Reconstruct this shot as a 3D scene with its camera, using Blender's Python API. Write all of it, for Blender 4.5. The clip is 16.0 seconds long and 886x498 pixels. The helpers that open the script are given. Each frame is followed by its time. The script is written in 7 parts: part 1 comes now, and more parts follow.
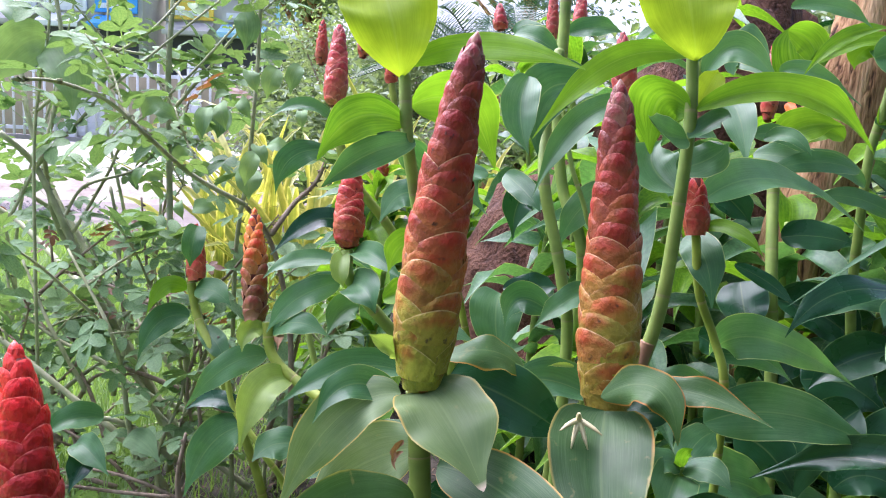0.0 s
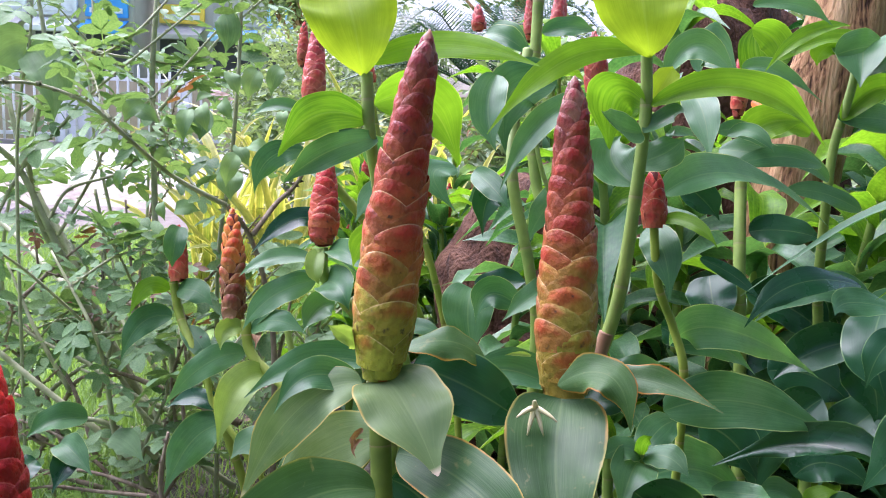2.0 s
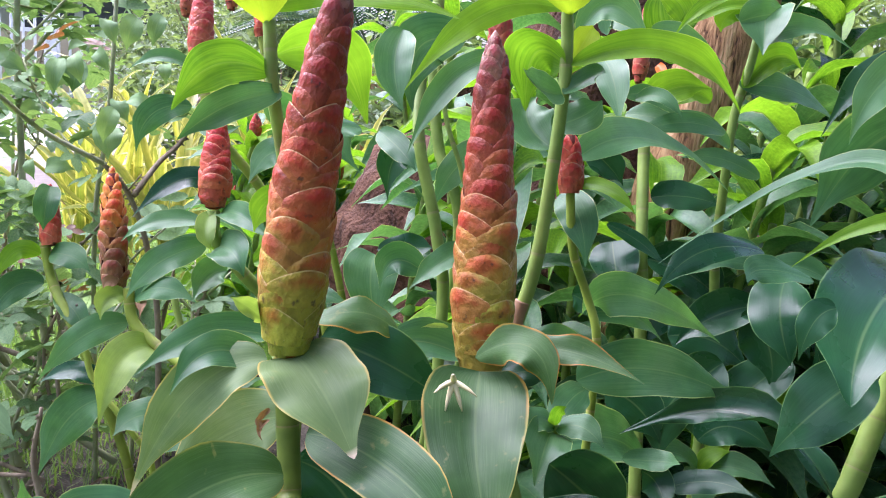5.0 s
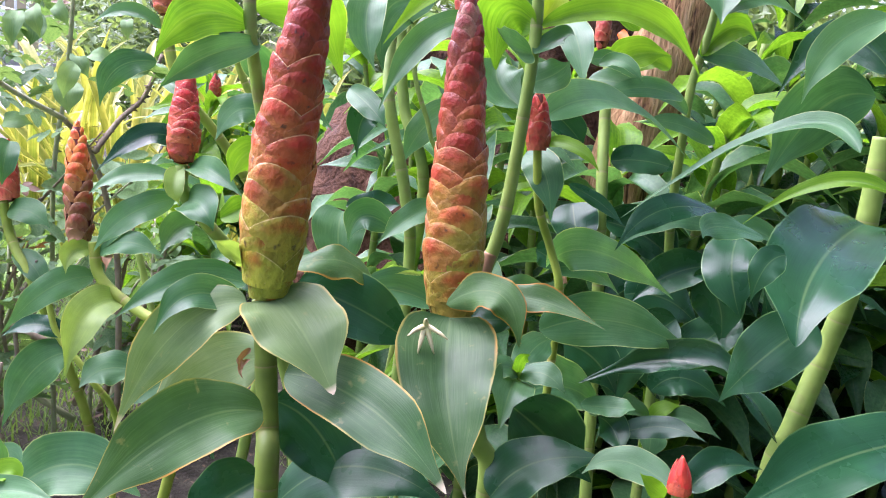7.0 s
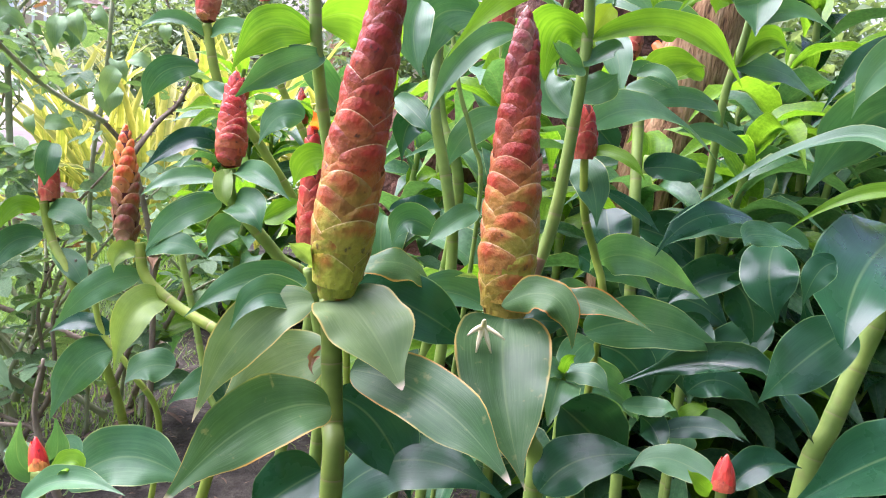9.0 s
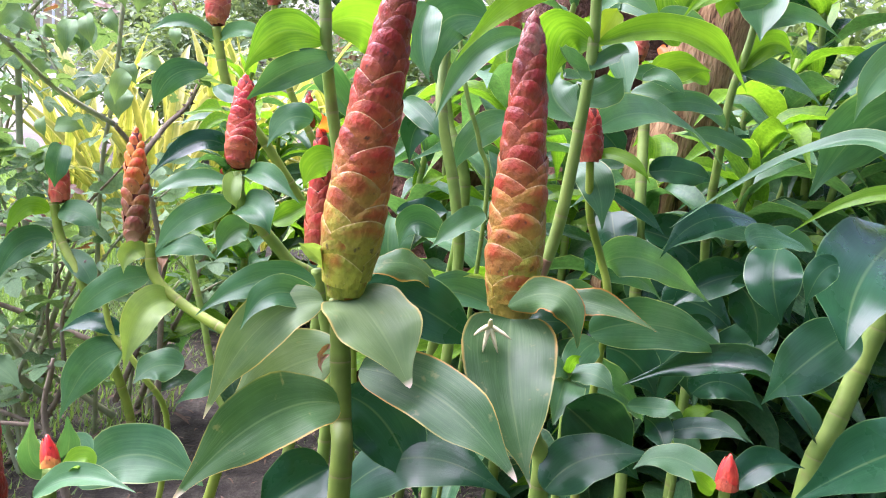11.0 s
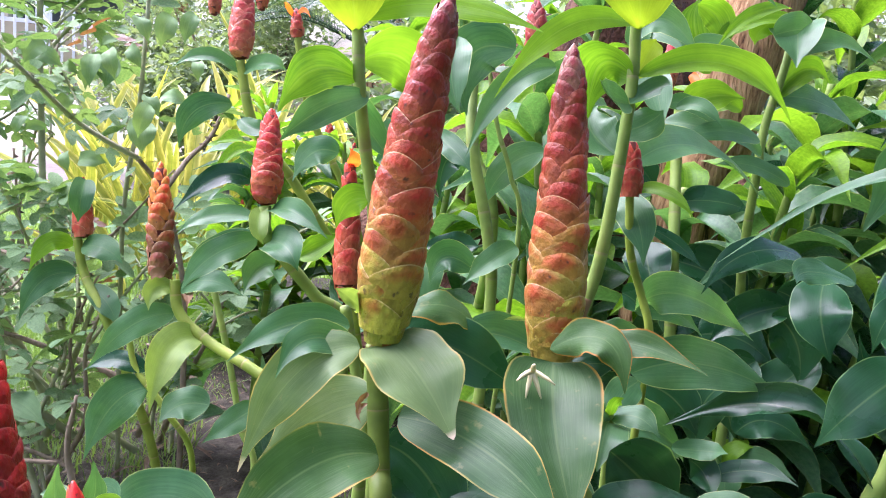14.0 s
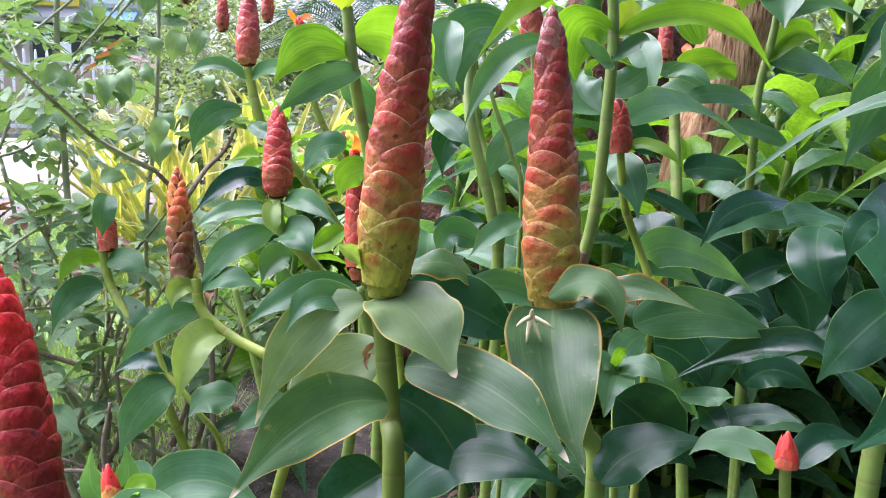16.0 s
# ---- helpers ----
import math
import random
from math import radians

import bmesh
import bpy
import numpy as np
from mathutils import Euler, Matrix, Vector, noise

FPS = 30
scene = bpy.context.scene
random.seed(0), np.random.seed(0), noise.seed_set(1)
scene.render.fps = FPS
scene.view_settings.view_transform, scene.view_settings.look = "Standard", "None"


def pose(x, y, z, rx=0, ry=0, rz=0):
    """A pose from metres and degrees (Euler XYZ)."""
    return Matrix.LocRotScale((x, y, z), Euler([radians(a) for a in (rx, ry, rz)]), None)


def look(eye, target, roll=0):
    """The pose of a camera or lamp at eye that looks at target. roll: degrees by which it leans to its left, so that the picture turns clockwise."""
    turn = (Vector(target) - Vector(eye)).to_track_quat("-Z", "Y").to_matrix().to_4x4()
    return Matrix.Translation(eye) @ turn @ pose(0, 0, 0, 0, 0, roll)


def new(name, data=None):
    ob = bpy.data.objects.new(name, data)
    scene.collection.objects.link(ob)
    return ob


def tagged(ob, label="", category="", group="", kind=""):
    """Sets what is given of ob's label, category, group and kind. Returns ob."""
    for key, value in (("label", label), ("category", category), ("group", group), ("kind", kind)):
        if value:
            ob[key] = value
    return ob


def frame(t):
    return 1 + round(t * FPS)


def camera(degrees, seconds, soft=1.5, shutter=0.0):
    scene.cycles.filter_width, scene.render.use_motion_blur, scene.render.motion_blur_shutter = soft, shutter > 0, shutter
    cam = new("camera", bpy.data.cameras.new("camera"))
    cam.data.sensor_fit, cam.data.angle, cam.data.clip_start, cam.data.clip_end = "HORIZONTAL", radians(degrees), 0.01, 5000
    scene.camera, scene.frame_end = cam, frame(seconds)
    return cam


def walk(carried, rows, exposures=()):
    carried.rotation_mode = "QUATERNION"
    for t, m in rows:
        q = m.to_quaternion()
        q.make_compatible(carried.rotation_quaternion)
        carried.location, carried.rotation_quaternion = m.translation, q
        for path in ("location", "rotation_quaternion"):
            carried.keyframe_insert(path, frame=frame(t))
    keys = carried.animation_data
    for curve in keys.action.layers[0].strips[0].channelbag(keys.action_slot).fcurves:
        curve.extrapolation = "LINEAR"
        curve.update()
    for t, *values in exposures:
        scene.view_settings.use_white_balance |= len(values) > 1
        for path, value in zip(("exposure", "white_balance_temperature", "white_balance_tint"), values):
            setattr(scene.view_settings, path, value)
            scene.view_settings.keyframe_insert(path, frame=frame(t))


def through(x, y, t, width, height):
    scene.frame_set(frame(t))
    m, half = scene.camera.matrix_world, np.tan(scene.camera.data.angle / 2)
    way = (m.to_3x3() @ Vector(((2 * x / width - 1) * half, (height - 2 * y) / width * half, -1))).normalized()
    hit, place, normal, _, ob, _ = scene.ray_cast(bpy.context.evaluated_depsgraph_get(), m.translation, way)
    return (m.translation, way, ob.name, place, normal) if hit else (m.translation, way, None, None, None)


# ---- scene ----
cam = camera(55.0, 16.0, soft=1.1)
METRES, EYE, TILT, LEAN, TURN = 0.42, 0.7, -9.0, -3.0, 0.0
ROWS = [
    (0.0, 0.0, 0.0, 0.0, 0.0, 0.0, -0.0),
    (0.5, 0.0103, -0.0089, -0.0098, -0.11, -0.16, 0.04),
    (1.0, 0.0131, -0.0198, -0.005, -0.23, -0.1, 0.08),
    (1.5, 0.0219, -0.0292, -0.0048, -0.4, -0.01, 0.23),
    (2.0, 0.0489, -0.0303, -0.0133, -0.42, 0.15, 0.48),
    (2.5, 0.1516, -0.0296, -0.0278, -0.25, 0.44, 0.99),
    (3.0, 0.1841, -0.0414, -0.034, 0.03, 0.66, 1.51),
    (3.5, 0.0396, -0.0498, 0.0128, -0.35, 0.59, 1.5),
    (4.0, 0.0376, -0.0129, 0.003, -1.84, 0.49, 1.22),
    (4.5, 0.022, 0.0411, -0.0053, -4.29, -1.32, 0.82),
    (5.0, 0.0138, 0.0496, -0.0094, -8.1, -2.41, 0.11),
    (7.5, -0.0509, -0.0143, -0.037, -11.14, -4.55, -0.91),
    (8.0, -0.0896, -0.0292, -0.0351, -10.9, -4.32, -1.12),
    (10.5, -0.1023, -0.046, -0.0261, -10.18, -4.19, -1.5),
    (11.0, -0.106, -0.056, -0.0326, -10.08, -4.01, -1.6),
    (11.5, -0.1307, -0.0671, -0.0261, -10.03, -3.66, -1.58),
    (12.0, -0.1268, -0.0623, -0.032, -9.95, -3.51, -1.56),
    (12.5, -0.1319, -0.0677, -0.0267, -9.73, -3.19, -1.47),
    (13.0, -0.1406, -0.0711, -0.0336, -9.58, -3.05, -1.52),
    (13.5, -0.1305, -0.039, -0.0325, -9.37, -2.86, -1.42),
    (14.0, -0.1315, -0.0067, -0.0101, -9.03, -2.45, -0.95),
    (14.5, -0.1593, 0.0068, -0.0074, -8.5, -1.84, -0.29),
    (15.0, -0.1616, 0.012, -0.0321, -7.98, -1.2, 0.43),
    (15.5, -0.1674, -0.0236, -0.0514, -7.59, -1.05, 1.26),
    (16.0, -0.0995, -0.0733, -0.0969, -7.37, -1.27, 2.76),
]
walk(cam, [(t, pose(0, 0, EYE, TILT, LEAN, TURN) @ pose(METRES * x, METRES * y, METRES * z, 90 + pitch, roll, yaw)) for t, x, y, z, yaw, pitch, roll in ROWS],
     exposures=((0.0, 1.73, 5550, 34), (4.0, 1.74, 5550, 34), (5.0, 1.90, 5550, 34), (7.5, 2.08, 5600, 37), (13.0, 2.14, 5600, 37), (14.1, 2.06, 5600, 36), (15.0, 1.82, 5550, 35), (16.0, 1.82, 5550, 35)))

# ---- daylight: bright overcast ----
world = bpy.data.worlds.new("sky")
world.use_nodes = True
scene.world = world
wn = world.node_tree.nodes
sky = wn.new("ShaderNodeTexSky")
sky.sky_type, sky.sun_disc = "NISHITA", False
sky.sun_elevation, sky.sun_rotation = radians(58), radians(-48)
sky.dust_density, sky.ozone_density = 4.0, 0.6
wn["Background"].inputs["Strength"].default_value = 0.12
haze = wn.new("ShaderNodeHueSaturation")
haze.inputs["Saturation"].default_value = 0.8
world.node_tree.links.new(sky.outputs["Color"], haze.inputs["Color"])
world.node_tree.links.new(haze.outputs["Color"], wn["Background"].inputs["Color"])
sun = new("sun", bpy.data.lights.new("sun", "SUN"))
sun.data.energy, sun.data.angle, sun.data.color = 3.8, radians(70), (1.0, 0.97, 0.92)
sun.matrix_world = look((-1.1, 1.0, 2.4), (0, 0, 0))


# ---- materials ----
def material(name):
    m = bpy.data.materials.new(name)
    m.use_nodes = True
    return m, m.node_tree.nodes, m.node_tree.links, m.node_tree.nodes["Principled BSDF"]


def ramp(nodes, stops):
    r = nodes.new("ShaderNodeValToRGB")
    while len(r.color_ramp.elements) < len(stops):
        r.color_ramp.elements.new(0.5)
    for e, (at, c) in zip(r.color_ramp.elements, stops):
        e.position, e.color = at, (*c, 1)
    return r


def noise_node(nodes, links, scale, detail=4.0, coord="Object"):
    n = nodes.new("ShaderNodeTexNoise")
    n.inputs["Scale"].default_value, n.inputs["Detail"].default_value = scale, detail
    links.new(nodes.new("ShaderNodeTexCoord").outputs[coord], n.inputs["Vector"])
    return n


def mixed(nodes, links, fac, a, b, blend="MIX"):
    """A colour mix; fac, a, b are sockets or values."""
    x = nodes.new("ShaderNodeMix")
    x.data_type, x.blend_type = "RGBA", blend
    for key, v in ((0, fac), (6, a), (7, b)):
        if isinstance(v, bpy.types.NodeSocket):
            links.new(v, x.inputs[key])
        else:
            x.inputs[key].default_value = v if key == 0 else (*v, 1)
    return x.outputs[2]


def sums(nodes, links, op, a, b=0.0, clamp=False):
    x = nodes.new("ShaderNodeMath")
    x.operation, x.use_clamp = op, clamp
    for key, v in ((0, a), (1, b)):
        if isinstance(v, bpy.types.NodeSocket):
            links.new(v, x.inputs[key])
        else:
            x.inputs[key].default_value = v
    return x.outputs[0]


def bumped(nodes, links, bsdf, height, strength, distance):
    b = nodes.new("ShaderNodeBump")
    b.inputs["Strength"].default_value, b.inputs["Distance"].default_value = strength, distance
    links.new(height, b.inputs["Height"])
    links.new(b.outputs[0], bsdf.inputs["Normal"])


def leaf_material(name, dark, light, rim, rim_width, through, rough=0.4, veins=13.0, rib=(0.3, 0.4, 0.15), ribbed=0.13, spots=0.0, streaks=0.32, rim2=None, dry_tip=False, grain=4.0, shine=0.33, threads=0.3, chalk=0.0):
    """A leaf blade: long veins, a paler midrib, a thin rim, some light shining through."""
    m, n, l, p = material(name)
    uv = n.new("ShaderNodeTexCoord").outputs["UV"]
    xyz = n.new("ShaderNodeSeparateXYZ")
    l.new(uv, xyz.inputs[0])
    across = sums(n, l, "ABSOLUTE", sums(n, l, "SUBTRACT", xyz.outputs[0], 0.5))
    big = noise_node(n, l, 22.0, 3.0)
    rnd = n.new("ShaderNodeObjectInfo").outputs["Random"]
    tone = sums(n, l, "ADD", sums(n, l, "MULTIPLY", big.outputs[0], 1.1), sums(n, l, "MULTIPLY", rnd, 0.6))
    col = mixed(n, l, sums(n, l, "SUBTRACT", tone, 0.4, True), dark, light)
    streak = n.new("ShaderNodeTexNoise")
    streak.inputs["Scale"].default_value, streak.inputs["Detail"].default_value = 1.0, grain
    lay = n.new("ShaderNodeCombineXYZ")
    l.new(sums(n, l, "MULTIPLY", xyz.outputs[0], veins * 2.0), lay.inputs[0])
    l.new(sums(n, l, "MULTIPLY", xyz.outputs[1], 2.2), lay.inputs[1])
    l.new(sums(n, l, "MULTIPLY", rnd, 50.0), lay.inputs[2])
    l.new(lay.outputs[0], streak.inputs["Vector"])
    vein = streak.outputs[0]
    fr = ramp(n, ((0.38, (0, 0, 0)), (0.68, (1, 1, 1))))
    l.new(vein, fr.inputs[0])
    fine = sums(n, l, "MULTIPLY", fr.outputs[0], streaks)
    col = mixed(n, l, fine, col, light)
    thread = n.new("ShaderNodeTexNoise")
    thread.inputs["Scale"].default_value, thread.inputs["Detail"].default_value = 1.0, 3.0
    lay2 = n.new("ShaderNodeCombineXYZ")
    l.new(sums(n, l, "MULTIPLY", xyz.outputs[0], veins * 9.0), lay2.inputs[0])
    l.new(sums(n, l, "MULTIPLY", xyz.outputs[1], 5.0), lay2.inputs[1])
    l.new(sums(n, l, "MULTIPLY", rnd, 90.0), lay2.inputs[2])
    l.new(lay2.outputs[0], thread.inputs["Vector"])
    thin = ramp(n, ((0.35, (0.74, 0.76, 0.74)), (0.62, (1.16, 1.14, 1.14))))
    l.new(thread.outputs[0], thin.inputs[0])
    col = mixed(n, l, threads, col, thin.outputs[0], "MULTIPLY")
    dust = ramp(n, ((0.38, (0.74, 0.76, 0.74)), (0.66, (1.18, 1.15, 1.15))))
    l.new(noise_node(n, l, 34.0, 6.0).outputs[0], dust.inputs[0])
    col = mixed(n, l, 0.7, col, dust.outputs[0], "MULTIPLY")
    if chalk:
        film = ramp(n, ((0.5, (0, 0, 0)), (0.72, (1, 1, 1))))
        l.new(sums(n, l, "ADD", sums(n, l, "MULTIPLY", thread.outputs[0], 0.45), sums(n, l, "MULTIPLY", noise_node(n, l, 26.0, 5.0).outputs[0], 0.6)), film.inputs[0])
        col = mixed(n, l, sums(n, l, "MULTIPLY", film.outputs[0], chalk), col, (0.3, 0.36, 0.24))
    ribline = ramp(n, ((0.006, (1, 1, 1)), (0.022, (0, 0, 0))))
    l.new(across, ribline.inputs[0])
    col = mixed(n, l, sums(n, l, "MULTIPLY", ribline.outputs[0], ribbed), col, rib)
    edge_noise = noise_node(n, l, 60.0, 2.0)
    edge = sums(n, l, "ADD", across, sums(n, l, "MULTIPLY", sums(n, l, "SUBTRACT", edge_noise.outputs[0], 0.5), rim_width * 1.6))
    r = ramp(n, ((0.5 - rim_width, (0, 0, 0)), (0.5 - rim_width * 0.3, (1, 1, 1))))
    l.new(edge, r.inputs[0])
    if rim2:
        rr = ramp(n, ((0.45, rim), (0.6, rim2)))
        l.new(noise_node(n, l, 16.0, 3.0).outputs[0], rr.inputs[0])
        rim = rr.outputs[0]
    worn = ramp(n, ((0.36, (0.15, 0.15, 0.15)), (0.56, (1, 1, 1))))
    l.new(noise_node(n, l, 19.0, 2.0).outputs[0], worn.inputs[0])
    col = mixed(n, l, sums(n, l, "MULTIPLY", r.outputs[0], worn.outputs[0]), col, rim)
    if dry_tip:
        tipr = ramp(n, ((0.95, (0, 0, 0)), (0.985, (1, 1, 1))))
        l.new(sums(n, l, "ADD", xyz.outputs[1], sums(n, l, "MULTIPLY", sums(n, l, "SUBTRACT", edge_noise.outputs[0], 0.5), 0.1)), tipr.inputs[0])
        col = mixed(n, l, tipr.outputs[0], col, (0.55, 0.46, 0.34))
    if spots:
        sp = noise_node(n, l, 130.0, 5.0)
        sr = ramp(n, ((0.64, (0, 0, 0)), (0.72, (1, 1, 1))))
        l.new(sp.outputs[0], sr.inputs[0])
        col = mixed(n, l, sums(n, l, "MULTIPLY", sr.outputs[0], spots), col, (0.3, 0.25, 0.1))
    l.new(col, p.inputs["Base Color"])
    p.inputs["Roughness"].default_value = rough
    p.inputs["Specular IOR Level"].default_value = shine
    rl = ramp(n, ((0.3, (rough - 0.05,) * 3), (0.7, (rough + 0.09,) * 3)))
    l.new(noise_node(n, l, 30.0, 5.0).outputs[0], rl.inputs[0])
    l.new(rl.outputs[0], p.inputs["Roughness"])
    h = sums(n, l, "ADD", sums(n, l, "ADD", sums(n, l, "MULTIPLY", vein, 0.5), sums(n, l, "MULTIPLY", thread.outputs[0], 0.25)), sums(n, l, "MULTIPLY", noise_node(n, l, 60.0, 4.0).outputs[0], 0.4))
    bumped(n, l, p, h, 0.3, 0.0006)
    tr = n.new("ShaderNodeBsdfTranslucent")
    hue = n.new("ShaderNodeMix")
    hue.data_type, hue.blend_type = "RGBA", "MULTIPLY"
    hue.inputs[0].default_value = 1.0
    l.new(col, hue.inputs[6])
    hue.inputs[7].default_value = (1.5, 1.5, 0.6, 1)
    l.new(hue.outputs[2], tr.inputs["Color"])
    mix = n.new("ShaderNodeMixShader")
    mix.inputs[0].default_value = through
    l.new(p.outputs[0], mix.inputs[1])
    l.new(tr.outputs[0], mix.inputs[2])
    l.new(mix.outputs[0], n["Material Output"].inputs[0])
    return m


LEAF = {
    "green": leaf_material("ginger_leaf", (0.026, 0.098, 0.035), (0.08, 0.192, 0.07), (0.32, 0.4, 0.15), 0.02, 0.36, rough=0.37, shine=0.25, chalk=0.1),
    # deep: dark green leaf, darkened further to carry the shade low in the bed
    "deep": leaf_material("dark_shaded_ginger_leaf", (0.005, 0.034, 0.012), (0.015, 0.07, 0.024), (0.13, 0.23, 0.08), 0.018, 0.22, rough=0.27, shine=0.28, chalk=0.02),
    "young": leaf_material("young_ginger_leaf", (0.16, 0.27, 0.005), (0.26, 0.37, 0.014), (0.36, 0.46, 0.04), 0.012, 0.5, rough=0.5, veins=11.0, ribbed=0.1, streaks=0.6, grain=1.5, shine=0.08, threads=0.25),
    "fresh": leaf_material("fresh_ginger_leaf", (0.06, 0.17, 0.005), (0.15, 0.3, 0.01), (0.28, 0.42, 0.05), 0.018, 0.45, veins=11.0, streaks=0.7, grain=1.5, shine=0.18, threads=0.3),
    "aged": leaf_material("aged_ginger_leaf", (0.072, 0.138, 0.046), (0.165, 0.235, 0.085), (0.48, 0.4, 0.1), 0.03, 0.26, rough=0.42, spots=0.25, threads=0.12, streaks=0.25, rim2=(0.42, 0.32, 0.09), dry_tip=True, shine=0.2, chalk=0.2),
    "edged": leaf_material("yellow_edged_ginger_leaf", (0.022, 0.07, 0.019), (0.064, 0.135, 0.039), (0.46, 0.4, 0.1), 0.03, 0.26, rough=0.38, spots=0.3, threads=0.12, streaks=0.28, rim2=(0.4, 0.22, 0.04), dry_tip=True, shine=0.22, chalk=0.16),
    "rimmed": leaf_material("brown_rimmed_ginger_leaf", (0.026, 0.08, 0.022), (0.07, 0.15, 0.04), (0.5, 0.3, 0.03), 0.05, 0.28, rough=0.4, spots=0.2, streaks=0.3, rim2=(0.42, 0.17, 0.03), shine=0.22, chalk=0.15),
    "pale": leaf_material("pale_ginger_leaf", (0.13, 0.22, 0.045), (0.23, 0.33, 0.08), (0.38, 0.4, 0.12), 0.025, 0.35, rough=0.42, shine=0.2),
    "dry": leaf_material("withered_leaf", (0.12, 0.06, 0.03), (0.25, 0.15, 0.08), (0.2, 0.12, 0.06), 0.03, 0.2, rough=0.7),
    "rose": leaf_material("rose_leaf", (0.09, 0.18, 0.078), (0.2, 0.31, 0.14), (0.13, 0.21, 0.09), 0.01, 0.28, rough=0.5, veins=5.0, shine=0.12),
    "rose_red": leaf_material("young_rose_leaf", (0.13, 0.05, 0.03), (0.17, 0.09, 0.04), (0.16, 0.08, 0.04), 0.01, 0.35, rough=0.45, veins=5.0),
    "strap": leaf_material("striped_strap_leaf", (0.14, 0.2, 0.03), (0.42, 0.4, 0.1), (0.62, 0.56, 0.2), 0.2, 0.4, veins=3.0, rib=(0.12, 0.22, 0.03), ribbed=0.9),
    "petal": leaf_material("orange_petal", (0.8, 0.1, 0.01), (0.85, 0.17, 0.015), (0.85, 0.25, 0.03), 0.03, 0.4, veins=2.0, rib=(0.9, 0.3, 0.05)),
    "tree": leaf_material("tree_leaf", (0.12, 0.18, 0.085), (0.23, 0.31, 0.155), (0.12, 0.2, 0.08), 0.01, 0.32, rough=0.5),
}


def bark_material(name, colours, scale, stretch, depth, rough=0.85):
    m, n, l, p = material(name)
    mp = n.new("ShaderNodeMapping")
    mp.inputs["Scale"].default_value = stretch
    l.new(n.new("ShaderNodeTexCoord").outputs["Object"], mp.inputs["Vector"])
    a, b = n.new("ShaderNodeTexNoise"), n.new("ShaderNodeTexNoise")
    for x, s in ((a, scale), (b, scale * 6)):
        x.inputs["Scale"].default_value, x.inputs["Detail"].default_value = s, 8.0
        l.new(mp.outputs[0], x.inputs["Vector"])
    r = ramp(n, colours)
    v = sums(n, l, "ADD", sums(n, l, "MULTIPLY", a.outputs[0], 0.65), sums(n, l, "MULTIPLY", b.outputs[0], 0.35))
    l.new(v, r.inputs[0])
    l.new(r.outputs[0], p.inputs["Base Color"])
    p.inputs["Roughness"].default_value = rough
    p.inputs["Specular IOR Level"].default_value = 0.2
    bumped(n, l, p, v, 0.8, depth)
    return m


def stem_material(name, low, high, node=None):
    """A green stem; node: the colour of the thin line at each node."""
    m, n, l, p = material(name)
    a = noise_node(n, l, 35.0)
    r = ramp(n, ((0.3, low), (0.7, high)))
    l.new(a.outputs[0], r.inputs[0])
    col = r.outputs[0]
    if node:
        xyz = n.new("ShaderNodeSeparateXYZ")
        l.new(n.new("ShaderNodeTexCoord").outputs["UV"], xyz.inputs[0])
        part_of = sums(n, l, "FRACT", xyz.outputs[1])
        shade = ramp(n, ((0.0, (0.85, 0.82, 0.75)), (0.15, (1.05, 1.05, 1.0)), (0.9, (0.95, 0.97, 0.95)), (0.97, (1.1, 1.08, 1.0))))
        l.new(part_of, shade.inputs[0])
        col = mixed(n, l, 1.0, col, shade.outputs[0], "MULTIPLY")
        line = ramp(n, ((0.955, (0, 0, 0)), (0.985, (1, 1, 1))))
        l.new(part_of, line.inputs[0])
        col = mixed(n, l, sums(n, l, "MULTIPLY", line.outputs[0], 0.75), col, node)
        spot = ramp(n, ((0.6, (0, 0, 0)), (0.75, (1, 1, 1))))
        l.new(noise_node(n, l, 55.0, 6.0).outputs[0], spot.inputs[0])
        col = mixed(n, l, sums(n, l, "MULTIPLY", spot.outputs[0], 0.4), col, (0.16, 0.1, 0.05))
    l.new(col, p.inputs["Base Color"])
    p.inputs["Roughness"].default_value = 0.58
    p.inputs["Specular IOR Level"].default_value = 0.3
    p.inputs["Subsurface Weight"].default_value = 0.1
    p.inputs["Subsurface Radius"].default_value = (0.004, 0.006, 0.002)
    bumped(n, l, p, noise_node(n, l, 180.0).outputs[0], 0.25, 0.0006)
    return m


STEM = stem_material("ginger_stem", (0.12, 0.19, 0.03), (0.22, 0.3, 0.06), (0.2, 0.18, 0.08))
STEM_OLD = stem_material("old_ginger_stem", (0.07, 0.11, 0.012), (0.14, 0.19, 0.026), (0.16, 0.13, 0.06))
STEM_PALE = stem_material("yellow_ginger_stem", (0.15, 0.21, 0.02), (0.25, 0.31, 0.04), (0.3, 0.24, 0.1))
STEM_BROWN = stem_material("dry_ginger_stem", (0.2, 0.11, 0.06), (0.33, 0.2, 0.1))
CANE = stem_material("rose_cane", (0.2, 0.22, 0.1), (0.38, 0.39, 0.23))
CANE_OLD = bark_material("old_rose_cane", ((0.3, (0.1, 0.07, 0.045)), (0.55, (0.24, 0.19, 0.13)), (0.75, (0.36, 0.31, 0.23))), 30, (1, 1, 0.4), 0.003)
BARK = bark_material("trunk_bark", ((0.4, (0.03, 0.013, 0.007)), (0.45, (0.2, 0.105, 0.045)), (0.54, (0.36, 0.215, 0.1)), (0.68, (0.46, 0.315, 0.17))), 45, (1, 1, 0.14), 0.02)
ROCK = bark_material("red_laterite", ((0.32, (0.012, 0.006, 0.004)), (0.45, (0.055, 0.024, 0.013)), (0.6, (0.1, 0.047, 0.025)), (0.8, (0.17, 0.095, 0.055))), 24, (1, 1, 0.7), 0.03)
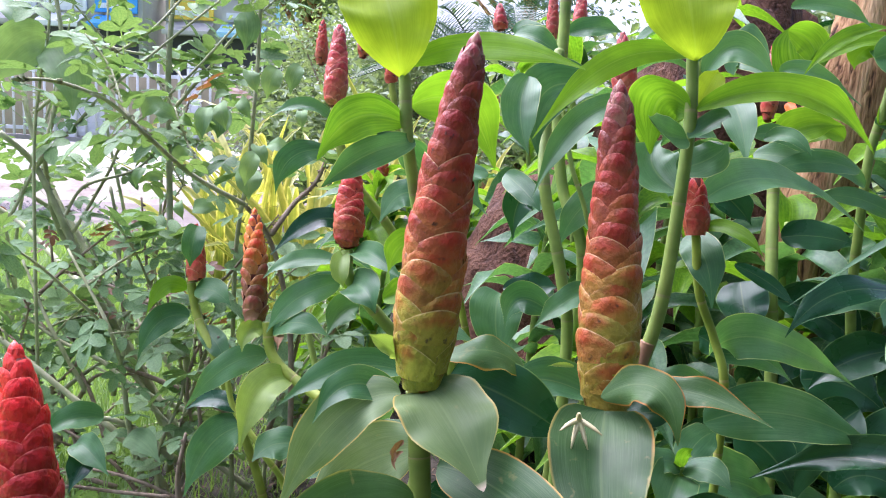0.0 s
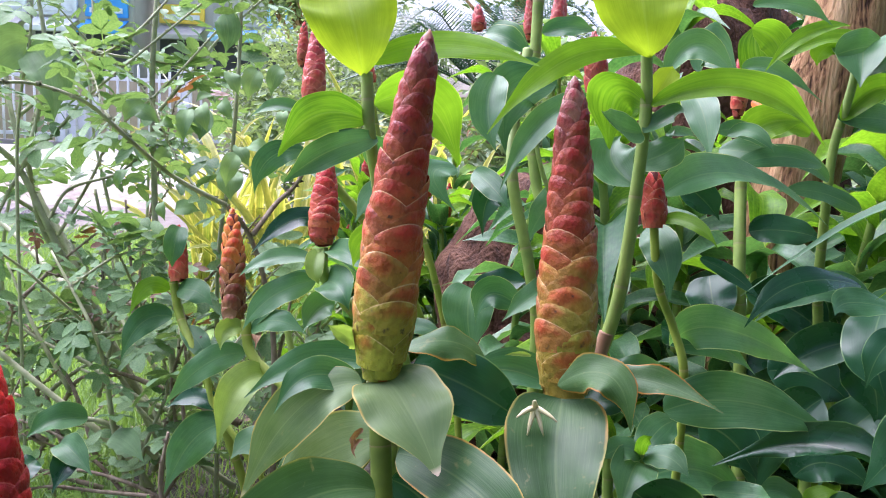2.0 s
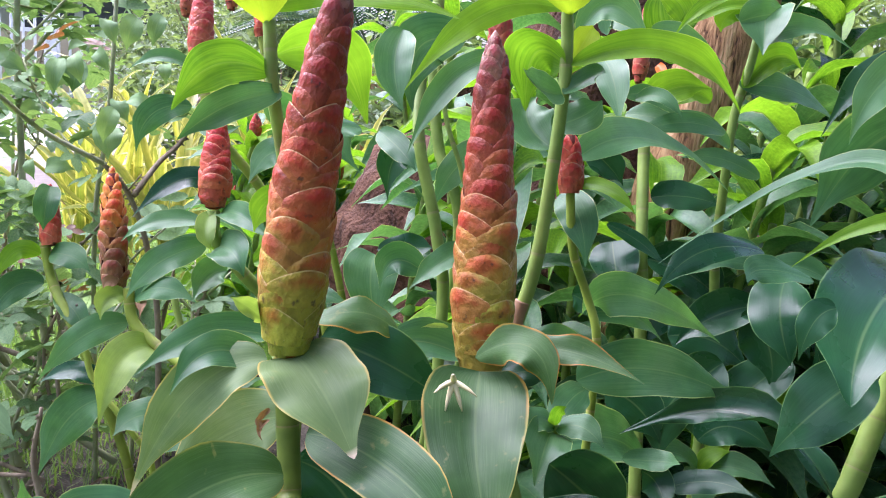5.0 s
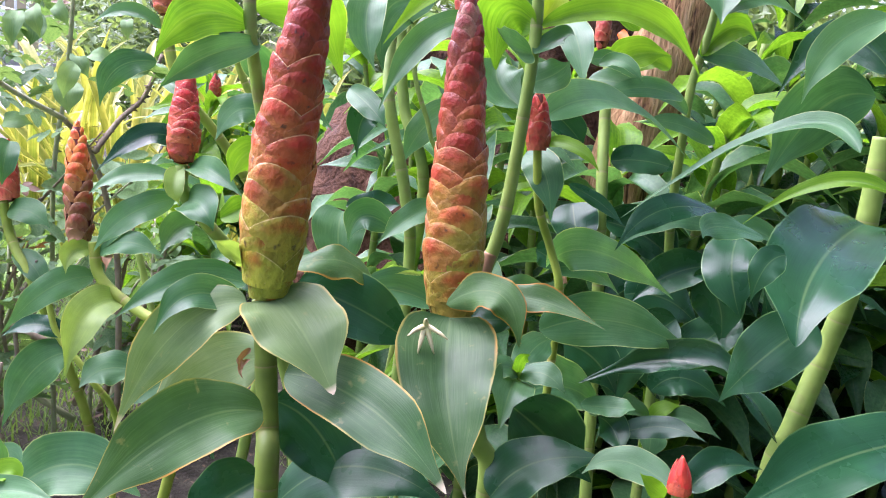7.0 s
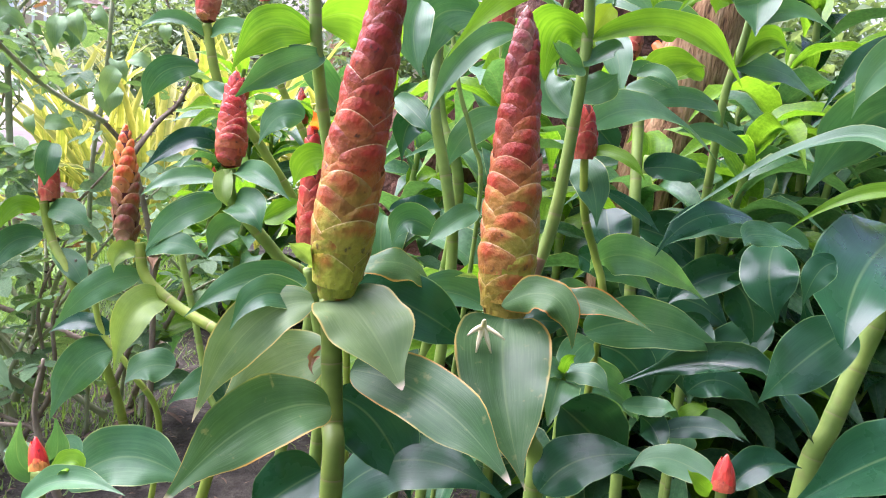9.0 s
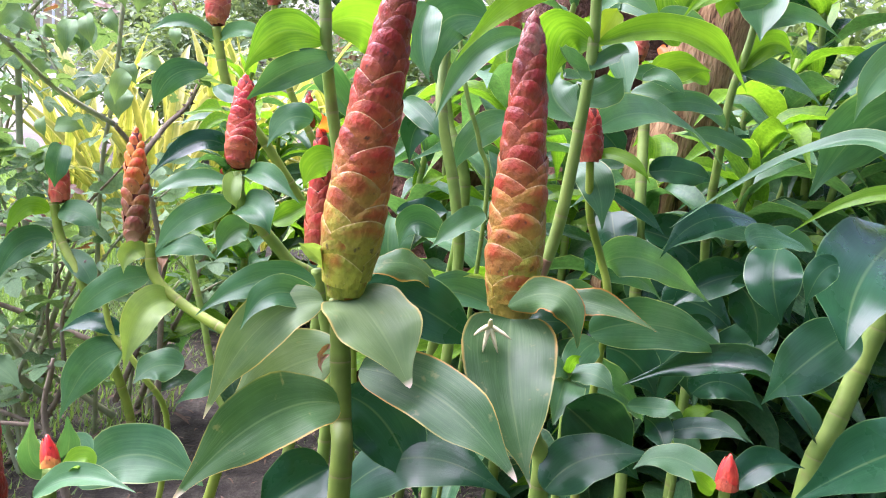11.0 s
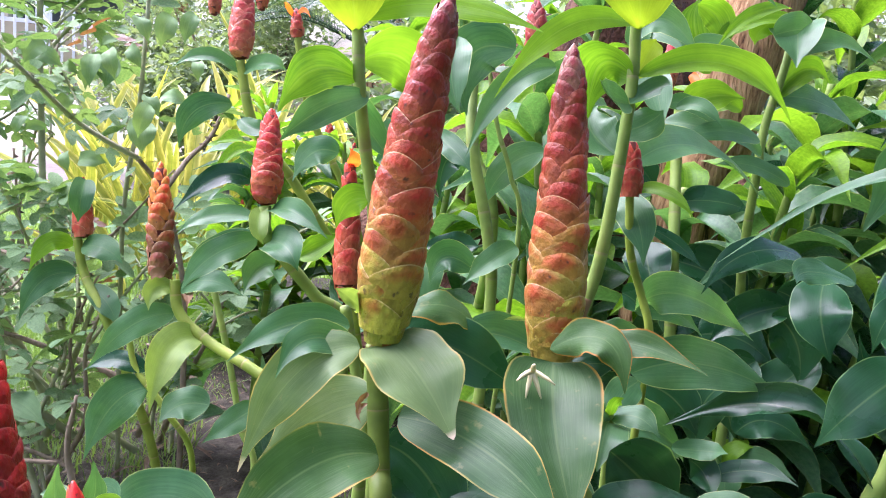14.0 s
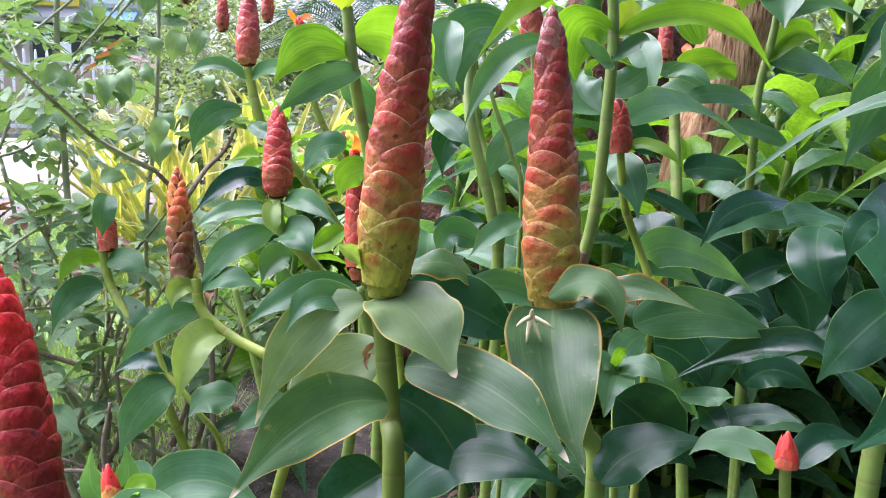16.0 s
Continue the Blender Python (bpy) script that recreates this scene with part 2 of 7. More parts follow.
SOIL = bark_material("soil", ((0.3, (0.01, 0.009, 0.006)), (0.5, (0.042, 0.036, 0.025)), (0.75, (0.1, 0.088, 0.064))), 30, (1, 1, 1), 0.015)
LITTER = bark_material("dry_leaf_litter", ((0.3, (0.05, 0.032, 0.02)), (0.5, (0.12, 0.08, 0.05)), (0.75, (0.22, 0.165, 0.11))), 25, (1, 1, 1), 0.002)
CONCRETE = bark_material("concrete", ((0.3, (0.2, 0.185, 0.17)), (0.55, (0.27, 0.255, 0.24)), (0.8, (0.33, 0.315, 0.295))), 3, (1, 1, 1), 0.004)
DIRT = bark_material("trodden_earth", ((0.3, (0.07, 0.058, 0.046)), (0.5, (0.12, 0.103, 0.085)), (0.75, (0.19, 0.168, 0.145))), 4, (1, 1, 1), 0.01)


def bract_material(name, rim, rimmed=0.6, matt=1.6):
    """Cone scales: each takes the colour of its object; red blush, dark scars, a thin pale upper edge."""
    m, n, l, p = material(name)
    info = n.new("ShaderNodeObjectInfo")
    tc = n.new("ShaderNodeTexCoord")
    xyz = n.new("ShaderNodeSeparateXYZ")
    l.new(tc.outputs["UV"], xyz.inputs[0])
    off = n.new("ShaderNodeVectorMath")
    l.new(tc.outputs["Object"], off.inputs[0])
    l.new(sums(n, l, "MULTIPLY", info.outputs["Random"], 40.0), off.inputs[1])

    def pattern(scale, detail):
        x = n.new("ShaderNodeTexNoise")
        x.inputs["Scale"].default_value, x.inputs["Detail"].default_value = scale, detail
        l.new(off.outputs[0], x.inputs["Vector"])
        return x.outputs[0]

    def masked(value, low, high):
        r = ramp(n, ((low, (0, 0, 0)), (high, (1, 1, 1))))
        l.new(value, r.inputs[0])
        return r.outputs[0]
    side = sums(n, l, "MULTIPLY", sums(n, l, "ABSOLUTE", sums(n, l, "SUBTRACT", xyz.outputs[0], 0.5)), 1.1)
    low = sums(n, l, "MULTIPLY", sums(n, l, "ABSOLUTE", sums(n, l, "SUBTRACT", xyz.outputs[1], 0.72)), 1.0)
    blush = sums(n, l, "SUBTRACT", sums(n, l, "SUBTRACT", sums(n, l, "ADD", pattern(1.6, 4.0), 0.2), side), low)
    col = mixed(n, l, sums(n, l, "MULTIPLY", masked(blush, 0.26, 0.62), 0.92), info.outputs["Color"], mixed(n, l, 1.0, info.outputs["Color"], (1.1, 0.4, 0.62), "MULTIPLY"))
    tint = ramp(n, ((0.25, (0.6, 0.55, 0.55)), (0.5, (0.95, 0.95, 0.95)), (0.75, (1.15, 1.12, 1.05))))
    l.new(pattern(2.6, 7.0), tint.inputs[0])
    col = mixed(n, l, 1.0, col, tint.outputs[0], "MULTIPLY")
    col = mixed(n, l, sums(n, l, "MULTIPLY", masked(pattern(3.2, 5.0), 0.645, 0.73), 0.75), col, (0.035, 0.02, 0.02))
    col = mixed(n, l, sums(n, l, "MULTIPLY", masked(xyz.outputs[1], 0.955, 0.982), rimmed), col, rim)
    l.new(col, p.inputs["Base Color"])
    l.new(masked(pattern(5.0, 3.0), 0.0, matt), p.inputs["Roughness"])
    p.inputs["Specular IOR Level"].default_value = 0.38
    p.inputs["Subsurface Weight"].default_value = 0.08
    p.inputs["Subsurface Radius"].default_value = (0.006, 0.002, 0.001)
    bumped(n, l, p, pattern(3.0, 4.0), 0.2, 0.03)
    return m


BRACT = bract_material("cone_bract", (0.6, 0.42, 0.2), 0.5)
TOP_BRACT = bract_material("cone_top_bract", (0.34, 0.12, 0.08), 0.35, 1.4)
SCARLET_BRACT = bract_material("scarlet_cone_bract", (0.62, 0.2, 0.12), 0.3, 1.3)
CORE = stem_material("cone_core", (0.1, 0.02, 0.015), (0.2, 0.04, 0.03))


def plain(name, colour, rough=0.5, vary=0.25, scale=8.0, metal=0.0):
    m, n, l, p = material(name)
    r = ramp(n, ((0.3, tuple(c * (1 - vary) for c in colour)), (0.7, tuple(min(1, c * (1 + vary)) for c in colour))))
    l.new(noise_node(n, l, scale, 6.0).outputs[0], r.inputs[0])
    l.new(r.outputs[0], p.inputs["Base Color"])
    p.inputs["Roughness"].default_value, p.inputs["Metallic"].default_value = rough, metal
    return m


BUD_RED = plain("red_bud", (0.6, 0.03, 0.02), 0.3, 0.3, 60)
WHITE_BLOOM = plain("cream_petal", (0.62, 0.54, 0.29), 0.5, 0.2, 60)


# ---- building blocks ----
def mesh_object(name, verts, faces, mat, parent=None, at=(0, 0, 0), uvs=None, label="", smooth=True):
    """One mesh object at a place in the world, under a parent that is only shifted, not turned."""
    me = bpy.data.meshes.new(name)
    o = Vector(at)
    me.from_pydata([tuple(Vector(v) - o) for v in verts], [], faces)
    if uvs is not None:
        layer = me.uv_layers.new(name="uv")
        for lp in me.loops:
            layer.data[lp.index].uv = uvs[lp.vertex_index]
    for poly in me.polygons:
        poly.use_smooth = smooth
    me.materials.append(mat)
    me.update()
    ob = new(name, me)
    place(ob, at, parent)
    return tagged(ob, label)


def origin(ob):
    """The world place of an object in a chain of shifted parents."""
    p = Vector(ob.location)
    return p if ob.parent is None else p + origin(ob.parent)


def place(ob, at, parent=None):
    ob.parent = parent
    ob.location = Vector(at) - (origin(parent) if parent else Vector())


def tube(path, radii, sides=10, cap=True):
    """Rings round a line of points: vertices and faces."""
    pts = [Vector(p) for p in path]
    verts, faces, side = [], [], None
    for i, p in enumerate(pts):
        d = (pts[min(i + 1, len(pts) - 1)] - pts[max(i - 1, 0)]).normalized()
        if side is None:
            side = d.orthogonal().normalized()
        side = (side - d * side.dot(d)).normalized()
        up = d.cross(side)
        for k in range(sides):
            a = 2 * math.pi * k / sides
            verts.append(p + (side * math.cos(a) + up * math.sin(a)) * radii[i])
    for i in range(len(pts) - 1):
        for k in range(sides):
            a, b = i * sides + k, i * sides + (k + 1) % sides
            faces.append((a, b, b + sides, a + sides))
    if cap:
        faces.append(tuple(range(sides - 1, -1, -1)))
        faces.append(tuple(range(len(verts) - sides, len(verts))))
    return verts, faces


def glide(points, steps):
    """A smooth line through the points (Catmull-Rom)."""
    p = [Vector(q) for q in points]
    p = [p[0] * 2 - p[1], *p, p[-1] * 2 - p[-2]]
    out = []
    for i in range(1, len(p) - 2):
        for k in range(steps):
            t = k / steps
            a, b, c, d = p[i - 1:i + 3]
            out.append(0.5 * (2 * b + (c - a) * t + (2 * a - 5 * b + 4 * c - d) * t * t + (3 * b - a - 3 * c + d) * t ** 3))
    out.append(p[-2])
    return out


def stem(plant, points, r0, r1, mat=None, gap=0.035, name="stem", label=""):
    """A ginger stem with a slight ring at every node."""
    line = glide(points, 24)
    run, radii = 0.0, []
    total = sum((b - a).length for a, b in zip(line, line[1:]))
    for i, p in enumerate(line):
        if i:
            run += (p - line[i - 1]).length
        cycle = (run / gap) % 1
        radii.append((r0 + (r1 - r0) * run / total) * (0.97 + 0.09 * max(0, cycle - 0.7) + 0.04 * max(0, 1 - cycle * 8)))
    v, f = tube(line, radii, 12)
    runs, run = [], 0.0
    for i, p in enumerate(line):
        run += (p - line[i - 1]).length if i else 0.0
        runs += [(k / 12, run / gap) for k in range(12)]
    return mesh_object(name, v, f, mat or STEM, plant, line[0], runs, label)


def blade_mesh(base, mid, tip, width, face, fold=0.22, wave=0.12, a=0.5, b=0.82, rows=24, cols=8, seed=0.0, curl=0.0, drip=0.5, twist=0.0):
    """A leaf blade from base through mid to tip; face: which way its upper side looks."""
    base, mid, tip, face = Vector(base), Vector(mid), Vector(tip), Vector(face).normalized()
    ctrl = mid * 2 - (base + tip) * 0.5
    top = (a / (a + b)) ** a * (b / (a + b)) ** b
    verts, uvs, faces = [], [], []
    for i in range(rows + 1):
        s = 0.6 * (0.5 - 0.5 * math.cos(math.pi * i / rows)) + 0.4 * i / rows
        p = base * (1 - s) ** 2 + ctrl * 2 * s * (1 - s) + tip * s * s
        d = ((ctrl - base) * (1 - s) + (tip - ctrl) * s).normalized()
        side = d.cross(face).normalized()
        n = side.cross(d)
        turn = twist * (s - 0.4)
        side, n = side * math.cos(turn) + n * math.sin(turn), n * math.cos(turn) - side * math.sin(turn)
        e = min(1.0, max(0.0, (s - 0.66) / 0.3))
        w = width * 0.5 * max(0.012, s ** a * (1 - s) ** b / top * (1 - drip * e * e * (3 - 2 * e)))
        for j in range(cols + 1):
            u = 2 * j / cols - 1
            lift = fold * (abs(u) ** 1.2 if fold > 0 else u * u) + 0.1 * abs(u) + wave * u * u * (math.sin(seed + 9.0 * s + 2.2 * u) + 0.5 * math.sin(seed * 2 + 19.0 * s - u)) - curl * u ** 4 + 0.012 * u * math.sin(seed * 3 + 27.0 * s) + 0.03 * math.sin(seed + 5.0 * s)
            verts.append(p + side * (u * w * (1 - 0.12 * fold)) + n * (lift * w))
            uvs.append((j / cols, s))
    for i in range(rows):
        for j in range(cols):
            k = i * (cols + 1) + j
            faces.append((k, k + 1, k + cols + 2, k + cols + 1))
    return verts, faces, uvs


def leaf(plant, base, mid, tip, width, face, kind="green", label="", **shape):
    shape.setdefault("seed", (base[0] * 91 + tip[2] * 57) % 6.28)
    shape.setdefault("twist", 0.45 * math.sin(shape["seed"] * 5))
    shape.setdefault("wave", 0.12)
    shape.setdefault("drip", 0.62)
    shape.setdefault("fold", 0.14 + 0.2 * math.sin(shape["seed"] * 7 + 1))
    v, f, uv = blade_mesh(base, mid, tip, width, face, **shape)
    return mesh_object("leaf", v, f, LEAF[kind], plant, base, uv, label)


def thing(name, at, label, category, group="", kind=""):
    ob = new(name)
    ob.empty_display_size = 0.05
    ob.location = at
    return tagged(ob, label, category, group, kind)


def ginger(at, label):
    return thing("spiral_ginger_plant", at, label, "ginger plant", "spiral gingers in the bed")


# one cone scale, wrapped round an axis of radius 1, 1 high
def scale_mesh(closing=0.0, reach=1.3, drop=0.36, bulge=0.03, narrow=3.0, slope=0.06, foot=0.0, mat=None, point=2.8):
    verts, uvs, faces = [], [], []
    cols, rows = 12, 9
    for i in range(rows + 1):
        v = i / rows
        for j in range(cols + 1):
            u = 2 * j / cols - 1
            z = v * (1 - drop * abs(u) ** point)
            ang = u * reach
            r = 0.94 + slope * math.sin(min(1.0, v / 0.85) * 1.57) + bulge * math.exp(-(narrow * u * u + 16 * (v - 0.72) ** 2)) - 0.03 * u * u - 0.03 * max(0.0, v - 0.88) / 0.12
            r *= (1 - closing * v * v) * (1 - foot * max(0.0, 1 - v / 0.62) ** 1.6)
            verts.append((r * math.sin(ang), -r * math.cos(ang), z))
            uvs.append((j / cols, v))
    for i in range(rows):
        for j in range(cols):
            k = i * (cols + 1) + j
            faces.append((k, k + 1, k + cols + 2, k + cols + 1))
    me = bpy.data.meshes.new("bract")
    me.from_pydata(verts, [], faces)
    layer = me.uv_layers.new(name="uv")
    for lp in me.loops:
        layer.data[lp.index].uv = uvs[lp.vertex_index]
    for poly in me.polygons:
        poly.use_smooth = True
    me.materials.append(mat or BRACT)
    return me


CLOSING = (-0.25, -0.12, -0.05, 0.0, 0.04, 0.08, 0.13, 0.19, 0.27, 0.38, 0.55, 0.8)
SCALES = [scale_mesh(c, 1.2, 0.5, 0.035, point=1.7) for c in CLOSING]
BEADS = [scale_mesh(c, 1.15, 0.45, 0.07, 2.6, 0.015, point=2.3, mat=TOP_BRACT) for c in CLOSING]
KNOBS = [scale_mesh(c, 1.0, 0.5, 0.14, 2.6, 0.1) for c in CLOSING]
GLOSSY = [scale_mesh(c, 1.25, 0.4, 0.06, 3.0, 0.07, mat=SCARLET_BRACT) for c in CLOSING]
FOOT_SCALE = scale_mesh(0.0, 1.4, 0.5, 0.03, 3.0, 0.06, 0.62)
SCALE_TIP = SCALES[-2]
OLD = ((0.0, (0.25, 0.225, 0.02)), (0.2, (0.31, 0.235, 0.028)), (0.34, (0.35, 0.17, 0.028)), (0.5, (0.35, 0.088, 0.024)), (0.65, (0.28, 0.045, 0.016)), (0.85, (0.22, 0.036, 0.015)), (0.95, (0.2, 0.046, 0.026)), (1.0, (0.28, 0.12, 0.075)))
RED = ((0.0, (0.36, 0.1, 0.035)), (0.3, (0.42, 0.07, 0.03)), (0.7, (0.47, 0.058, 0.03)), (1.0, (0.56, 0.06, 0.03)))
SCARLET = ((0.0, (0.15, 0.014, 0.008)), (0.45, (0.26, 0.012, 0.007)), (0.7, (0.46, 0.012, 0.006)), (0.85, (0.62, 0.017, 0.008)), (1.0, (0.68, 0.04, 0.018)))
PINK = ((0.0, (0.42, 0.1, 0.05)), (0.5, (0.42, 0.07, 0.05)), (1.0, (0.5, 0.14, 0.12)))
OLD2 = ((0.0, (0.5, 0.16, 0.07)), (0.3, (0.48, 0.09, 0.05)), (1.0, (0.4, 0.06, 0.05)))
BUD = ((0.0, (0.5, 0.45, 0.06)), (0.3, (0.7, 0.2, 0.05)), (1.0, (0.7, 0.04, 0.03)))
DRYING = ((0.0, (0.19, 0.08, 0.04)), (0.4, (0.26, 0.1, 0.04)), (0.5, (0.6, 0.17, 0.03)), (1.0, (0.8, 0.23, 0.045)))
ROUND = ((0.0, 0.34), (0.05, 0.56), (0.12, 0.81), (0.2, 0.95), (0.28, 1.0), (0.5, 0.89), (0.75, 0.68), (0.9, 0.52), (0.97, 0.37), (1.0, 0.14))
TAPER = ((0.0, 0.4), (0.05, 0.8), (0.2, 1.0), (0.45, 0.95), (0.7, 0.77), (0.86, 0.6), (0.95, 0.42), (1.0, 0.16))
BUDLIKE = ((0.0, 0.75), (0.25, 1.0), (0.5, 0.86), (0.78, 0.48), (1.0, 0.06))
PLUMP = ((0.0, 0.35), (0.04, 0.75), (0.12, 1.0), (0.55, 0.98), (0.8, 0.75), (0.93, 0.45), (1.0, 0.18))


def pick(stops, s):
    for (a, x), (b, y) in zip(stops, stops[1:]):
        if s <= b:
            k = (s - a) / (b - a)
            return tuple(p + (q - p) * k for p, q in zip(x, y)) if isinstance(x, tuple) else x + (y - x) * k
    return stops[-1][1]


def cone(plant, base, tip, radius, colours, turns=20, per=2.8, outline=ROUND, bow=(0, 0, 0), seed=1, label="", high=1.9, taper=0.88, bead_from=2.0, shapes=None):
    """A flower cone of overlapping scales set in a spiral along a slightly bowed axis."""
    rng = random.Random(seed)
    base, tip, bow = Vector(base), Vector(tip), Vector(bow)
    count = int(turns * per)
    length = (tip - base).length

    def axis(s):
        return base.lerp(tip, s) + bow * 4 * s * (1 - s)
    line = [axis(i / 16) for i in range(17)]
    v, f = tube(line, [radius * 0.8 * pick(outline, i / 16) for i in range(17)], 14)
    core = mesh_object("flower_cone", v, f, CORE, plant, base, label=label)
    for i in range(count + 4):
        s = min(0.985, (i / count) ** taper)
        step = length * min(0.16, max(0.0, ((i + per) / count) ** taper - (i / count) ** taper))
        r = radius * pick(outline, s)
        d = (axis(min(1, s + 0.03)) - axis(max(0, s - 0.03))).normalized()
        q = d.to_track_quat("Z", "Y").to_matrix().to_4x4()
        ang = i * 2 * math.pi / per + rng.uniform(-0.1, 0.1)
        h = min(step * high, r * 1.5) * rng.uniform(0.95, 1.05)
        above = pick(outline, min(1.0, s + 0.55 * h / length)) / pick(outline, s)
        shape = (shapes or (BEADS if s > bead_from else SCALES))[min(range(len(CLOSING)), key=lambda c: abs(1 - above - CLOSING[c]))]
        if s < 0.05:
            shape, r = FOOT_SCALE, radius * pick(outline, min(1.0, s + 0.6 * h / length))
        b = new("bract", shape)
        b.parent = core
        b.matrix_local = Matrix.Translation(axis(s) - d * h * 0.45 * min(1.0, 0.5 + s * 6) - base) @ q @ pose(0, 0, 0, rng.uniform(-2.5, 2.5), rng.uniform(-2.5, 2.5), math.degrees(ang)) @ Matrix.Diagonal((r * rng.uniform(0.97, 1.05), r * rng.uniform(0.97, 1.05), h, 1))
        c = pick(colours, min(1, max(0, s + rng.uniform(-0.1, 0.1))))
        k = rng.uniform(0.82, 1.15)
        b.color = (c[0] * k, c[1] * k * rng.uniform(0.8, 1.25), c[2] * k, 1)
    top = pick(outline, 0.95) * radius
    v, f = tube([axis(0.93), axis(0.97), axis(1.0), tip + (tip - axis(0.97)) * 0.7], [top * 0.75, top * 0.62, top * 0.42, top * 0.06], 10)
    mesh_object("cone_tip", v, f, BRACT, core, base).color = (*pick(colours, 1.0), 1)
    return core


def calyx(plant, at, size, seed=1):
    """A spent cream flower: five narrow spread lobes."""
    rng = random.Random(seed)
    verts, faces = [], []
    for k in range(5):
        a = k * 1.26 + rng.uniform(-0.2, 0.2)
        d = Vector((math.sin(a), -0.45, math.cos(a) - 0.35)).normalized()
        line = [Vector(at) + d * size * s + Vector((0, -0.3 * size * s * s, -0.2 * size * s * s)) for s in (0, 0.3, 0.65, 1.0)]
        v, f = tube(line, [size * 0.16, size * 0.13, size * 0.1, size * 0.03], 6)
        faces += [tuple(i + len(verts) for i in q) for q in f]
        verts += v
    return mesh_object("calyx", verts, faces, WHITE_BLOOM, plant, at, label="spent cream flower")


def bud(plant, base, tip, radius, colours, seed=1):
    """A closed glossy bud held by three short scales."""
    rng = random.Random(seed)
    base, tip = Vector(base), Vector(tip)
    line = [base.lerp(tip, i / 12) for i in range(13)]
    v, f = tube(line, [radius * 0.92 * pick(BUDLIKE, i / 12) for i in range(13)], 14)
    body = mesh_object("flower_bud", v, f, BUD_RED, plant, base, label="pointed glossy red bud")
    d = (tip - base).normalized()
    q = d.to_track_quat("Z", "Y").to_matrix().to_4x4()
    for k in range(5):
        h = (tip - base).length * (0.55 + 0.1 * k)
        b = new("bract", SCALE_TIP)
        b.parent = body
        r = radius * (1.06 - 0.03 * k)
        b.matrix_local = Matrix.Translation(d * (tip - base).length * 0.02 * k) @ q @ pose(0, 0, 0, 0, 0, 20 + k * 128) @ Matrix.Diagonal((r, r, h, 1))
        b.color = (*pick(colours, k / 4), 1)
    return body

# ---- ground, lawn, road ----
def sheet(name, x0, x1, y0, y1, z, mat, nx=2, ny=2, rough=0.0, kind="structure", label="", category="ground", seed=0):
    """A level sheet with a closed underside; rough: its unevenness."""
    verts, faces = [], []
    for j in range(ny + 1):
        for i in range(nx + 1):
            x, y = x0 + (x1 - x0) * i / nx, y0 + (y1 - y0) * j / ny
            verts.append((x, y, z + rough * (noise.noise((x * 3.1 + seed, y * 3.1, 1.0)) + 0.5 * noise.noise((x * 11, y * 11, seed)))))
    for j in range(ny):
        for i in range(nx):
            k = j * (nx + 1) + i
            faces.append((k, k + 1, k + nx + 2, k + nx + 1))
    ob = mesh_object(name, verts, faces, mat)
    return tagged(ob, label, category, kind=kind)


def slab(name, x0, x1, y0, y1, z0, z1, mat, parent=None, bevel=0.01, label=""):
    bm = bmesh.new()
    bmesh.ops.create_cube(bm, size=1.0)
    for v in bm.verts:
        v.co = Vector(((x1 - x0) * v.co.x, (y1 - y0) * v.co.y, (z1 - z0) * v.co.z))
    if bevel:
        bmesh.ops.bevel(bm, geom=bm.edges[:], offset=bevel, segments=2, affect="EDGES")
    me = bpy.data.meshes.new(name)
    bm.to_mesh(me)
    bm.free()
    me.materials.append(mat)
    ob = new(name, me)
    place(ob, ((x0 + x1) / 2, (y0 + y1) / 2, (z0 + z1) / 2), parent)
    return tagged(ob, label)


GRASS_SOIL = bark_material("lawn_ground", ((0.3, (0.075, 0.13, 0.032)), (0.5, (0.135, 0.22, 0.055)), (0.75, (0.23, 0.33, 0.1))), 9, (1, 1, 1), 0.01)
sheet("ground", -400, 400, -300, 700, -0.02, GRASS_SOIL, label="flat green lawn ground reaching to the distance")
sheet("soil_bed", -0.52, 4.0, -1.5, 2.9, 0.0, SOIL, 120, 120, 0.012, label="dark soil of the planted bed", category="soil")
sheet("trodden_earth", -30, 30, 4.3, 6.1, -0.012, DIRT, 200, 20, 0.012, label="bare grey earth strip beside the road", category="ground", seed=3)
road = slab("road", -60, 60, 6.25, 11.3, -0.15, 0.09, CONCRETE, bevel=0.03)
tagged(road, "pale sunlit concrete road with a low broken edge", "road", kind="structure")
verts, faces = [], []
for i in range(401):
    x = -40 + 0.2 * i
    for y, z in ((5.75, -0.03), (5.9, 0.0), (6.02, 0.06), (6.12, 0.105), (6.3, 0.1)):
        q = Vector((x * 1.3, y * 4, 2.0))
        verts.append((x, y + 0.09 * noise.noise(q), z + (0.03 * noise.noise(q * 2.1) if y < 6.2 else 0)))
for i in range(400):
    for k in range(4):
        a = i * 5 + k
        faces.append((a, a + 5, a + 6, a + 1))
KERB = bark_material("worn_kerb", ((0.3, (0.13, 0.105, 0.08)), (0.5, (0.24, 0.205, 0.165)), (0.75, (0.34, 0.3, 0.25))), 5, (1, 1, 2), 0.01)
tagged(mesh_object("kerb", verts, faces, KERB, at=(0, 6, 0)), "worn and crumbled low concrete kerb along the road", "kerb", kind="structure")


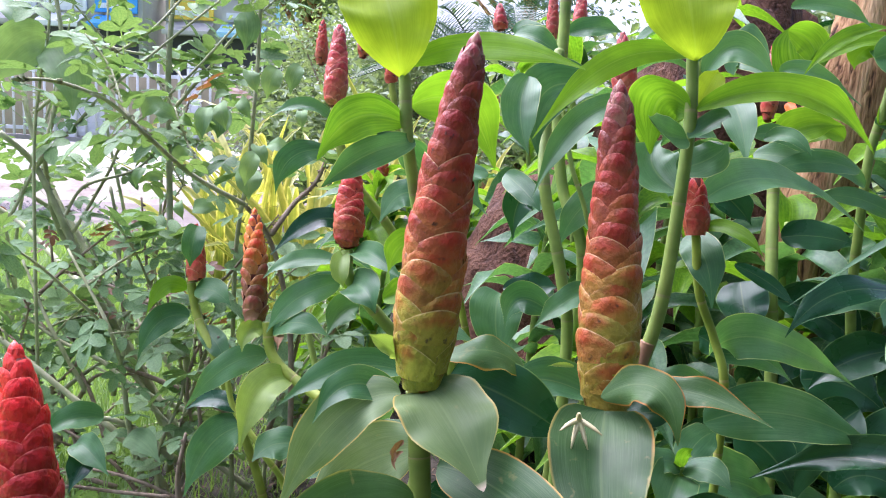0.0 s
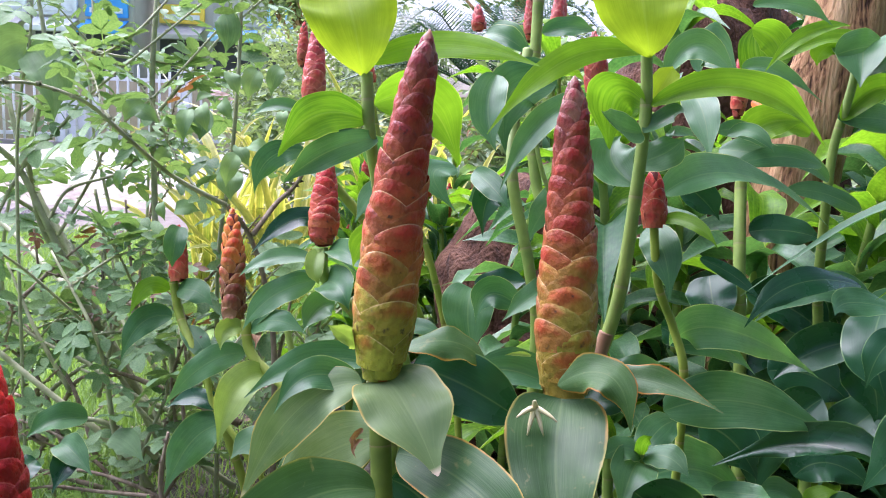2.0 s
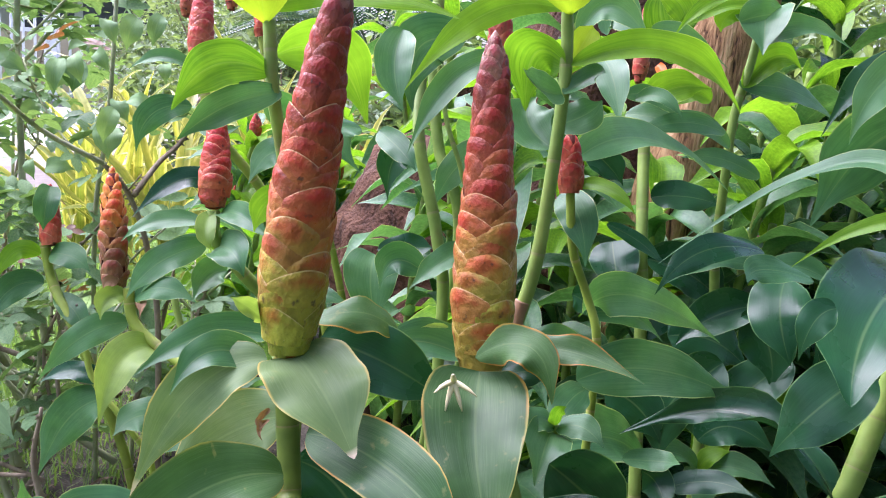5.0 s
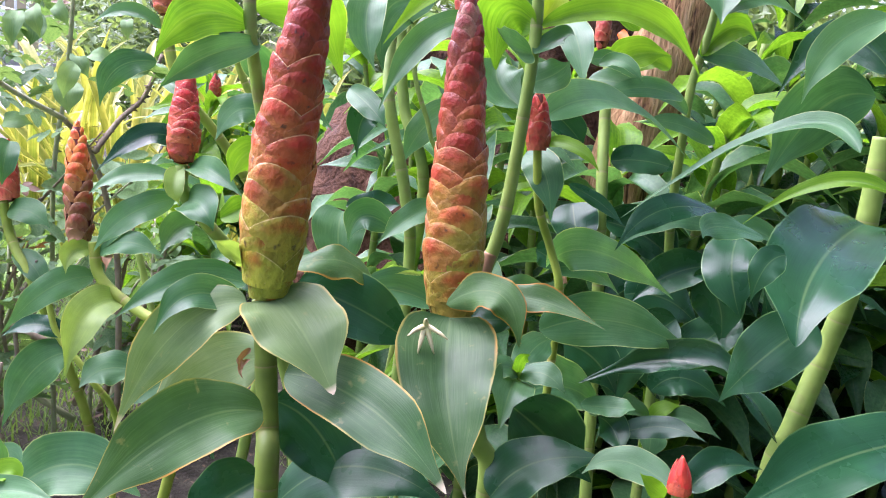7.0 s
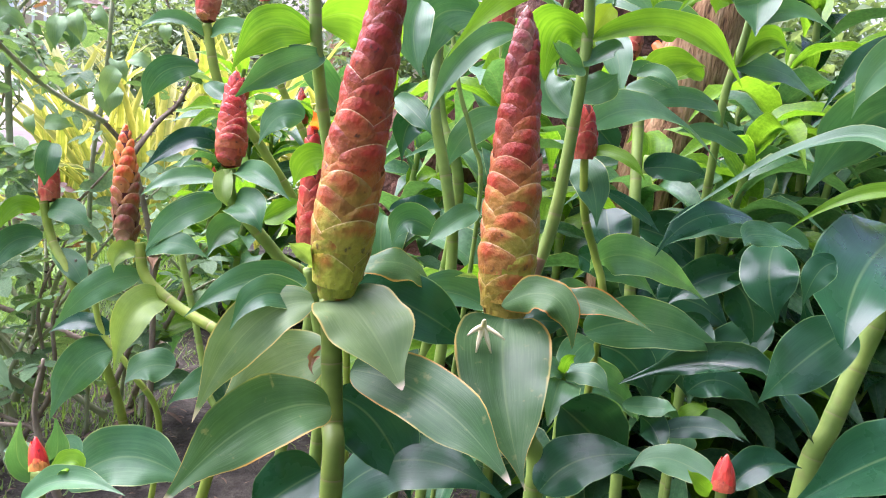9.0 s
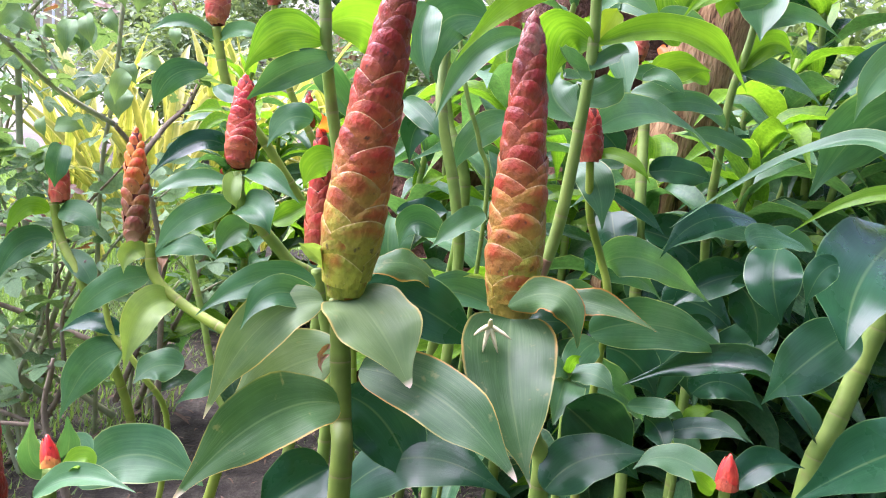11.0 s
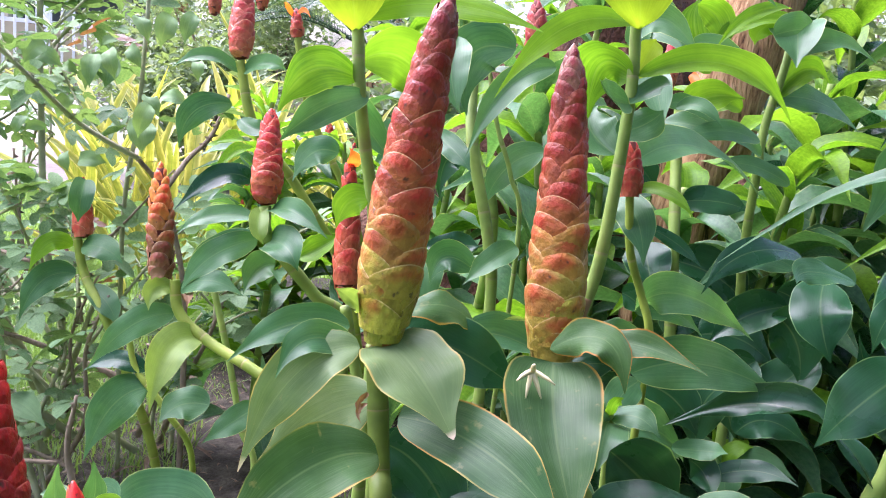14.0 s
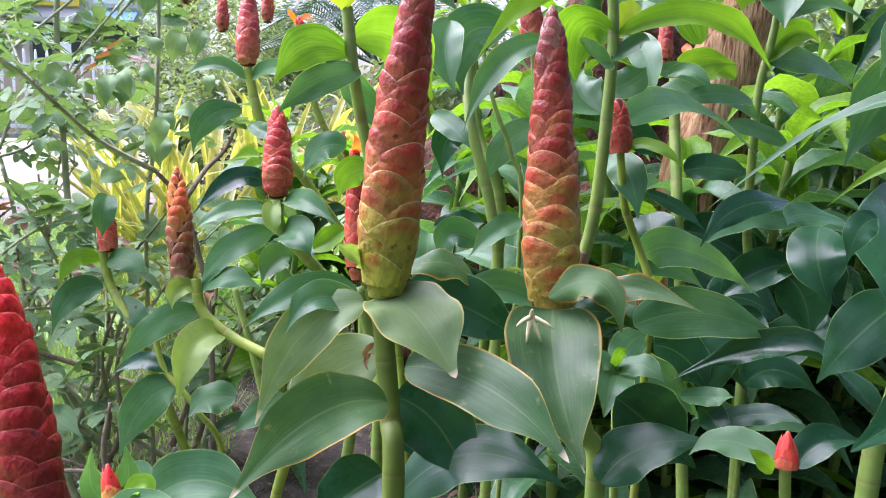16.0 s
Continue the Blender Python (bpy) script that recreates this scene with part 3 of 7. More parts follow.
def grass(name, count, x0, x1, y0, y1, tall, seed, label):
    rng = random.Random(seed)
    verts, faces, uvs = [], [], []
    for _ in range(count):
        x, y = rng.uniform(x0, x1), rng.uniform(y0, y1)
        bare = max(0.0, min(1.0, (x + 0.6) / 0.25)) * max(0.0, min(1.0, (2.1 - y) / 0.4))
        if noise.noise((x * 2.2, y * 2.2, seed)) < -0.42 + 0.45 * bare:
            continue
        h, a, b = tall * rng.uniform(0.4, 1.2), rng.uniform(0, 6.28), rng.uniform(0.2, 0.9)
        w = 0.0012 * (1 + y * 0.25)
        c, s = math.cos(a), math.sin(a)
        k = len(verts)
        for f, ww in ((0.0, 1.0), (0.6, 0.8), (1.0, 0.1)):
            o = b * h * f * f
            for sg in (-1, 1):
                verts.append((x + c * o - s * w * ww * sg, y + s * o + c * w * ww * sg, h * f * (1 - 0.25 * f * b) - 0.02))
                uvs.append((0.3 + 0.2 * sg, f))
        faces += [(k, k + 1, k + 3, k + 2), (k + 2, k + 3, k + 5, k + 4)]
    ob = mesh_object(name, verts, faces, LEAF["grass"], uvs=uvs)
    return tagged(ob, label, "grass", kind="stuff")


LEAF["grass"] = leaf_material("grass_blade", (0.105, 0.2, 0.05), (0.23, 0.35, 0.1), (0.17, 0.26, 0.07), 0.01, 0.4, rough=0.5, veins=1.0, ribbed=0.0)
grass("lawn_grass", 60000, -3.2, -0.22, 1.0, 4.5, 0.08, 4, "short bright green lawn grass behind the roses")
grass("bed_grass", 15000, -0.5, 0.5, 1.1, 3.0, 0.035, 9, "sparse thin grass between the stems")
grass("far_lawn_grass", 9000, -0.4, 3.5, 3.2, 4.5, 0.09, 6, "bright green lawn grass behind the bed")

# rubble and ash by the kerb
rng = random.Random(5)
verts, faces = [], []
for _ in range(420):
    x, y = rng.gauss(-2.55, 0.22), rng.gauss(5.2, 0.16)
    s = rng.uniform(0.004, 0.013)
    k, z = len(verts), -0.01
    for u, v, h in ((-1, -0.7, 0), (1, -0.8, 0), (0.8, 0.9, 0), (-0.9, 0.7, 0), (rng.uniform(-0.4, 0.4), rng.uniform(-0.4, 0.4), rng.uniform(0.6, 1.2))):
        verts.append((x + u * s, y + v * s, z + h * s))
    faces += [(k, k + 1, k + 4), (k + 1, k + 2, k + 4), (k + 2, k + 3, k + 4), (k + 3, k, k + 4)]
ASH = plain("ash_and_rubble", (0.13, 0.125, 0.12), 0.9, 0.6, 14)
tagged(mesh_object("rubble", verts, faces, ASH, smooth=False), "scattered grey ash and small stones on bare earth", "rubble", kind="stuff")

# dead leaves and twigs on the soil
rng = random.Random(77)
verts, faces = [], []
for i in range(3200):
    x, y, a = rng.uniform(-0.5, 1.8) if i < 1000 else rng.uniform(-0.5, 0.6), rng.uniform(0.3, 2.4), rng.uniform(0, 6.28)
    ln, w = (rng.uniform(0.015, 0.035), rng.uniform(0.004, 0.009)) if i < 260 else (rng.uniform(0.003, 0.012), rng.uniform(0.0008, 0.0025))
    c, s, k, z = math.cos(a), math.sin(a), len(verts), 0.008 + rng.uniform(0, 0.012)
    arch, roll = rng.uniform(-0.2, 0.45) * ln, rng.uniform(0.1, 0.9) * w
    for q in range(6):
        u = q / 2.5 - 1
        wide = max(0.06, (1 - u * u) ** 0.7)
        for v in (-1, 0, 1):
            verts.append((x + c * u * ln - s * v * wide * w, y + s * u * ln + c * v * wide * w, z + arch * (1 - u * u) + roll * abs(v) * wide))
    for q in range(5):
        for v in (0, 1):
            j = k + q * 3 + v
            faces.append((j, j + 1, j + 4, j + 3))
tagged(mesh_object("leaf_litter", verts, faces, LITTER), "dry brown fallen leaves on the soil", "leaf litter", kind="stuff")
for _ in range(14):
    x, y, a = rng.uniform(0.1, 1.0), rng.uniform(0.7, 1.6), rng.uniform(-0.8, 0.8)
    ln = rng.uniform(0.12, 0.3)
    pts = [(x + math.cos(a) * ln * k, y + math.sin(a) * ln * k, 0.02 + 0.02 * math.sin(k * 5 + a) + 0.02 * k) for k in (0, 0.3, 0.6, 1)]
    v, f = tube(glide(pts, 4), [0.004 - 0.0002 * i for i in range(13)], 6)
    tagged(mesh_object("fallen_twig", v, f, LITTER, at=pts[0]), "thin dry twig lying on the soil", "twig", "twigs on the soil")


# ---- trunk and red rock behind the bed ----
LIGHT_BLOCKERS = []  # unseen shrubs added behind the camera to block sky light

def rough_tube(name, path, radii, sides, mat, amount, size, parent):
    line = glide(path, 14)
    n = len(line) - 1
    rr = [radii[0] + (radii[1] - radii[0]) * (i / n) ** 0.6 for i in range(n + 1)]
    v, f = tube(line, rr, sides)
    moved = []
    for i, p in enumerate(v):
        c = line[i // sides]
        d = (p - c)
        q = Vector((p.x * size, p.y * size, p.z * size * 0.25))
        ridge = noise.fractal(q, 1.0, 2.2, 4) + 0.5 * noise.noise(q * 4)
        moved.append(c + d * (1 + amount * ridge))
    return mesh_object(name, moved, f, mat, parent, line[0])


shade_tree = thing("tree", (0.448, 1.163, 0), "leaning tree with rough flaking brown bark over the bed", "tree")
rough_tube("trunk", ((0.448, 1.163, -0.030), (0.486, 1.154, 0.474), (0.516, 1.147, 0.650), (0.570, 1.147, 0.876), (0.603, 1.140, 1.052), (0.800, 1.120, 2.400)), (0.05, 0.056), 48, BARK, 0.16, 26, shade_tree)


def boulder(name, centre, size, seed, label):
    bm = bmesh.new()
    bmesh.ops.create_icosphere(bm, subdivisions=5, radius=1.0)
    for v in bm.verts:
        q = v.co * 1.6 + Vector((seed, 0, 0))
        k = 1 + 0.28 * noise.fractal(q, 1.0, 2.0, 5) + 0.1 * abs(noise.noise(q * 5))
        v.co = Vector((v.co.x * size[0], v.co.y * size[1], max(v.co.z * size[2], -centre[2] / 1.2))) * k
    me = bpy.data.meshes.new(name)
    bm.to_mesh(me)
    bm.free()
    for poly in me.polygons:
        poly.use_smooth = True
    me.materials.append(ROCK)
    ob = new(name, me)
    ob.location = centre
    return tagged(ob, label, "rock")


boulder("red_rock", (0.64, 1.95, 0.42), (0.32, 0.3, 0.56), 3.0, "dark reddish-brown pitted rock behind the gingers")
for k, (x, y, t, s) in enumerate(((0.5, -1.3, 1.3, (0.6, 0.45, 0.9)), (1.5, -1.0, 1.4, (0.7, 0.5, 0.9)), (2.4, -0.1, 1.4, (0.6, 0.6, 0.9)), (-0.7, -1.7, 1.2, (0.6, 0.4, 0.8)))):
    LIGHT_BLOCKERS.append((x, y, t, s))
boulder("red_rock", (0.34, 1.78, 0.26), (0.28, 0.26, 0.36), 14.0, "low dark reddish-brown pitted rock behind the gingers")
boulder("red_rock", (1.0, 2.2, 0.2), (0.35, 0.3, 0.34), 8.0, "dark reddish-brown pitted rock beside the trunk")


# ---- filling gingers of the bed, stems with spirally set leaves ----
def unit_leaf(width, droop, fold, wave, b, seed, twist):
    """A leaf one metre long along +x, to be scaled."""
    v, f, uv = blade_mesh((0, 0, 0), (0.5, 0, 0.16), (1.0, 0, -droop), width, (0, 0, 1), fold, wave, 0.55, b, 14, 6, seed, twist=twist)
    return v, f, uv


def shared_leaf(name, kind, *shape):
    ob = mesh_object(name, *unit_leaf(*shape)[:2], LEAF[kind], uvs=unit_leaf(*shape)[2])
    me = ob.data
    bpy.data.objects.remove(ob)
    return me


FILL = {kind: [shared_leaf("leaf", kind, 0.36, 0.02 + 0.12 * i, 0.28 + 0.06 * i, 0.16, 0.85, i * 2.0, (0.5, -0.6, 0.2, -0.2)[i]) for i in range(4)] for kind in ("green", "deep", "fresh")}


def fill_ginger(x, y, tall, lean, seed, label, kinds=("green", "fresh", "green", "deep"), cone_colours=None, leaf_from=0.12, long=(0.12, 0.19), tip_kind="fresh"):
    rng = random.Random(seed)
    plant = ginger((x, y, 0), label)
    top = Vector((x + lean[0], y + lean[1], tall))
    pts = [Vector((x, y, -0.01)), Vector((x + lean[0] * 0.15, y + lean[1] * 0.15, tall * 0.35)), Vector((x + lean[0] * 0.5, y + lean[1] * 0.5, tall * 0.7)), top]
    stem(plant, pts, 0.0085, 0.005, None, 0.065)
    line = glide(pts, 12)
    turn, z = rng.uniform(0, 360), tall * leaf_from
    while z < tall * 0.99:
        k = z / tall
        p = line[min(len(line) - 1, int(k * (len(line) - 1)))]
        ob = new("leaf", rng.choice(FILL[tip_kind if k > 0.93 else rng.choice(kinds)]))
        ln = rng.uniform(*long) * (1.1 - 0.35 * k * k)
        ob.parent = plant
        up = -15 + 40 * k + rng.uniform(-18, 18)
        ob.matrix_local = Matrix.Translation(p - Vector((x, y, 0))) @ pose(0, 0, 0, 0, 0, turn) @ pose(0, 0, 0, rng.uniform(-20, 20), -up, 0) @ Matrix.Scale(ln, 4)
        turn += rng.uniform(55, 80)
        z += rng.uniform(0.017, 0.028)
    if cone_colours:
        cone(plant, top, top + Vector((rng.uniform(-0.01, 0.01), 0, rng.uniform(0.05, 0.09))), 0.014, cone_colours, turns=6, per=3.0, outline=PLUMP, seed=seed)
    return plant


rng = random.Random(11)
GINGER_WORDS = "leafy green spiral ginger filling the back of the bed"
for k in range(34):
    x = 0.12 + 1.5 * rng.random()
    y = 0.95 + 1.3 * rng.random()
    if (abs(x - 0.52) < 0.13 and y < 1.45) or (x < 0.42 and y < 1.6 and k % 3):
        continue
    fill_ginger(x, y, rng.uniform(0.35, 0.8) + 0.15 * (y - 0.9) + (0.15 if x > 0.7 else 0), (rng.uniform(-0.1, 0.1), rng.uniform(-0.12, 0.02)), 100 + k,
                GINGER_WORDS, kinds=("green", "fresh", "green") if x < 0.55 else ("green", "fresh", "green", "deep"), cone_colours=PINK if k % 5 == 0 else None)
for k in range(12):
    fill_ginger(-0.25 + 0.5 * rng.random(), 1.5 + 0.9 * rng.random(), rng.uniform(0.35, 0.62), (rng.uniform(-0.1, 0.1), rng.uniform(-0.1, 0)), 200 + k,
                "leafy green spiral ginger at the open end of the bed", kinds=("green", "fresh"), cone_colours=RED if k % 3 == 0 else None)
# low gingers all in the deep colour, so the undergrowth reads as shaded
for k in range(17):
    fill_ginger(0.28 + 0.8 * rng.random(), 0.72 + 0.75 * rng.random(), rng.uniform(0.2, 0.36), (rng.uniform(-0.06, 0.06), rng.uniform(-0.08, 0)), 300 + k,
                "low spiral ginger under the taller stems, coloured dark for shade", kinds=("deep", "deep"), tip_kind="deep")


# gingers added beyond the right edge of view to cut light on the bed
for k, (x, y) in enumerate(((0.85, 0.5), (1.05, 0.8), (0.95, 0.25), (0.58, 0.1), (0.72, 0.32), (0.62, -0.15), (0.9, -0.05), (0.35, -0.35), (1.3, 0.95), (1.35, 0.55), (1.6, 0.8))):
    fill_ginger(x, y, rng.uniform(0.8, 1.0), (rng.uniform(0.0, 0.1), rng.uniform(-0.1, 0.05)), 340 + k,
                "tall leafy spiral ginger added out of view to shade the bed", kinds=("deep", "green"))


for k, (x, y, h) in enumerate(((0.16, 1.4, 0.58), (0.46, 1.5, 0.7), (0.3, 1.3, 0.72), (0.36, 1.42, 0.88), (0.26, 1.5, 0.8), (0.4, 1.22, 0.62), (0.54, 1.0, 0.56), (0.42, 1.0, 0.6), (0.48, 0.95, 0.66), (0.57, 1.04, 0.74))):
    fill_ginger(x, y, h, (rng.uniform(-0.06, 0.06), -0.05), 360 + k, "leafy green spiral ginger in front of the red rock", kinds=("green", "fresh", "green"))
for k, (x, y, h) in enumerate(((0.38, 1.04, 0.42), (0.68, 1.2, 0.6), (0.72, 1.1, 0.62), (0.78, 1.25, 0.7), (0.88, 1.15, 0.66), (0.64, 0.98, 0.48), (1.0, 1.3, 0.75))):
    fill_ginger(x, y, h, (rng.uniform(-0.05, 0.05), -0.04), 380 + k, "leafy green spiral ginger around the tree trunk", kinds=("green", "deep", "green"))

# ---- yellow striped strap-leaved clumps ----
def strap_clump(x, y, size, count, seed):
    rng = random.Random(seed)
    plant = thing("striped_strap_plant", (x, y, 0), "clump of arching yellow and green striped strap leaves", "striped plant", "yellow striped plants")
    for k in range(count):
        a, ln, rise = rng.uniform(0, 6.28), size * rng.uniform(0.6, 1.25), rng.uniform(0.72, 0.99)
        out = math.sqrt(max(0.05, 1 - rise * rise)) * ln
        z0 = rng.uniform(0.02, 0.25)
        b = Vector((x + rng.uniform(-0.03, 0.03), y + rng.uniform(-0.03, 0.03), z0))
        m = b + Vector((math.cos(a) * out * 0.5, math.sin(a) * out * 0.5, ln * rise * 0.62))
        t = b + Vector((math.cos(a) * out * 1.1, math.sin(a) * out * 1.1, ln * rise * rng.uniform(0.5, 1.05)))
        v, f, uv = blade_mesh(b, m, t, 0.036 * rng.uniform(0.6, 1.25), (0.1, -0.3, 1), 0.35, 0.02, 0.3, 0.7, 10, 4, rng.random())
        mesh_object("leaf", v, f, LEAF["strap"], plant, b, uv)
    return plant


for k, (x, y, s) in enumerate(((-0.66, 2.5, 0.5), (-0.5, 2.4, 0.56), (-0.38, 2.3, 0.58), (-0.24, 2.45, 0.62), (-0.1, 2.55, 0.62), (-0.4, 2.75, 0.66), (-0.68, 2.95, 0.6), (-0.15, 3.0, 0.66), (0.06, 2.8, 0.62), (0.12, 3.2, 0.6))):
    strap_clump(x, y, s, 14, 500 + k)


# ---- roses ----
def rose_leaf_mesh(name, kind, leaflets=5):
    """A compound leaf along +x, one long: a stalk with toothed leaflets, as one mesh."""
    verts, faces, uvs = [], [], []

    def leaflet(base, d, ln, tilt):
        d = Vector(d).normalized()
        side = Vector((-d.y, d.x, 0))
        k, rows = len(verts), 7
        for i in range(rows + 1):
            s = i / rows
            w = ln * 0.33 * max(0.02, (s ** 0.55) * (1 - s) ** 0.6 / 0.545) * (1 + 0.06 * (-1) ** i)
            c = Vector(base) + d * ln * s + Vector((0, 0, tilt * s * ln - 0.2 * s * s * ln))
            for u in (-1, 0, 1):
                verts.append(c + side * u * w + Vector((0, 0, 0.25 * w * abs(u))))
                uvs.append((0.5 + 0.5 * u, s))
        for i in range(rows):
            for j in range(2):
                a = k + i * 3 + j
                faces.append((a, a + 1, a + 4, a + 3))
    leaflet((0.55, 0, 0), (1, 0, 0), 0.45, 0.05)
    for at, ln in ((0.5, 0.36), (0.25, 0.3))[: (leaflets - 1) // 2]:
        for sg in (-1, 1):
            leaflet((at, 0, 0), (0.55, sg, 0), ln, 0.1)
    k = len(verts)
    for x in (0.0, 0.57):
        for y in (-0.008, 0.008):
            verts.append(Vector((x, y, -0.004)))
            uvs.append((0.5, 0.5))
    faces.append((k, k + 2, k + 3, k + 1))
    ob = mesh_object(name, verts, faces, LEAF[kind], uvs=uvs)
    me = ob.data
    bpy.data.objects.remove(ob)
    return me


ROSE = [rose_leaf_mesh("rose_leaf", "rose", 5), rose_leaf_mesh("rose_leaf", "rose", 3), rose_leaf_mesh("rose_leaf", "rose", 5)]
ROSE_RED = rose_leaf_mesh("rose_leaf", "rose_red", 5)


def rose_cane(bush, points, r0, r1, seed, leaves=8, mat=None, size=(0.06, 0.115), red=0.008):
    """A cane with thorns and compound leaves along it."""
    rng = random.Random(seed)
    line = glide(points, 8)
    n = len(line)
    radii = [r0 + (r1 - r0) * i / (n - 1) for i in range(n)]
    v, f = tube(line, radii, 8)
    for _ in range(n):
        i = rng.randrange(n - 1)
        d = Vector((rng.uniform(-1, 1), rng.uniform(-1, 1), rng.uniform(-0.3, 0.3))).normalized()
        k, c = len(v), line[i]
        v += [c + Vector((0, 0, 0.004)), c + Vector((0.002, 0, -0.003)), c + Vector((-0.002, 0, -0.003)), c + d * (radii[i] + 0.007)]
        f += [(k, k + 1, k + 3), (k + 1, k + 2, k + 3), (k + 2, k, k + 3)]
    cane = mesh_object("cane", v, f, mat or CANE, bush, line[0])
    for _ in range(leaves):
        i = rng.randrange(n // 4, n)
        ob = new("leaf", ROSE_RED if rng.random() < red else rng.choice(ROSE))
        ob.parent = bush
        ob.matrix_local = Matrix.Translation(line[i] - origin(bush)) @ pose(0, 0, 0, rng.uniform(-35, 35), rng.uniform(-50, 45), rng.uniform(0, 360)) @ Matrix.Scale(rng.uniform(*size), 4)
    return cane


def wild_bush(x, y, tall, canes, seed, spread, leaves=14):
    rng = random.Random(seed)
    bush = thing("rose_bush", (x, y, 0), "thorny rose bush with long green canes and matt leaves", "rose bush", "roses beside the lawn")
    for k in range(canes):
        a, out, h = rng.uniform(0, 6.28), spread * rng.uniform(0.3, 1.0), tall * rng.uniform(0.55, 1.1)
        p = [Vector((x + rng.uniform(-0.04, 0.04), y + rng.uniform(-0.04, 0.04), -0.02))]
        for s in (0.35, 0.7, 1.0):
            p.append(Vector((x + math.cos(a) * out * s ** 1.3 + rng.uniform(-0.04, 0.04), y + math.sin(a) * out * s ** 1.3 + rng.uniform(-0.04, 0.04), h * s)))
        rose_cane(bush, p, rng.uniform(0.004, 0.008), 0.002, seed * 31 + k, leaves, CANE_OLD if rng.random() < 0.25 else CANE)
        for b in range(2):
            q = p[2].lerp(p[3], rng.random())
            e = q + Vector((rng.uniform(-0.2, 0.2), rng.uniform(-0.2, 0.2), rng.uniform(0.03, 0.22)))
            rose_cane(bush, [q, q.lerp(e, 0.5) + Vector((0, 0, 0.02)), e], 0.0028, 0.0012, seed * 57 + k * 7 + b, 7)
    return bush


# ---- far side: fence, wall, shops, trees ----
WHITE_PAINT = plain("white_metal_paint", (0.63, 0.66, 0.66), 0.4, 0.12, 5)
BEIGE_WALL = bark_material("stained_plaster", ((0.3, (0.24, 0.2, 0.13)), (0.55, (0.36, 0.31, 0.21)), (0.8, (0.47, 0.41, 0.3))), 1.2, (1, 1, 0.4), 0.004)
BLUE = plain("blue_awning_cloth", (0.05, 0.3, 0.68), 0.6, 0.2, 2)
PALE_BLUE = plain("pale_blue_sign_paint", (0.3, 0.55, 0.75), 0.6, 0.2, 2)
YELLOW = plain("yellow_sign_paint", (0.7, 0.5, 0.05), 0.6, 0.2, 2)
# near-black colour for the shade inside shop openings and windows
INTERIOR_SHADE = plain("shop_interior_shade", (0.05, 0.05, 0.06), 0.8, 0.3, 2)
GREY_WALL = plain("grey_house_wall", (0.42, 0.41, 0.37), 0.8, 0.25, 0.8)

fence = thing("picket_fence", (-5, 11.7, 0.09), "white painted metal picket fence along the far side of the road", "fence")
for k in range(60):
    x = -9.6 + k * 0.14
    v, f = tube([(x, 11.7, 0.12), (x, 11.7, 1.15), (x + 0.003, 11.69, 1.2)], [0.018, 0.018, 0.009], 8)
    mesh_object("picket", v, f, WHITE_PAINT, fence, (x, 11.7, 0.12))
for z in (0.2, 0.98):
    slab("rail", -9.7, -1.2, 11.72, 11.76, z, z + 0.05, WHITE_PAINT, fence, 0.005)
for x in (-9.7, -7.0, -5.05, -3.4, -1.2):
    slab("post", x - 0.08, x + 0.08, 11.7, 11.86, 0.08, 1.3, WHITE_PAINT, fence, 0.01)
slab("gate_panel", -5.0, -4.55, 11.74, 11.8, 0.15, 0.75, WHITE_PAINT, fence, 0.01)
slab("plinth", -9.7, -1.2, 11.66, 11.86, 0.0, 0.13, CONCRETE, fence, 0.01)
wall = slab("wall_far", -14, 9, 12.7, 12.9, 0.0, 1.0, BEIGE_WALL, bevel=0.01)
tagged(wall, "stained beige low wall behind the fence", "wall", kind="structure")


def shop(x0, x1, y, tall, label, awnings, boards):
    """A shop front: wall with openings painted as dark panels, an awning on each and painted boards above."""
    at = Vector(((x0 + x1) / 2, y, 0))
    house = thing("shop_house", at, label, "shop", kind="")
    slab("wall", x0, x1, y + 0.6, y + 3, 0, tall, GREY_WALL, house, 0.02)
    n = max(1, round((x1 - x0) / 1.6))
    for k in range(n):
        a = x0 + (x1 - x0) * (k + 0.08) / n
        b = x0 + (x1 - x0) * (k + 0.92) / n
        # no hole here: a dark panel paints the unlit interior
        slab("opening", a, b, y + 0.52, y + 0.6, 0.1, 2.78, INTERIOR_SHADE, house, 0)
        z = 2.95
        v = [(a, y + 0.58, z + 0.28), (b, y + 0.58, z + 0.28), (b, y - 0.25, z - 0.05), (a, y - 0.25, z - 0.05), (b, y - 0.25, z - 0.18), (a, y - 0.25, z - 0.18)]
        mesh_object("awning", v + [Vector(p) + Vector((0, 0.02, -0.02)) for p in v], [(0, 1, 2, 3), (3, 2, 4, 5), (6, 7, 8, 9), (9, 8, 10, 11)], awnings[k % len(awnings)], house, v[0], smooth=False)
        slab("sign_board", a, b, y + 0.46, y + 0.55, 3.3, 3.9, boards[k % len(boards)], house, 0.01)
        slab("sign_bar", a + 0.15, b - 0.15, y + 0.43, y + 0.455, 3.42, 3.58, WHITE_PAINT, house, 0.005)
        slab("window", a + 0.2, b - 0.2, y + 0.55, y + 0.6, 4.5, 5.4, INTERIOR_SHADE, house, 0.01)
        slab("window_sill", a + 0.15, b - 0.15, y + 0.45, y + 0.6, 4.42, 4.48, WHITE_PAINT, house, 0.01)
    slab("roof", x0 - 0.3, x1 + 0.3, y + 0.2, y + 3.2, tall, tall + 0.2, GREY_WALL, house, 0.02)
    return house


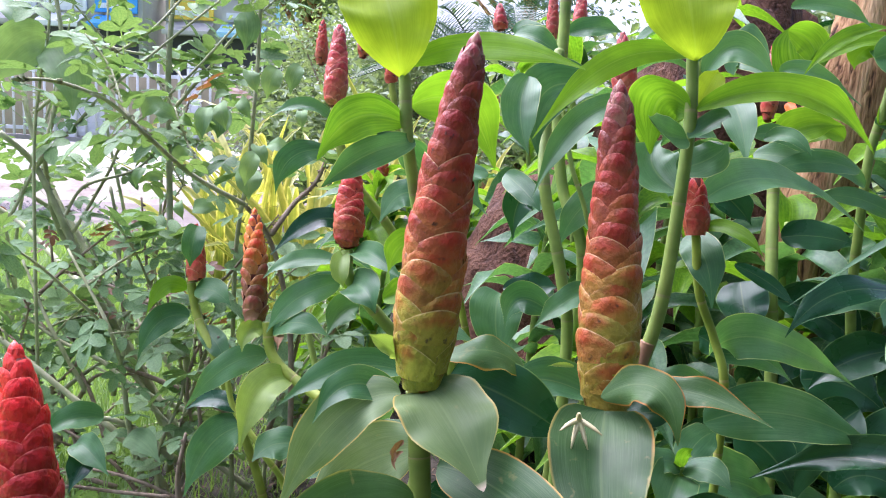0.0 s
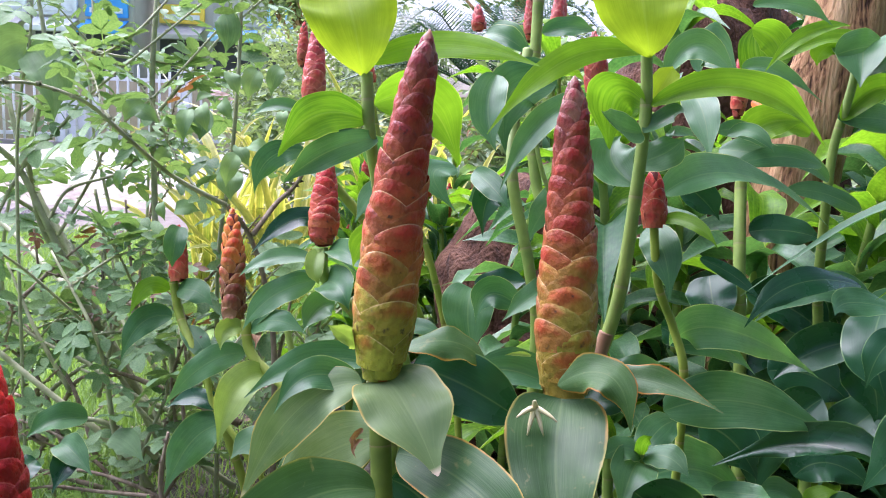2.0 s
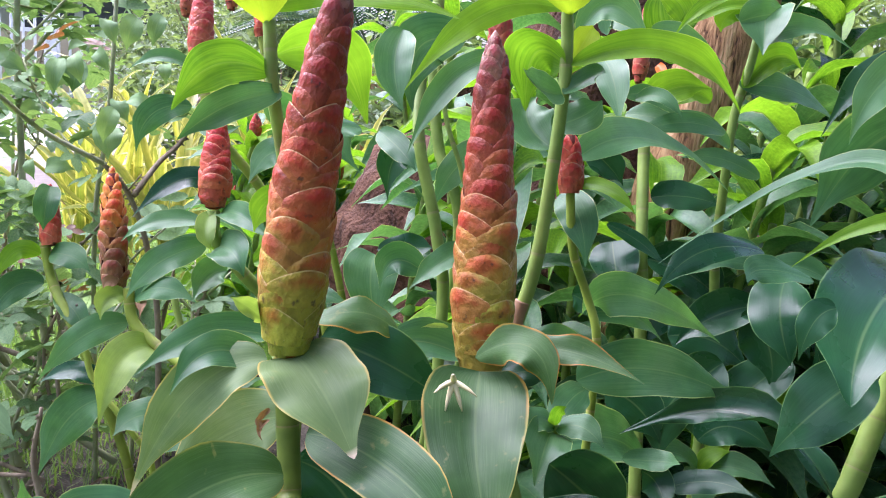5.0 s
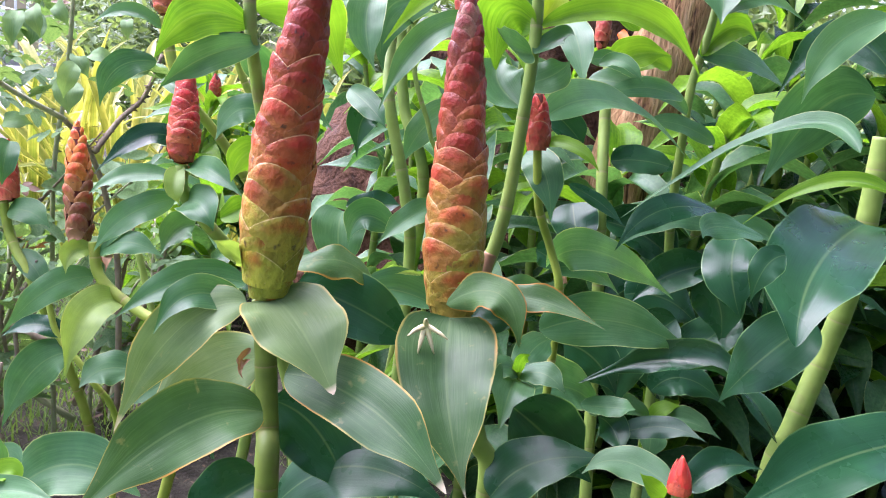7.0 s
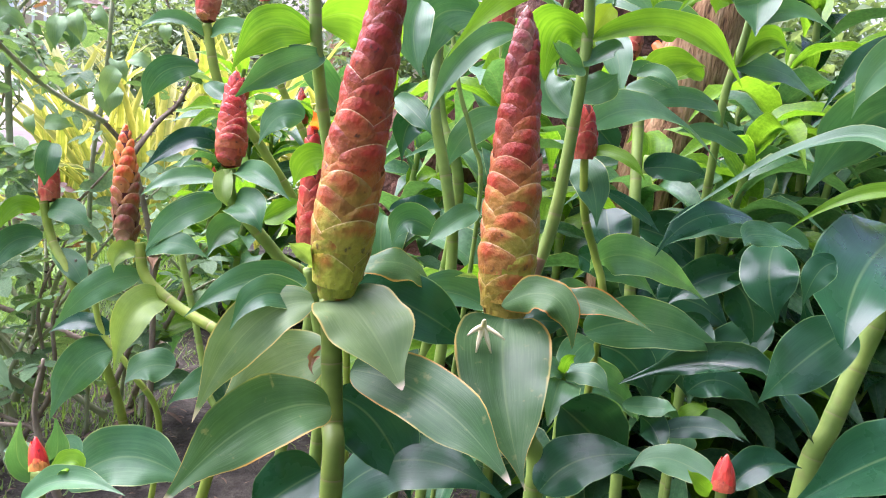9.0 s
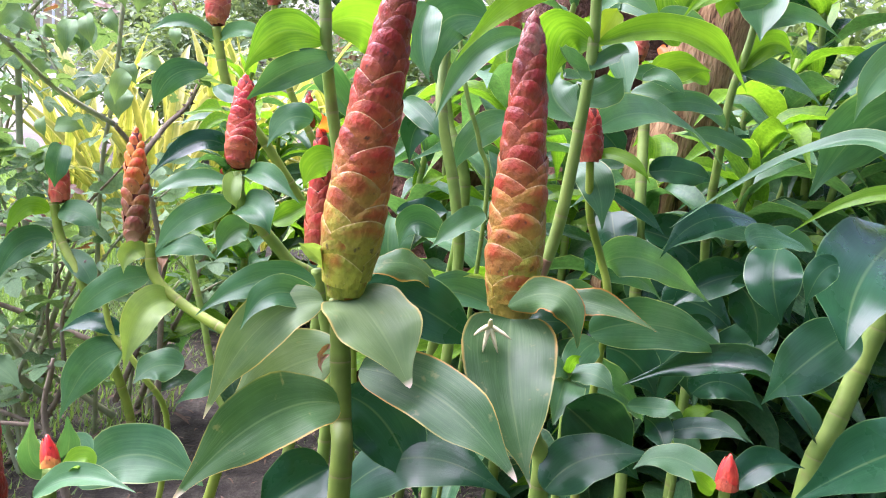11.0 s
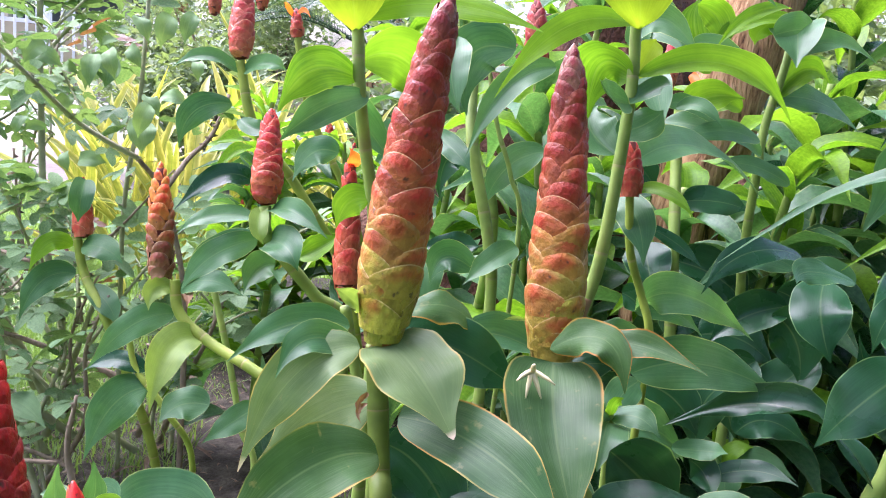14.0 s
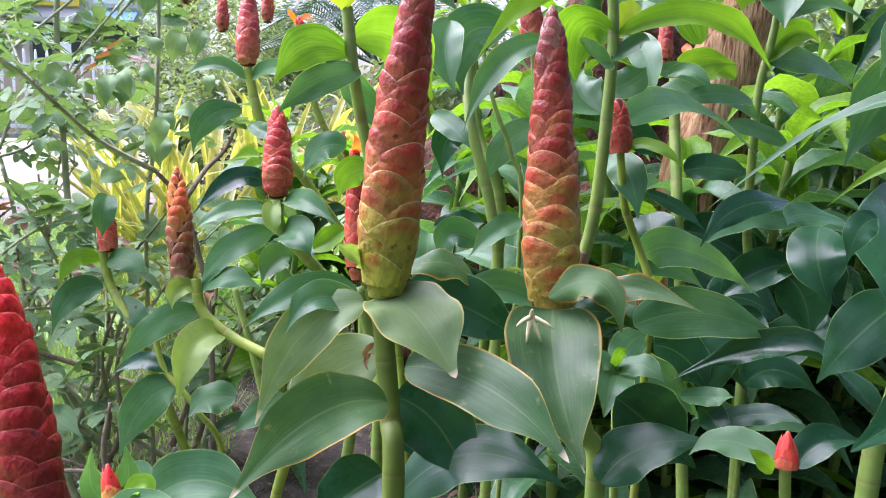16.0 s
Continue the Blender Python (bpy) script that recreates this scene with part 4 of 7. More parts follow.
shop(-17.5, -9.6, 27.0, 6.2, "grey shop house with blue awnings and painted sign boards", (GREY_WALL, PALE_BLUE, GREY_WALL, WHITE_PAINT, BLUE), (PALE_BLUE, GREY_WALL, WHITE_PAINT, WHITE_PAINT, BLUE))
shop(-9.2, -4.0, 28.0, 6.0, "grey shop house with plain awnings and a yellow board", (GREY_WALL, PALE_BLUE, WHITE_PAINT), (YELLOW, GREY_WALL, PALE_BLUE))


def leafy_crown(plant, centre, size, count, leaf, kind, seed, name="crown"):
    """A crown of many small leaves in uneven clumps with gaps."""
    rng = random.Random(seed)
    clumps = []
    for _ in range(max(8, count // 220)):
        d = Vector((rng.gauss(0, 1), rng.gauss(0, 1), rng.gauss(0, 1))).normalized() * rng.uniform(0.45, 1.0)
        clumps.append(Vector((centre[0] + d.x * size[0], centre[1] + d.y * size[1], centre[2] + d.z * size[2])))
    verts, faces, uvs = [], [], []
    spread = min(size) * 0.33
    for _ in range(count):
        c = rng.choice(clumps) + Vector((rng.gauss(0, spread), rng.gauss(0, spread), rng.gauss(0, spread * 0.8)))
        a = Euler((rng.uniform(-0.9, 0.9), rng.uniform(-0.9, 0.9), rng.uniform(0, 6.28))).to_matrix()
        k, ln = len(verts), leaf * rng.uniform(0.6, 1.3)
        for x, y, z in ((0, 0, 0), (0.45, -0.25, 0.06), (1, 0, -0.12), (0.45, 0.25, 0.06)):
            verts.append(c + a @ Vector((x * ln, y * ln, z * ln)))
            uvs.append((0.5 + y, x))
        faces += [(k, k + 1, k + 2), (k, k + 2, k + 3)]
    ob = mesh_object(name, verts, faces, LEAF[kind], plant, centre, uvs, smooth=False)
    return ob


def tree(x, y, tall, size, count, leaf, seed, label, kind="tree"):
    rng = random.Random(seed)
    plant = thing("tree", (x, y, 0), label, "tree", "trees across the road")
    top = Vector((x, y, tall))
    v, f = tube(glide([(x, y, -0.1), (x + 0.1, y, tall * 0.3), (x - 0.05, y + 0.1, tall * 0.6), top], 6), [0.16 - 0.006 * i for i in range(19)], 10)
    mesh_object("trunk", v, f, BARK, plant, (x, y, -0.1))
    for _ in range(7):
        s = Vector((x, y, tall * rng.uniform(0.35, 0.75)))
        e = Vector((x + rng.uniform(-1, 1) * size[0], y + rng.uniform(-1, 1) * size[1], tall * rng.uniform(0.8, 1.15)))
        v, f = tube(glide([s, s.lerp(e, 0.5) + Vector((0, 0, 0.15)), e], 5), [0.06 - 0.004 * i for i in range(11)], 7)
        mesh_object("limb", v, f, BARK, plant, s)
    leafy_crown(plant, (x, y, tall), size, count, leaf, kind, seed)
    return plant


def shrub(x, y, tall, size, count, leaf, seed, label, kind="tree"):
    rng = random.Random(seed)
    plant = thing("shrub", (x, y, 0), label, "shrub", "shrubs behind the bed")
    for _ in range(5):
        e = Vector((x + rng.uniform(-0.7, 0.7) * size[0], y + rng.uniform(-0.7, 0.7) * size[1], tall * rng.uniform(0.8, 1.3)))
        v, f = tube(glide([(x, y, -0.02), Vector((x, y, 0)).lerp(e, 0.5) + Vector((0.03, 0, 0.05)), e], 5), [0.02 - 0.0014 * i for i in range(11)], 7)
        mesh_object("limb", v, f, CANE_OLD, plant, (x, y, -0.02))
    leafy_crown(plant, (x, y, tall), size, count, leaf, kind, seed)
    return plant


for k, (x, y, t, s) in enumerate(((-2.2, 15, 3.4, (1.6, 1.4, 1.2)), (1.5, 16, 4.0, (2.2, 1.6, 1.7)), (5, 15, 4.2, (2.4, 1.8, 1.8)), (-9.5, 15.2, 3.6, (1.0, 1.0, 1.0)), (9, 14, 4.5, (2.6, 2, 2)))):
    tree(x, y, t, s, 7000, 0.16, 700 + k, "leafy green street tree in hazy daylight")
for k, (x, y, t, s) in enumerate(((-1.6, 9.5, 0.8, (0.6, 0.5, 0.5)), (-0.95, 8.6, 1.0, (0.6, 0.5, 0.7)), (-0.4, 7.6, 0.9, (0.5, 0.4, 0.6)), (-0.6, 5.2, 0.45, (0.5, 0.4, 0.35)), (0.6, 4.6, 0.6, (0.6, 0.4, 0.5)), (1.7, 4.2, 0.9, (0.7, 0.5, 0.7)), (2.9, 4.0, 1.0, (0.8, 0.6, 0.8)), (1.1, 3.2, 0.5, (0.4, 0.3, 0.4)), (2.0, 3.0, 0.7, (0.5, 0.4, 0.6)))):
    shrub(x, y, t, s, 4200, 0.07, 720 + k, "bright green bushy shrub with small leaves")


def cycad(x, y, tall, count, long, seed):
    rng = random.Random(seed)
    plant = thing("cycad_palm", (x, y, 0), "dark green cycad palm with arching feathery fronds", "palm")
    v, f = tube([(x, y, -0.05), (x, y, tall * 0.5), (x, y, tall)], [0.12, 0.11, 0.08], 12)
    mesh_object("trunk", v, f, BARK, plant, (x, y, -0.05))
    for k in range(count):
        a, rise = k * 2.4, rng.uniform(0.15, 1.1)
        d = Vector((math.cos(a), math.sin(a), 0))
        line = glide([Vector((x, y, tall)), Vector((x, y, tall)) + d * long * 0.5 + Vector((0, 0, rise * long * 0.5)), Vector((x, y, tall)) + d * long * (1.05 - 0.2 * rise) + Vector((0, 0, rise * long * 0.45 - 0.15))], 14)
        verts, faces = tube(line, [0.008 - 0.0002 * i for i in range(len(line))], 5)
        uvs = [(0.5, 0.5)] * len(verts)
        for i in range(4, len(line)):
            t = (line[i] - line[i - 1]).normalized()
            side = t.cross(Vector((0, 0, 1))).normalized()
            ln = long * 0.2 * math.sin(math.pi * min(1, 0.12 + 0.9 * i / len(line))) + 0.02
            for h in (0.0, 0.5):
                for sg in (-1, 1):
                    b = line[i].lerp(line[i - 1], h)
                    e = b + (side * sg + t * 0.45 + Vector((0, 0, 0.25))).normalized() * ln
                    w, k2 = t * 0.006, len(verts)
                    verts += [b - w, b + w, e]
                    uvs += [(0.3, 0), (0.7, 0), (0.5, 1)]
                    faces.append((k2, k2 + 1, k2 + 2))
        mesh_object("frond", verts, faces, LEAF["deep"], plant, (x, y, tall), uvs, smooth=False)
    return plant


# shrubs out of view, added to keep sky light off the low leaves
for k, (x, y, t, s) in enumerate(LIGHT_BLOCKERS):
    shrub(x, y, t, s, 5200, 0.09, 760 + k, "dense green shrub added out of view to block light", "deep")
# limbs and crown above the view, added and thickened to shade the right side
SHADE_CROWN = Vector((0.80, 1.12, 2.40))
for k in range(6):
    a = k * 1.05
    tip = SHADE_CROWN + Vector((math.cos(a) * 0.9, math.sin(a) * 0.9, 0.45))
    v, f = tube(glide([SHADE_CROWN - Vector((0, 0, 0.1)), SHADE_CROWN.lerp(tip, 0.5) + Vector((0, 0, 0.1)), tip], 5), [0.03 - 0.002 * i for i in range(11)], 8)
    mesh_object("limb", v, f, BARK, shade_tree, SHADE_CROWN)
leafy_crown(shade_tree, SHADE_CROWN + Vector((0.35, -0.15, 0.45)), (1.2, 1.25, 0.45), 6500, 0.11, "tree", 650)
cycad(0.35, 6.2, 0.9, 26, 1.1, 5)


# ---- rose bushes beside the lawn ----
arching_rose = thing("rose_bush", (-0.216, 1.305, 0), "rose bush with a long arching green cane", "rose bush", "roses beside the lawn")
rose_cane(arching_rose, ((-0.222, 1.315, -0.02), (-0.222, 1.315, 0.298), (-0.239, 1.315, 0.426), (-0.261, 1.288, 0.509), (-0.287, 1.255, 0.553)), 0.0049, 0.0036, 1, 2, CANE_OLD)
rose_cane(arching_rose, ((-0.287, 1.255, 0.553), (-0.349, 1.202, 0.597), (-0.388, 1.13, 0.652), (-0.426, 1.096, 0.694), (-0.478, 1.069, 0.715), (-0.509, 1.019, 0.714)), 0.0039, 0.0018, 2, 7, CANE)
rose_cane(arching_rose, ((-0.253, 1.288, 0.505), (-0.227, 1.335, 0.549), (-0.199, 1.38, 0.583), (-0.178, 1.411, 0.647)), 0.0044, 0.0029, 3, 3, CANE_OLD)
rose_cane(arching_rose, ((-0.388, 1.13, 0.652), (-0.431, 1.166, 0.687), (-0.472, 1.225, 0.74), (-0.51, 1.233, 0.786)), 0.0020, 0.0012, 4, 8, CANE)
rose_cane(arching_rose, ((-0.329, 1.377, -0.02), (-0.329, 1.377, 0.428), (-0.315, 1.403, 0.594), (-0.309, 1.429, 0.76), (-0.309, 1.447, 0.87), (-0.31, 1.459, 0.943)), 0.0040, 0.0029, 5, 12, CANE)
rose_cane(arching_rose, ((-0.289, 1.255, 0.553), (-0.343, 1.299, 0.573), (-0.404, 1.36, 0.637), (-0.441, 1.419, 0.688)), 0.0020, 0.0011, 6, 7, CANE)
leaning_rose = thing("rose_bush", (-0.528, 1.67, 0), "old rose bush with thick leaning canes and sparse leaves", "rose bush", "roses beside the lawn")
rose_cane(leaning_rose, ((-0.528, 1.67, -0.02), (-0.528, 1.67, 0.032), (-0.588, 1.644, 0.181), (-0.658, 1.626, 0.319), (-0.714, 1.609, 0.463), (-0.763, 1.605, 0.568), (-0.804, 1.564, 0.625)), 0.0100, 0.0053, 7, 8, CANE)
rose_cane(leaning_rose, ((-0.588, 1.644, 0.181), (-0.721, 1.729, 0.389), (-0.82, 1.799, 0.506), (-0.908, 1.877, 0.68), (-0.963, 1.964, 0.902)), 0.0074, 0.0053, 8, 16, CANE)
rose_cane(leaning_rose, ((-0.801, 1.59, 0.471), (-0.753, 1.605, 0.569), (-0.683, 1.618, 0.651), (-0.643, 1.625, 0.7), (-0.531, 1.64, 0.801), (-0.429, 1.654, 0.89)), 0.0036, 0.0022, 9, 14, CANE)
rose_cane(leaning_rose, ((-0.746, 1.734, 0.422), (-0.683, 1.752, 0.541), (-0.641, 1.767, 0.635), (-0.531, 1.783, 0.744), (-0.41, 1.805, 0.888)), 0.0038, 0.0022, 10, 16, CANE)
rose_cane(leaning_rose, ((-0.427, 1.322, -0.02), (-0.427, 1.322, 0.073), (-0.506, 1.335, 0.152), (-0.602, 1.347, 0.22), (-0.709, 1.36, 0.297), (-0.804, 1.368, 0.348)), 0.0070, 0.0043, 11, 5, CANE)
rose_cane(leaning_rose, ((-0.684, 1.662, 0.287), (-0.635, 1.669, 0.335), (-0.634, 1.683, 0.424), (-0.656, 1.699, 0.523)), 0.0040, 0.0031, 12, 3, CANE)
rose_cane(leaning_rose, ((-0.515, 1.741, -0.02), (-0.515, 1.741, 0.156), (-0.553, 1.767, 0.319), (-0.572, 1.804, 0.555), (-0.585, 1.838, 0.767), (-0.581, 1.868, 0.956)), 0.0084, 0.0056, 13, 14, CANE)
rose_cane(leaning_rose, ((-0.753, 1.605, 0.569), (-0.731, 1.62, 0.664), (-0.722, 1.64, 0.791), (-0.744, 1.659, 0.905)), 0.0053, 0.0040, 14, 12, CANE)
rose_cane(leaning_rose, ((-0.675, 1.756, 0.242), (-0.818, 1.869, 0.311), (-0.973, 1.984, 0.39), (-1.069, 1.994, 0.45)), 0.0084, 0.0049, 15, 5, CANE)
rose_cane(leaning_rose, ((-0.506, 1.441, 0.183), (-0.578, 1.451, 0.239), (-0.66, 1.457, 0.274), (-0.743, 1.466, 0.329)), 0.0046, 0.0023, 16, 7, CANE)
rose_cane(leaning_rose, ((-0.49, 1.454, 0.263), (-0.54, 1.512, 0.308), (-0.626, 1.575, 0.386), (-0.661, 1.584, 0.437)), 0.0040, 0.0020, 17, 7, CANE, red=0.25)
rose_cane(leaning_rose, ((-0.55, 1.701, 0.031), (-0.625, 1.67, 0.218), (-0.71, 1.674, 0.364), (-0.748, 1.65, 0.467), (-0.75, 1.612, 0.611)), 0.0090, 0.0044, 41, 8, CANE)
rose_cane(leaning_rose, ((-0.544, 1.722, 0.036), (-0.688, 1.759, 0.265), (-0.78, 1.786, 0.426), (-0.867, 1.749, 0.508)), 0.0073, 0.0043, 42, 10, CANE)
rose_cane(leaning_rose, ((-0.731, 1.648, 0.457), (-0.707, 1.699, 0.521), (-0.625, 1.754, 0.555), (-0.575, 1.815, 0.625)), 0.0039, 0.0023, 43, 12, CANE)
rose_cane(leaning_rose, ((-0.816, 1.722, 0.66), (-0.708, 1.736, 0.755), (-0.617, 1.798, 0.831), (-0.555, 1.862, 0.922)), 0.0040, 0.0023, 44, 16, CANE)
rose_cane(leaning_rose, ((-0.789, 1.849, 0.827), (-0.68, 1.843, 0.797), (-0.563, 1.891, 0.783), (-0.462, 1.934, 0.741)), 0.0036, 0.0018, 45, 16, CANE)
rose_cane(leaning_rose, ((-0.598, 1.926, 0.684), (-0.527, 1.94, 0.775), (-0.468, 1.952, 0.853), (-0.372, 1.966, 0.946)), 0.0044, 0.0024, 46, 16, CANE)
rose_cane(arching_rose, ((-0.404, 1.36, 0.637), (-0.444, 1.373, 0.714), (-0.491, 1.38, 0.756), (-0.526, 1.333, 0.777)), 0.0017, 0.0010, 47, 12, CANE)
rose_cane(leaning_rose, ((-0.526, 1.561, 0.297), (-0.544, 1.578, 0.406), (-0.558, 1.595, 0.516)), 0.0033, 0.0020, 90, 4, CANE_OLD, size=(0.04, 0.075), red=0.9)
rose_cane(leaning_rose, ((-0.429, 1.547, 0.218), (-0.448, 1.566, 0.338), (-0.463, 1.585, 0.458)), 0.0033, 0.0020, 91, 4, CANE_OLD, size=(0.04, 0.075), red=0.9)
rose_cane(leaning_rose, ((-0.742, 1.658, 0.262), (-0.76, 1.672, 0.35), (-0.774, 1.686, 0.439)), 0.0034, 0.0022, 92, 4, CANE_OLD, size=(0.04, 0.075), red=0.9)
rose_cane(leaning_rose, ((-0.569, 1.554, 0.252), (-0.585, 1.565, 0.32), (-0.597, 1.575, 0.388)), 0.0033, 0.0020, 93, 4, CANE_OLD, size=(0.04, 0.075), red=0.9)
rose_cane(leaning_rose, ((-0.509, 1.651, 0.23), (-0.525, 1.66, 0.284), (-0.537, 1.669, 0.34)), 0.0034, 0.0022, 94, 4, CANE_OLD, size=(0.04, 0.075), red=0.9)
rose_cane(leaning_rose, ((-0.361, 1.223, 0.094), (-0.44, 1.229, 0.124), (-0.526, 1.25, 0.128), (-0.618, 1.276, 0.094)), 0.0035, 0.0017, 120, 6, CANE_OLD, size=(0.05, 0.085))
rose_cane(leaning_rose, ((-0.372, 1.178, 0.124), (-0.455, 1.179, 0.128), (-0.53, 1.18, 0.132), (-0.588, 1.178, 0.113)), 0.0034, 0.0016, 121, 6, CANE_OLD, size=(0.05, 0.085))
rose_cane(leaning_rose, ((-0.463, 1.319, 0.053), (-0.512, 1.328, 0.105), (-0.58, 1.335, 0.148), (-0.646, 1.339, 0.172)), 0.0038, 0.0018, 122, 6, CANE_OLD, size=(0.05, 0.085))
rose_cane(leaning_rose, ((-0.454, 1.537, 0.153), (-0.547, 1.561, 0.296), (-0.626, 1.632, 0.421)), 0.0048, 0.0025, 140, 1, CANE, size=(0.05, 0.085))
rose_cane(leaning_rose, ((-0.538, 1.63, 0.094), (-0.658, 1.651, 0.222), (-0.798, 1.665, 0.304)), 0.0052, 0.0026, 141, 1, CANE, size=(0.05, 0.085))
rose_cane(leaning_rose, ((-0.592, 1.537, 0.146), (-0.568, 1.561, 0.295), (-0.598, 1.63, 0.411)), 0.0048, 0.0025, 142, 1, CANE, size=(0.05, 0.085))
rose_cane(leaning_rose, ((-0.605, 1.443, 0.188), (-0.671, 1.46, 0.293), (-0.751, 1.528, 0.398)), 0.0046, 0.0024, 143, 1, CANE, size=(0.05, 0.085))
rose_cane(leaning_rose, ((-0.433, 1.432, 0.128), (-0.486, 1.441, 0.184), (-0.588, 1.449, 0.228)), 0.0046, 0.0023, 144, 1, CANE, size=(0.05, 0.085))
rose_cane(leaning_rose, ((-0.685, 1.494, 0.162), (-0.676, 1.472, 0.179), (-0.616, 1.423, 0.233)), 0.0047, 0.0013, 60, 1, CANE_OLD, size=(0.05, 0.09))
rose_cane(leaning_rose, ((-0.598, 1.405, 0.093), (-0.678, 1.379, 0.141), (-0.822, 1.553, 0.138)), 0.0021, 0.0016, 61, 0, CANE_OLD, size=(0.05, 0.09))
rose_cane(leaning_rose, ((-0.716, 1.752, 0.003), (-0.664, 1.804, 0.057), (-0.647, 1.882, 0.099)), 0.0027, 0.0018, 62, 0, CANE_OLD, size=(0.05, 0.09))
rose_cane(leaning_rose, ((-0.7, 1.506, 0.009), (-0.694, 1.521, 0.049), (-0.681, 1.542, 0.073)), 0.0046, 0.0016, 63, 0, CANE_OLD, size=(0.05, 0.09))
rose_cane(leaning_rose, ((-0.41, 1.378, 0.175), (-0.327, 1.363, 0.268), (-0.283, 1.503, 0.336)), 0.0034, 0.0014, 64, 0, CANE, size=(0.05, 0.09))
rose_cane(leaning_rose, ((-0.897, 1.802, -0.082), (-1.036, 1.839, -0.028), (-1.175, 1.928, -0.012)), 0.0027, 0.0019, 65, 1, CANE, size=(0.05, 0.09))
rose_cane(leaning_rose, ((-0.68, 1.587, 0.116), (-0.631, 1.556, 0.176), (-0.574, 1.605, 0.167)), 0.0048, 0.0016, 66, 1, CANE_OLD, size=(0.05, 0.09))
rose_cane(leaning_rose, ((-0.506, 1.338, 0.342), (-0.451, 1.343, 0.4), (-0.428, 1.36, 0.445)), 0.0034, 0.0013, 67, 1, CANE, size=(0.05, 0.09))
rose_cane(leaning_rose, ((-0.583, 1.545, 0.008), (-0.607, 1.549, 0.022), (-0.62, 1.57, 0.074)), 0.0022, 0.0016, 68, 1, CANE_OLD, size=(0.05, 0.09))
rose_cane(leaning_rose, ((-0.823, 1.628, 0.083), (-0.915, 1.657, 0.13), (-1.043, 1.713, 0.154)), 0.0023, 0.0017, 69, 0, CANE, size=(0.05, 0.09))
rose_cane(leaning_rose, ((-0.472, 1.555, 0.257), (-0.472, 1.57, 0.291), (-0.433, 1.506, 0.334)), 0.0031, 0.0014, 70, 0, CANE, size=(0.05, 0.09))
rose_cane(leaning_rose, ((-0.77, 1.742, 0.202), (-0.789, 1.733, 0.256), (-0.817, 1.703, 0.275)), 0.0049, 0.0017, 71, 1, CANE, size=(0.05, 0.09))
rose_cane(leaning_rose, ((-0.692, 1.403, 0.128), (-0.695, 1.39, 0.16), (-0.728, 1.515, 0.183)), 0.0034, 0.0014, 72, 0, CANE_OLD, size=(0.05, 0.09))
rose_cane(leaning_rose, ((-0.579, 1.718, 0.054), (-0.58, 1.709, 0.093), (-0.609, 1.702, 0.107)), 0.0036, 0.0017, 73, 1, CANE, size=(0.05, 0.09))
rose_cane(leaning_rose, ((-0.412, 1.318, 0.352), (-0.344, 1.371, 0.415), (-0.237, 1.261, 0.539)), 0.0035, 0.0012, 74, 3, CANE_OLD, size=(0.05, 0.09))
rose_cane(leaning_rose, ((-0.682, 1.732, -0.057), (-0.61, 1.771, -0.004), (-0.492, 1.748, 0.028)), 0.0031, 0.0017, 75, 1, CANE, size=(0.05, 0.09))
rose_cane(leaning_rose, ((-0.7, 1.379, 0.136), (-0.745, 1.395, 0.161), (-0.749, 1.348, 0.244)), 0.0026, 0.0013, 76, 1, CANE_OLD, size=(0.05, 0.09))
rose_cane(leaning_rose, ((-0.483, 1.438, 0.349), (-0.589, 1.482, 0.374), (-0.594, 1.338, 0.422)), 0.0043, 0.0013, 77, 1, CANE_OLD, size=(0.05, 0.09))
rose_cane(leaning_rose, ((-0.723, 1.453, 0.264), (-0.69, 1.419, 0.333), (-0.665, 1.356, 0.366)), 0.0023, 0.0013, 78, 0, CANE_OLD, size=(0.05, 0.09))
rose_cane(leaning_rose, ((-0.4, 1.329, 0.137), (-0.408, 1.34, 0.152), (-0.39, 1.297, 0.201)), 0.0023, 0.0013, 79, 0, CANE_OLD, size=(0.05, 0.09))
rose_cane(leaning_rose, ((-0.809, 1.676, 0.09), (-0.842, 1.705, 0.092), (-0.819, 1.647, 0.135)), 0.0047, 0.0016, 80, 1, CANE_OLD, size=(0.05, 0.09))
rose_cane(leaning_rose, ((-0.845, 1.695, 0.054), (-0.908, 1.685, 0.134), (-0.963, 1.741, 0.168)), 0.0048, 0.0017, 81, 0, CANE_OLD, size=(0.05, 0.09))
rose_cane(leaning_rose, ((-0.716, 1.496, 0.335), (-0.676, 1.549, 0.388), (-0.593, 1.586, 0.465)), 0.0043, 0.0014, 82, 1, CANE_OLD, size=(0.05, 0.09))
rose_cane(leaning_rose, ((-0.582, 1.586, 0.067), (-0.653, 1.543, 0.087), (-0.677, 1.474, 0.141)), 0.0025, 0.0014, 83, 1, CANE, size=(0.05, 0.09))
rose_cane(leaning_rose, ((-0.588, 1.761, 0.159), (-0.63, 1.748, 0.204), (-0.655, 1.651, 0.249)), 0.0055, 0.0016, 84, 1, CANE, size=(0.05, 0.09))
rose_cane(leaning_rose, ((-0.868, 1.779, -0.028), (-0.909, 1.758, 0.04), (-0.971, 1.722, 0.084)), 0.0044, 0.0017, 85, 1, CANE_OLD, size=(0.05, 0.09))
rose_cane(leaning_rose, ((-0.641, 1.491, 0.216), (-0.641, 1.519, 0.239), (-0.616, 1.4, 0.295)), 0.0039, 0.0013, 86, 1, CANE_OLD, size=(0.05, 0.09))
rose_cane(leaning_rose, ((-0.844, 1.776, 0.118), (-0.904, 1.789, 0.141), (-1.034, 1.897, 0.183)), 0.0029, 0.0018, 87, 0, CANE, size=(0.05, 0.09))
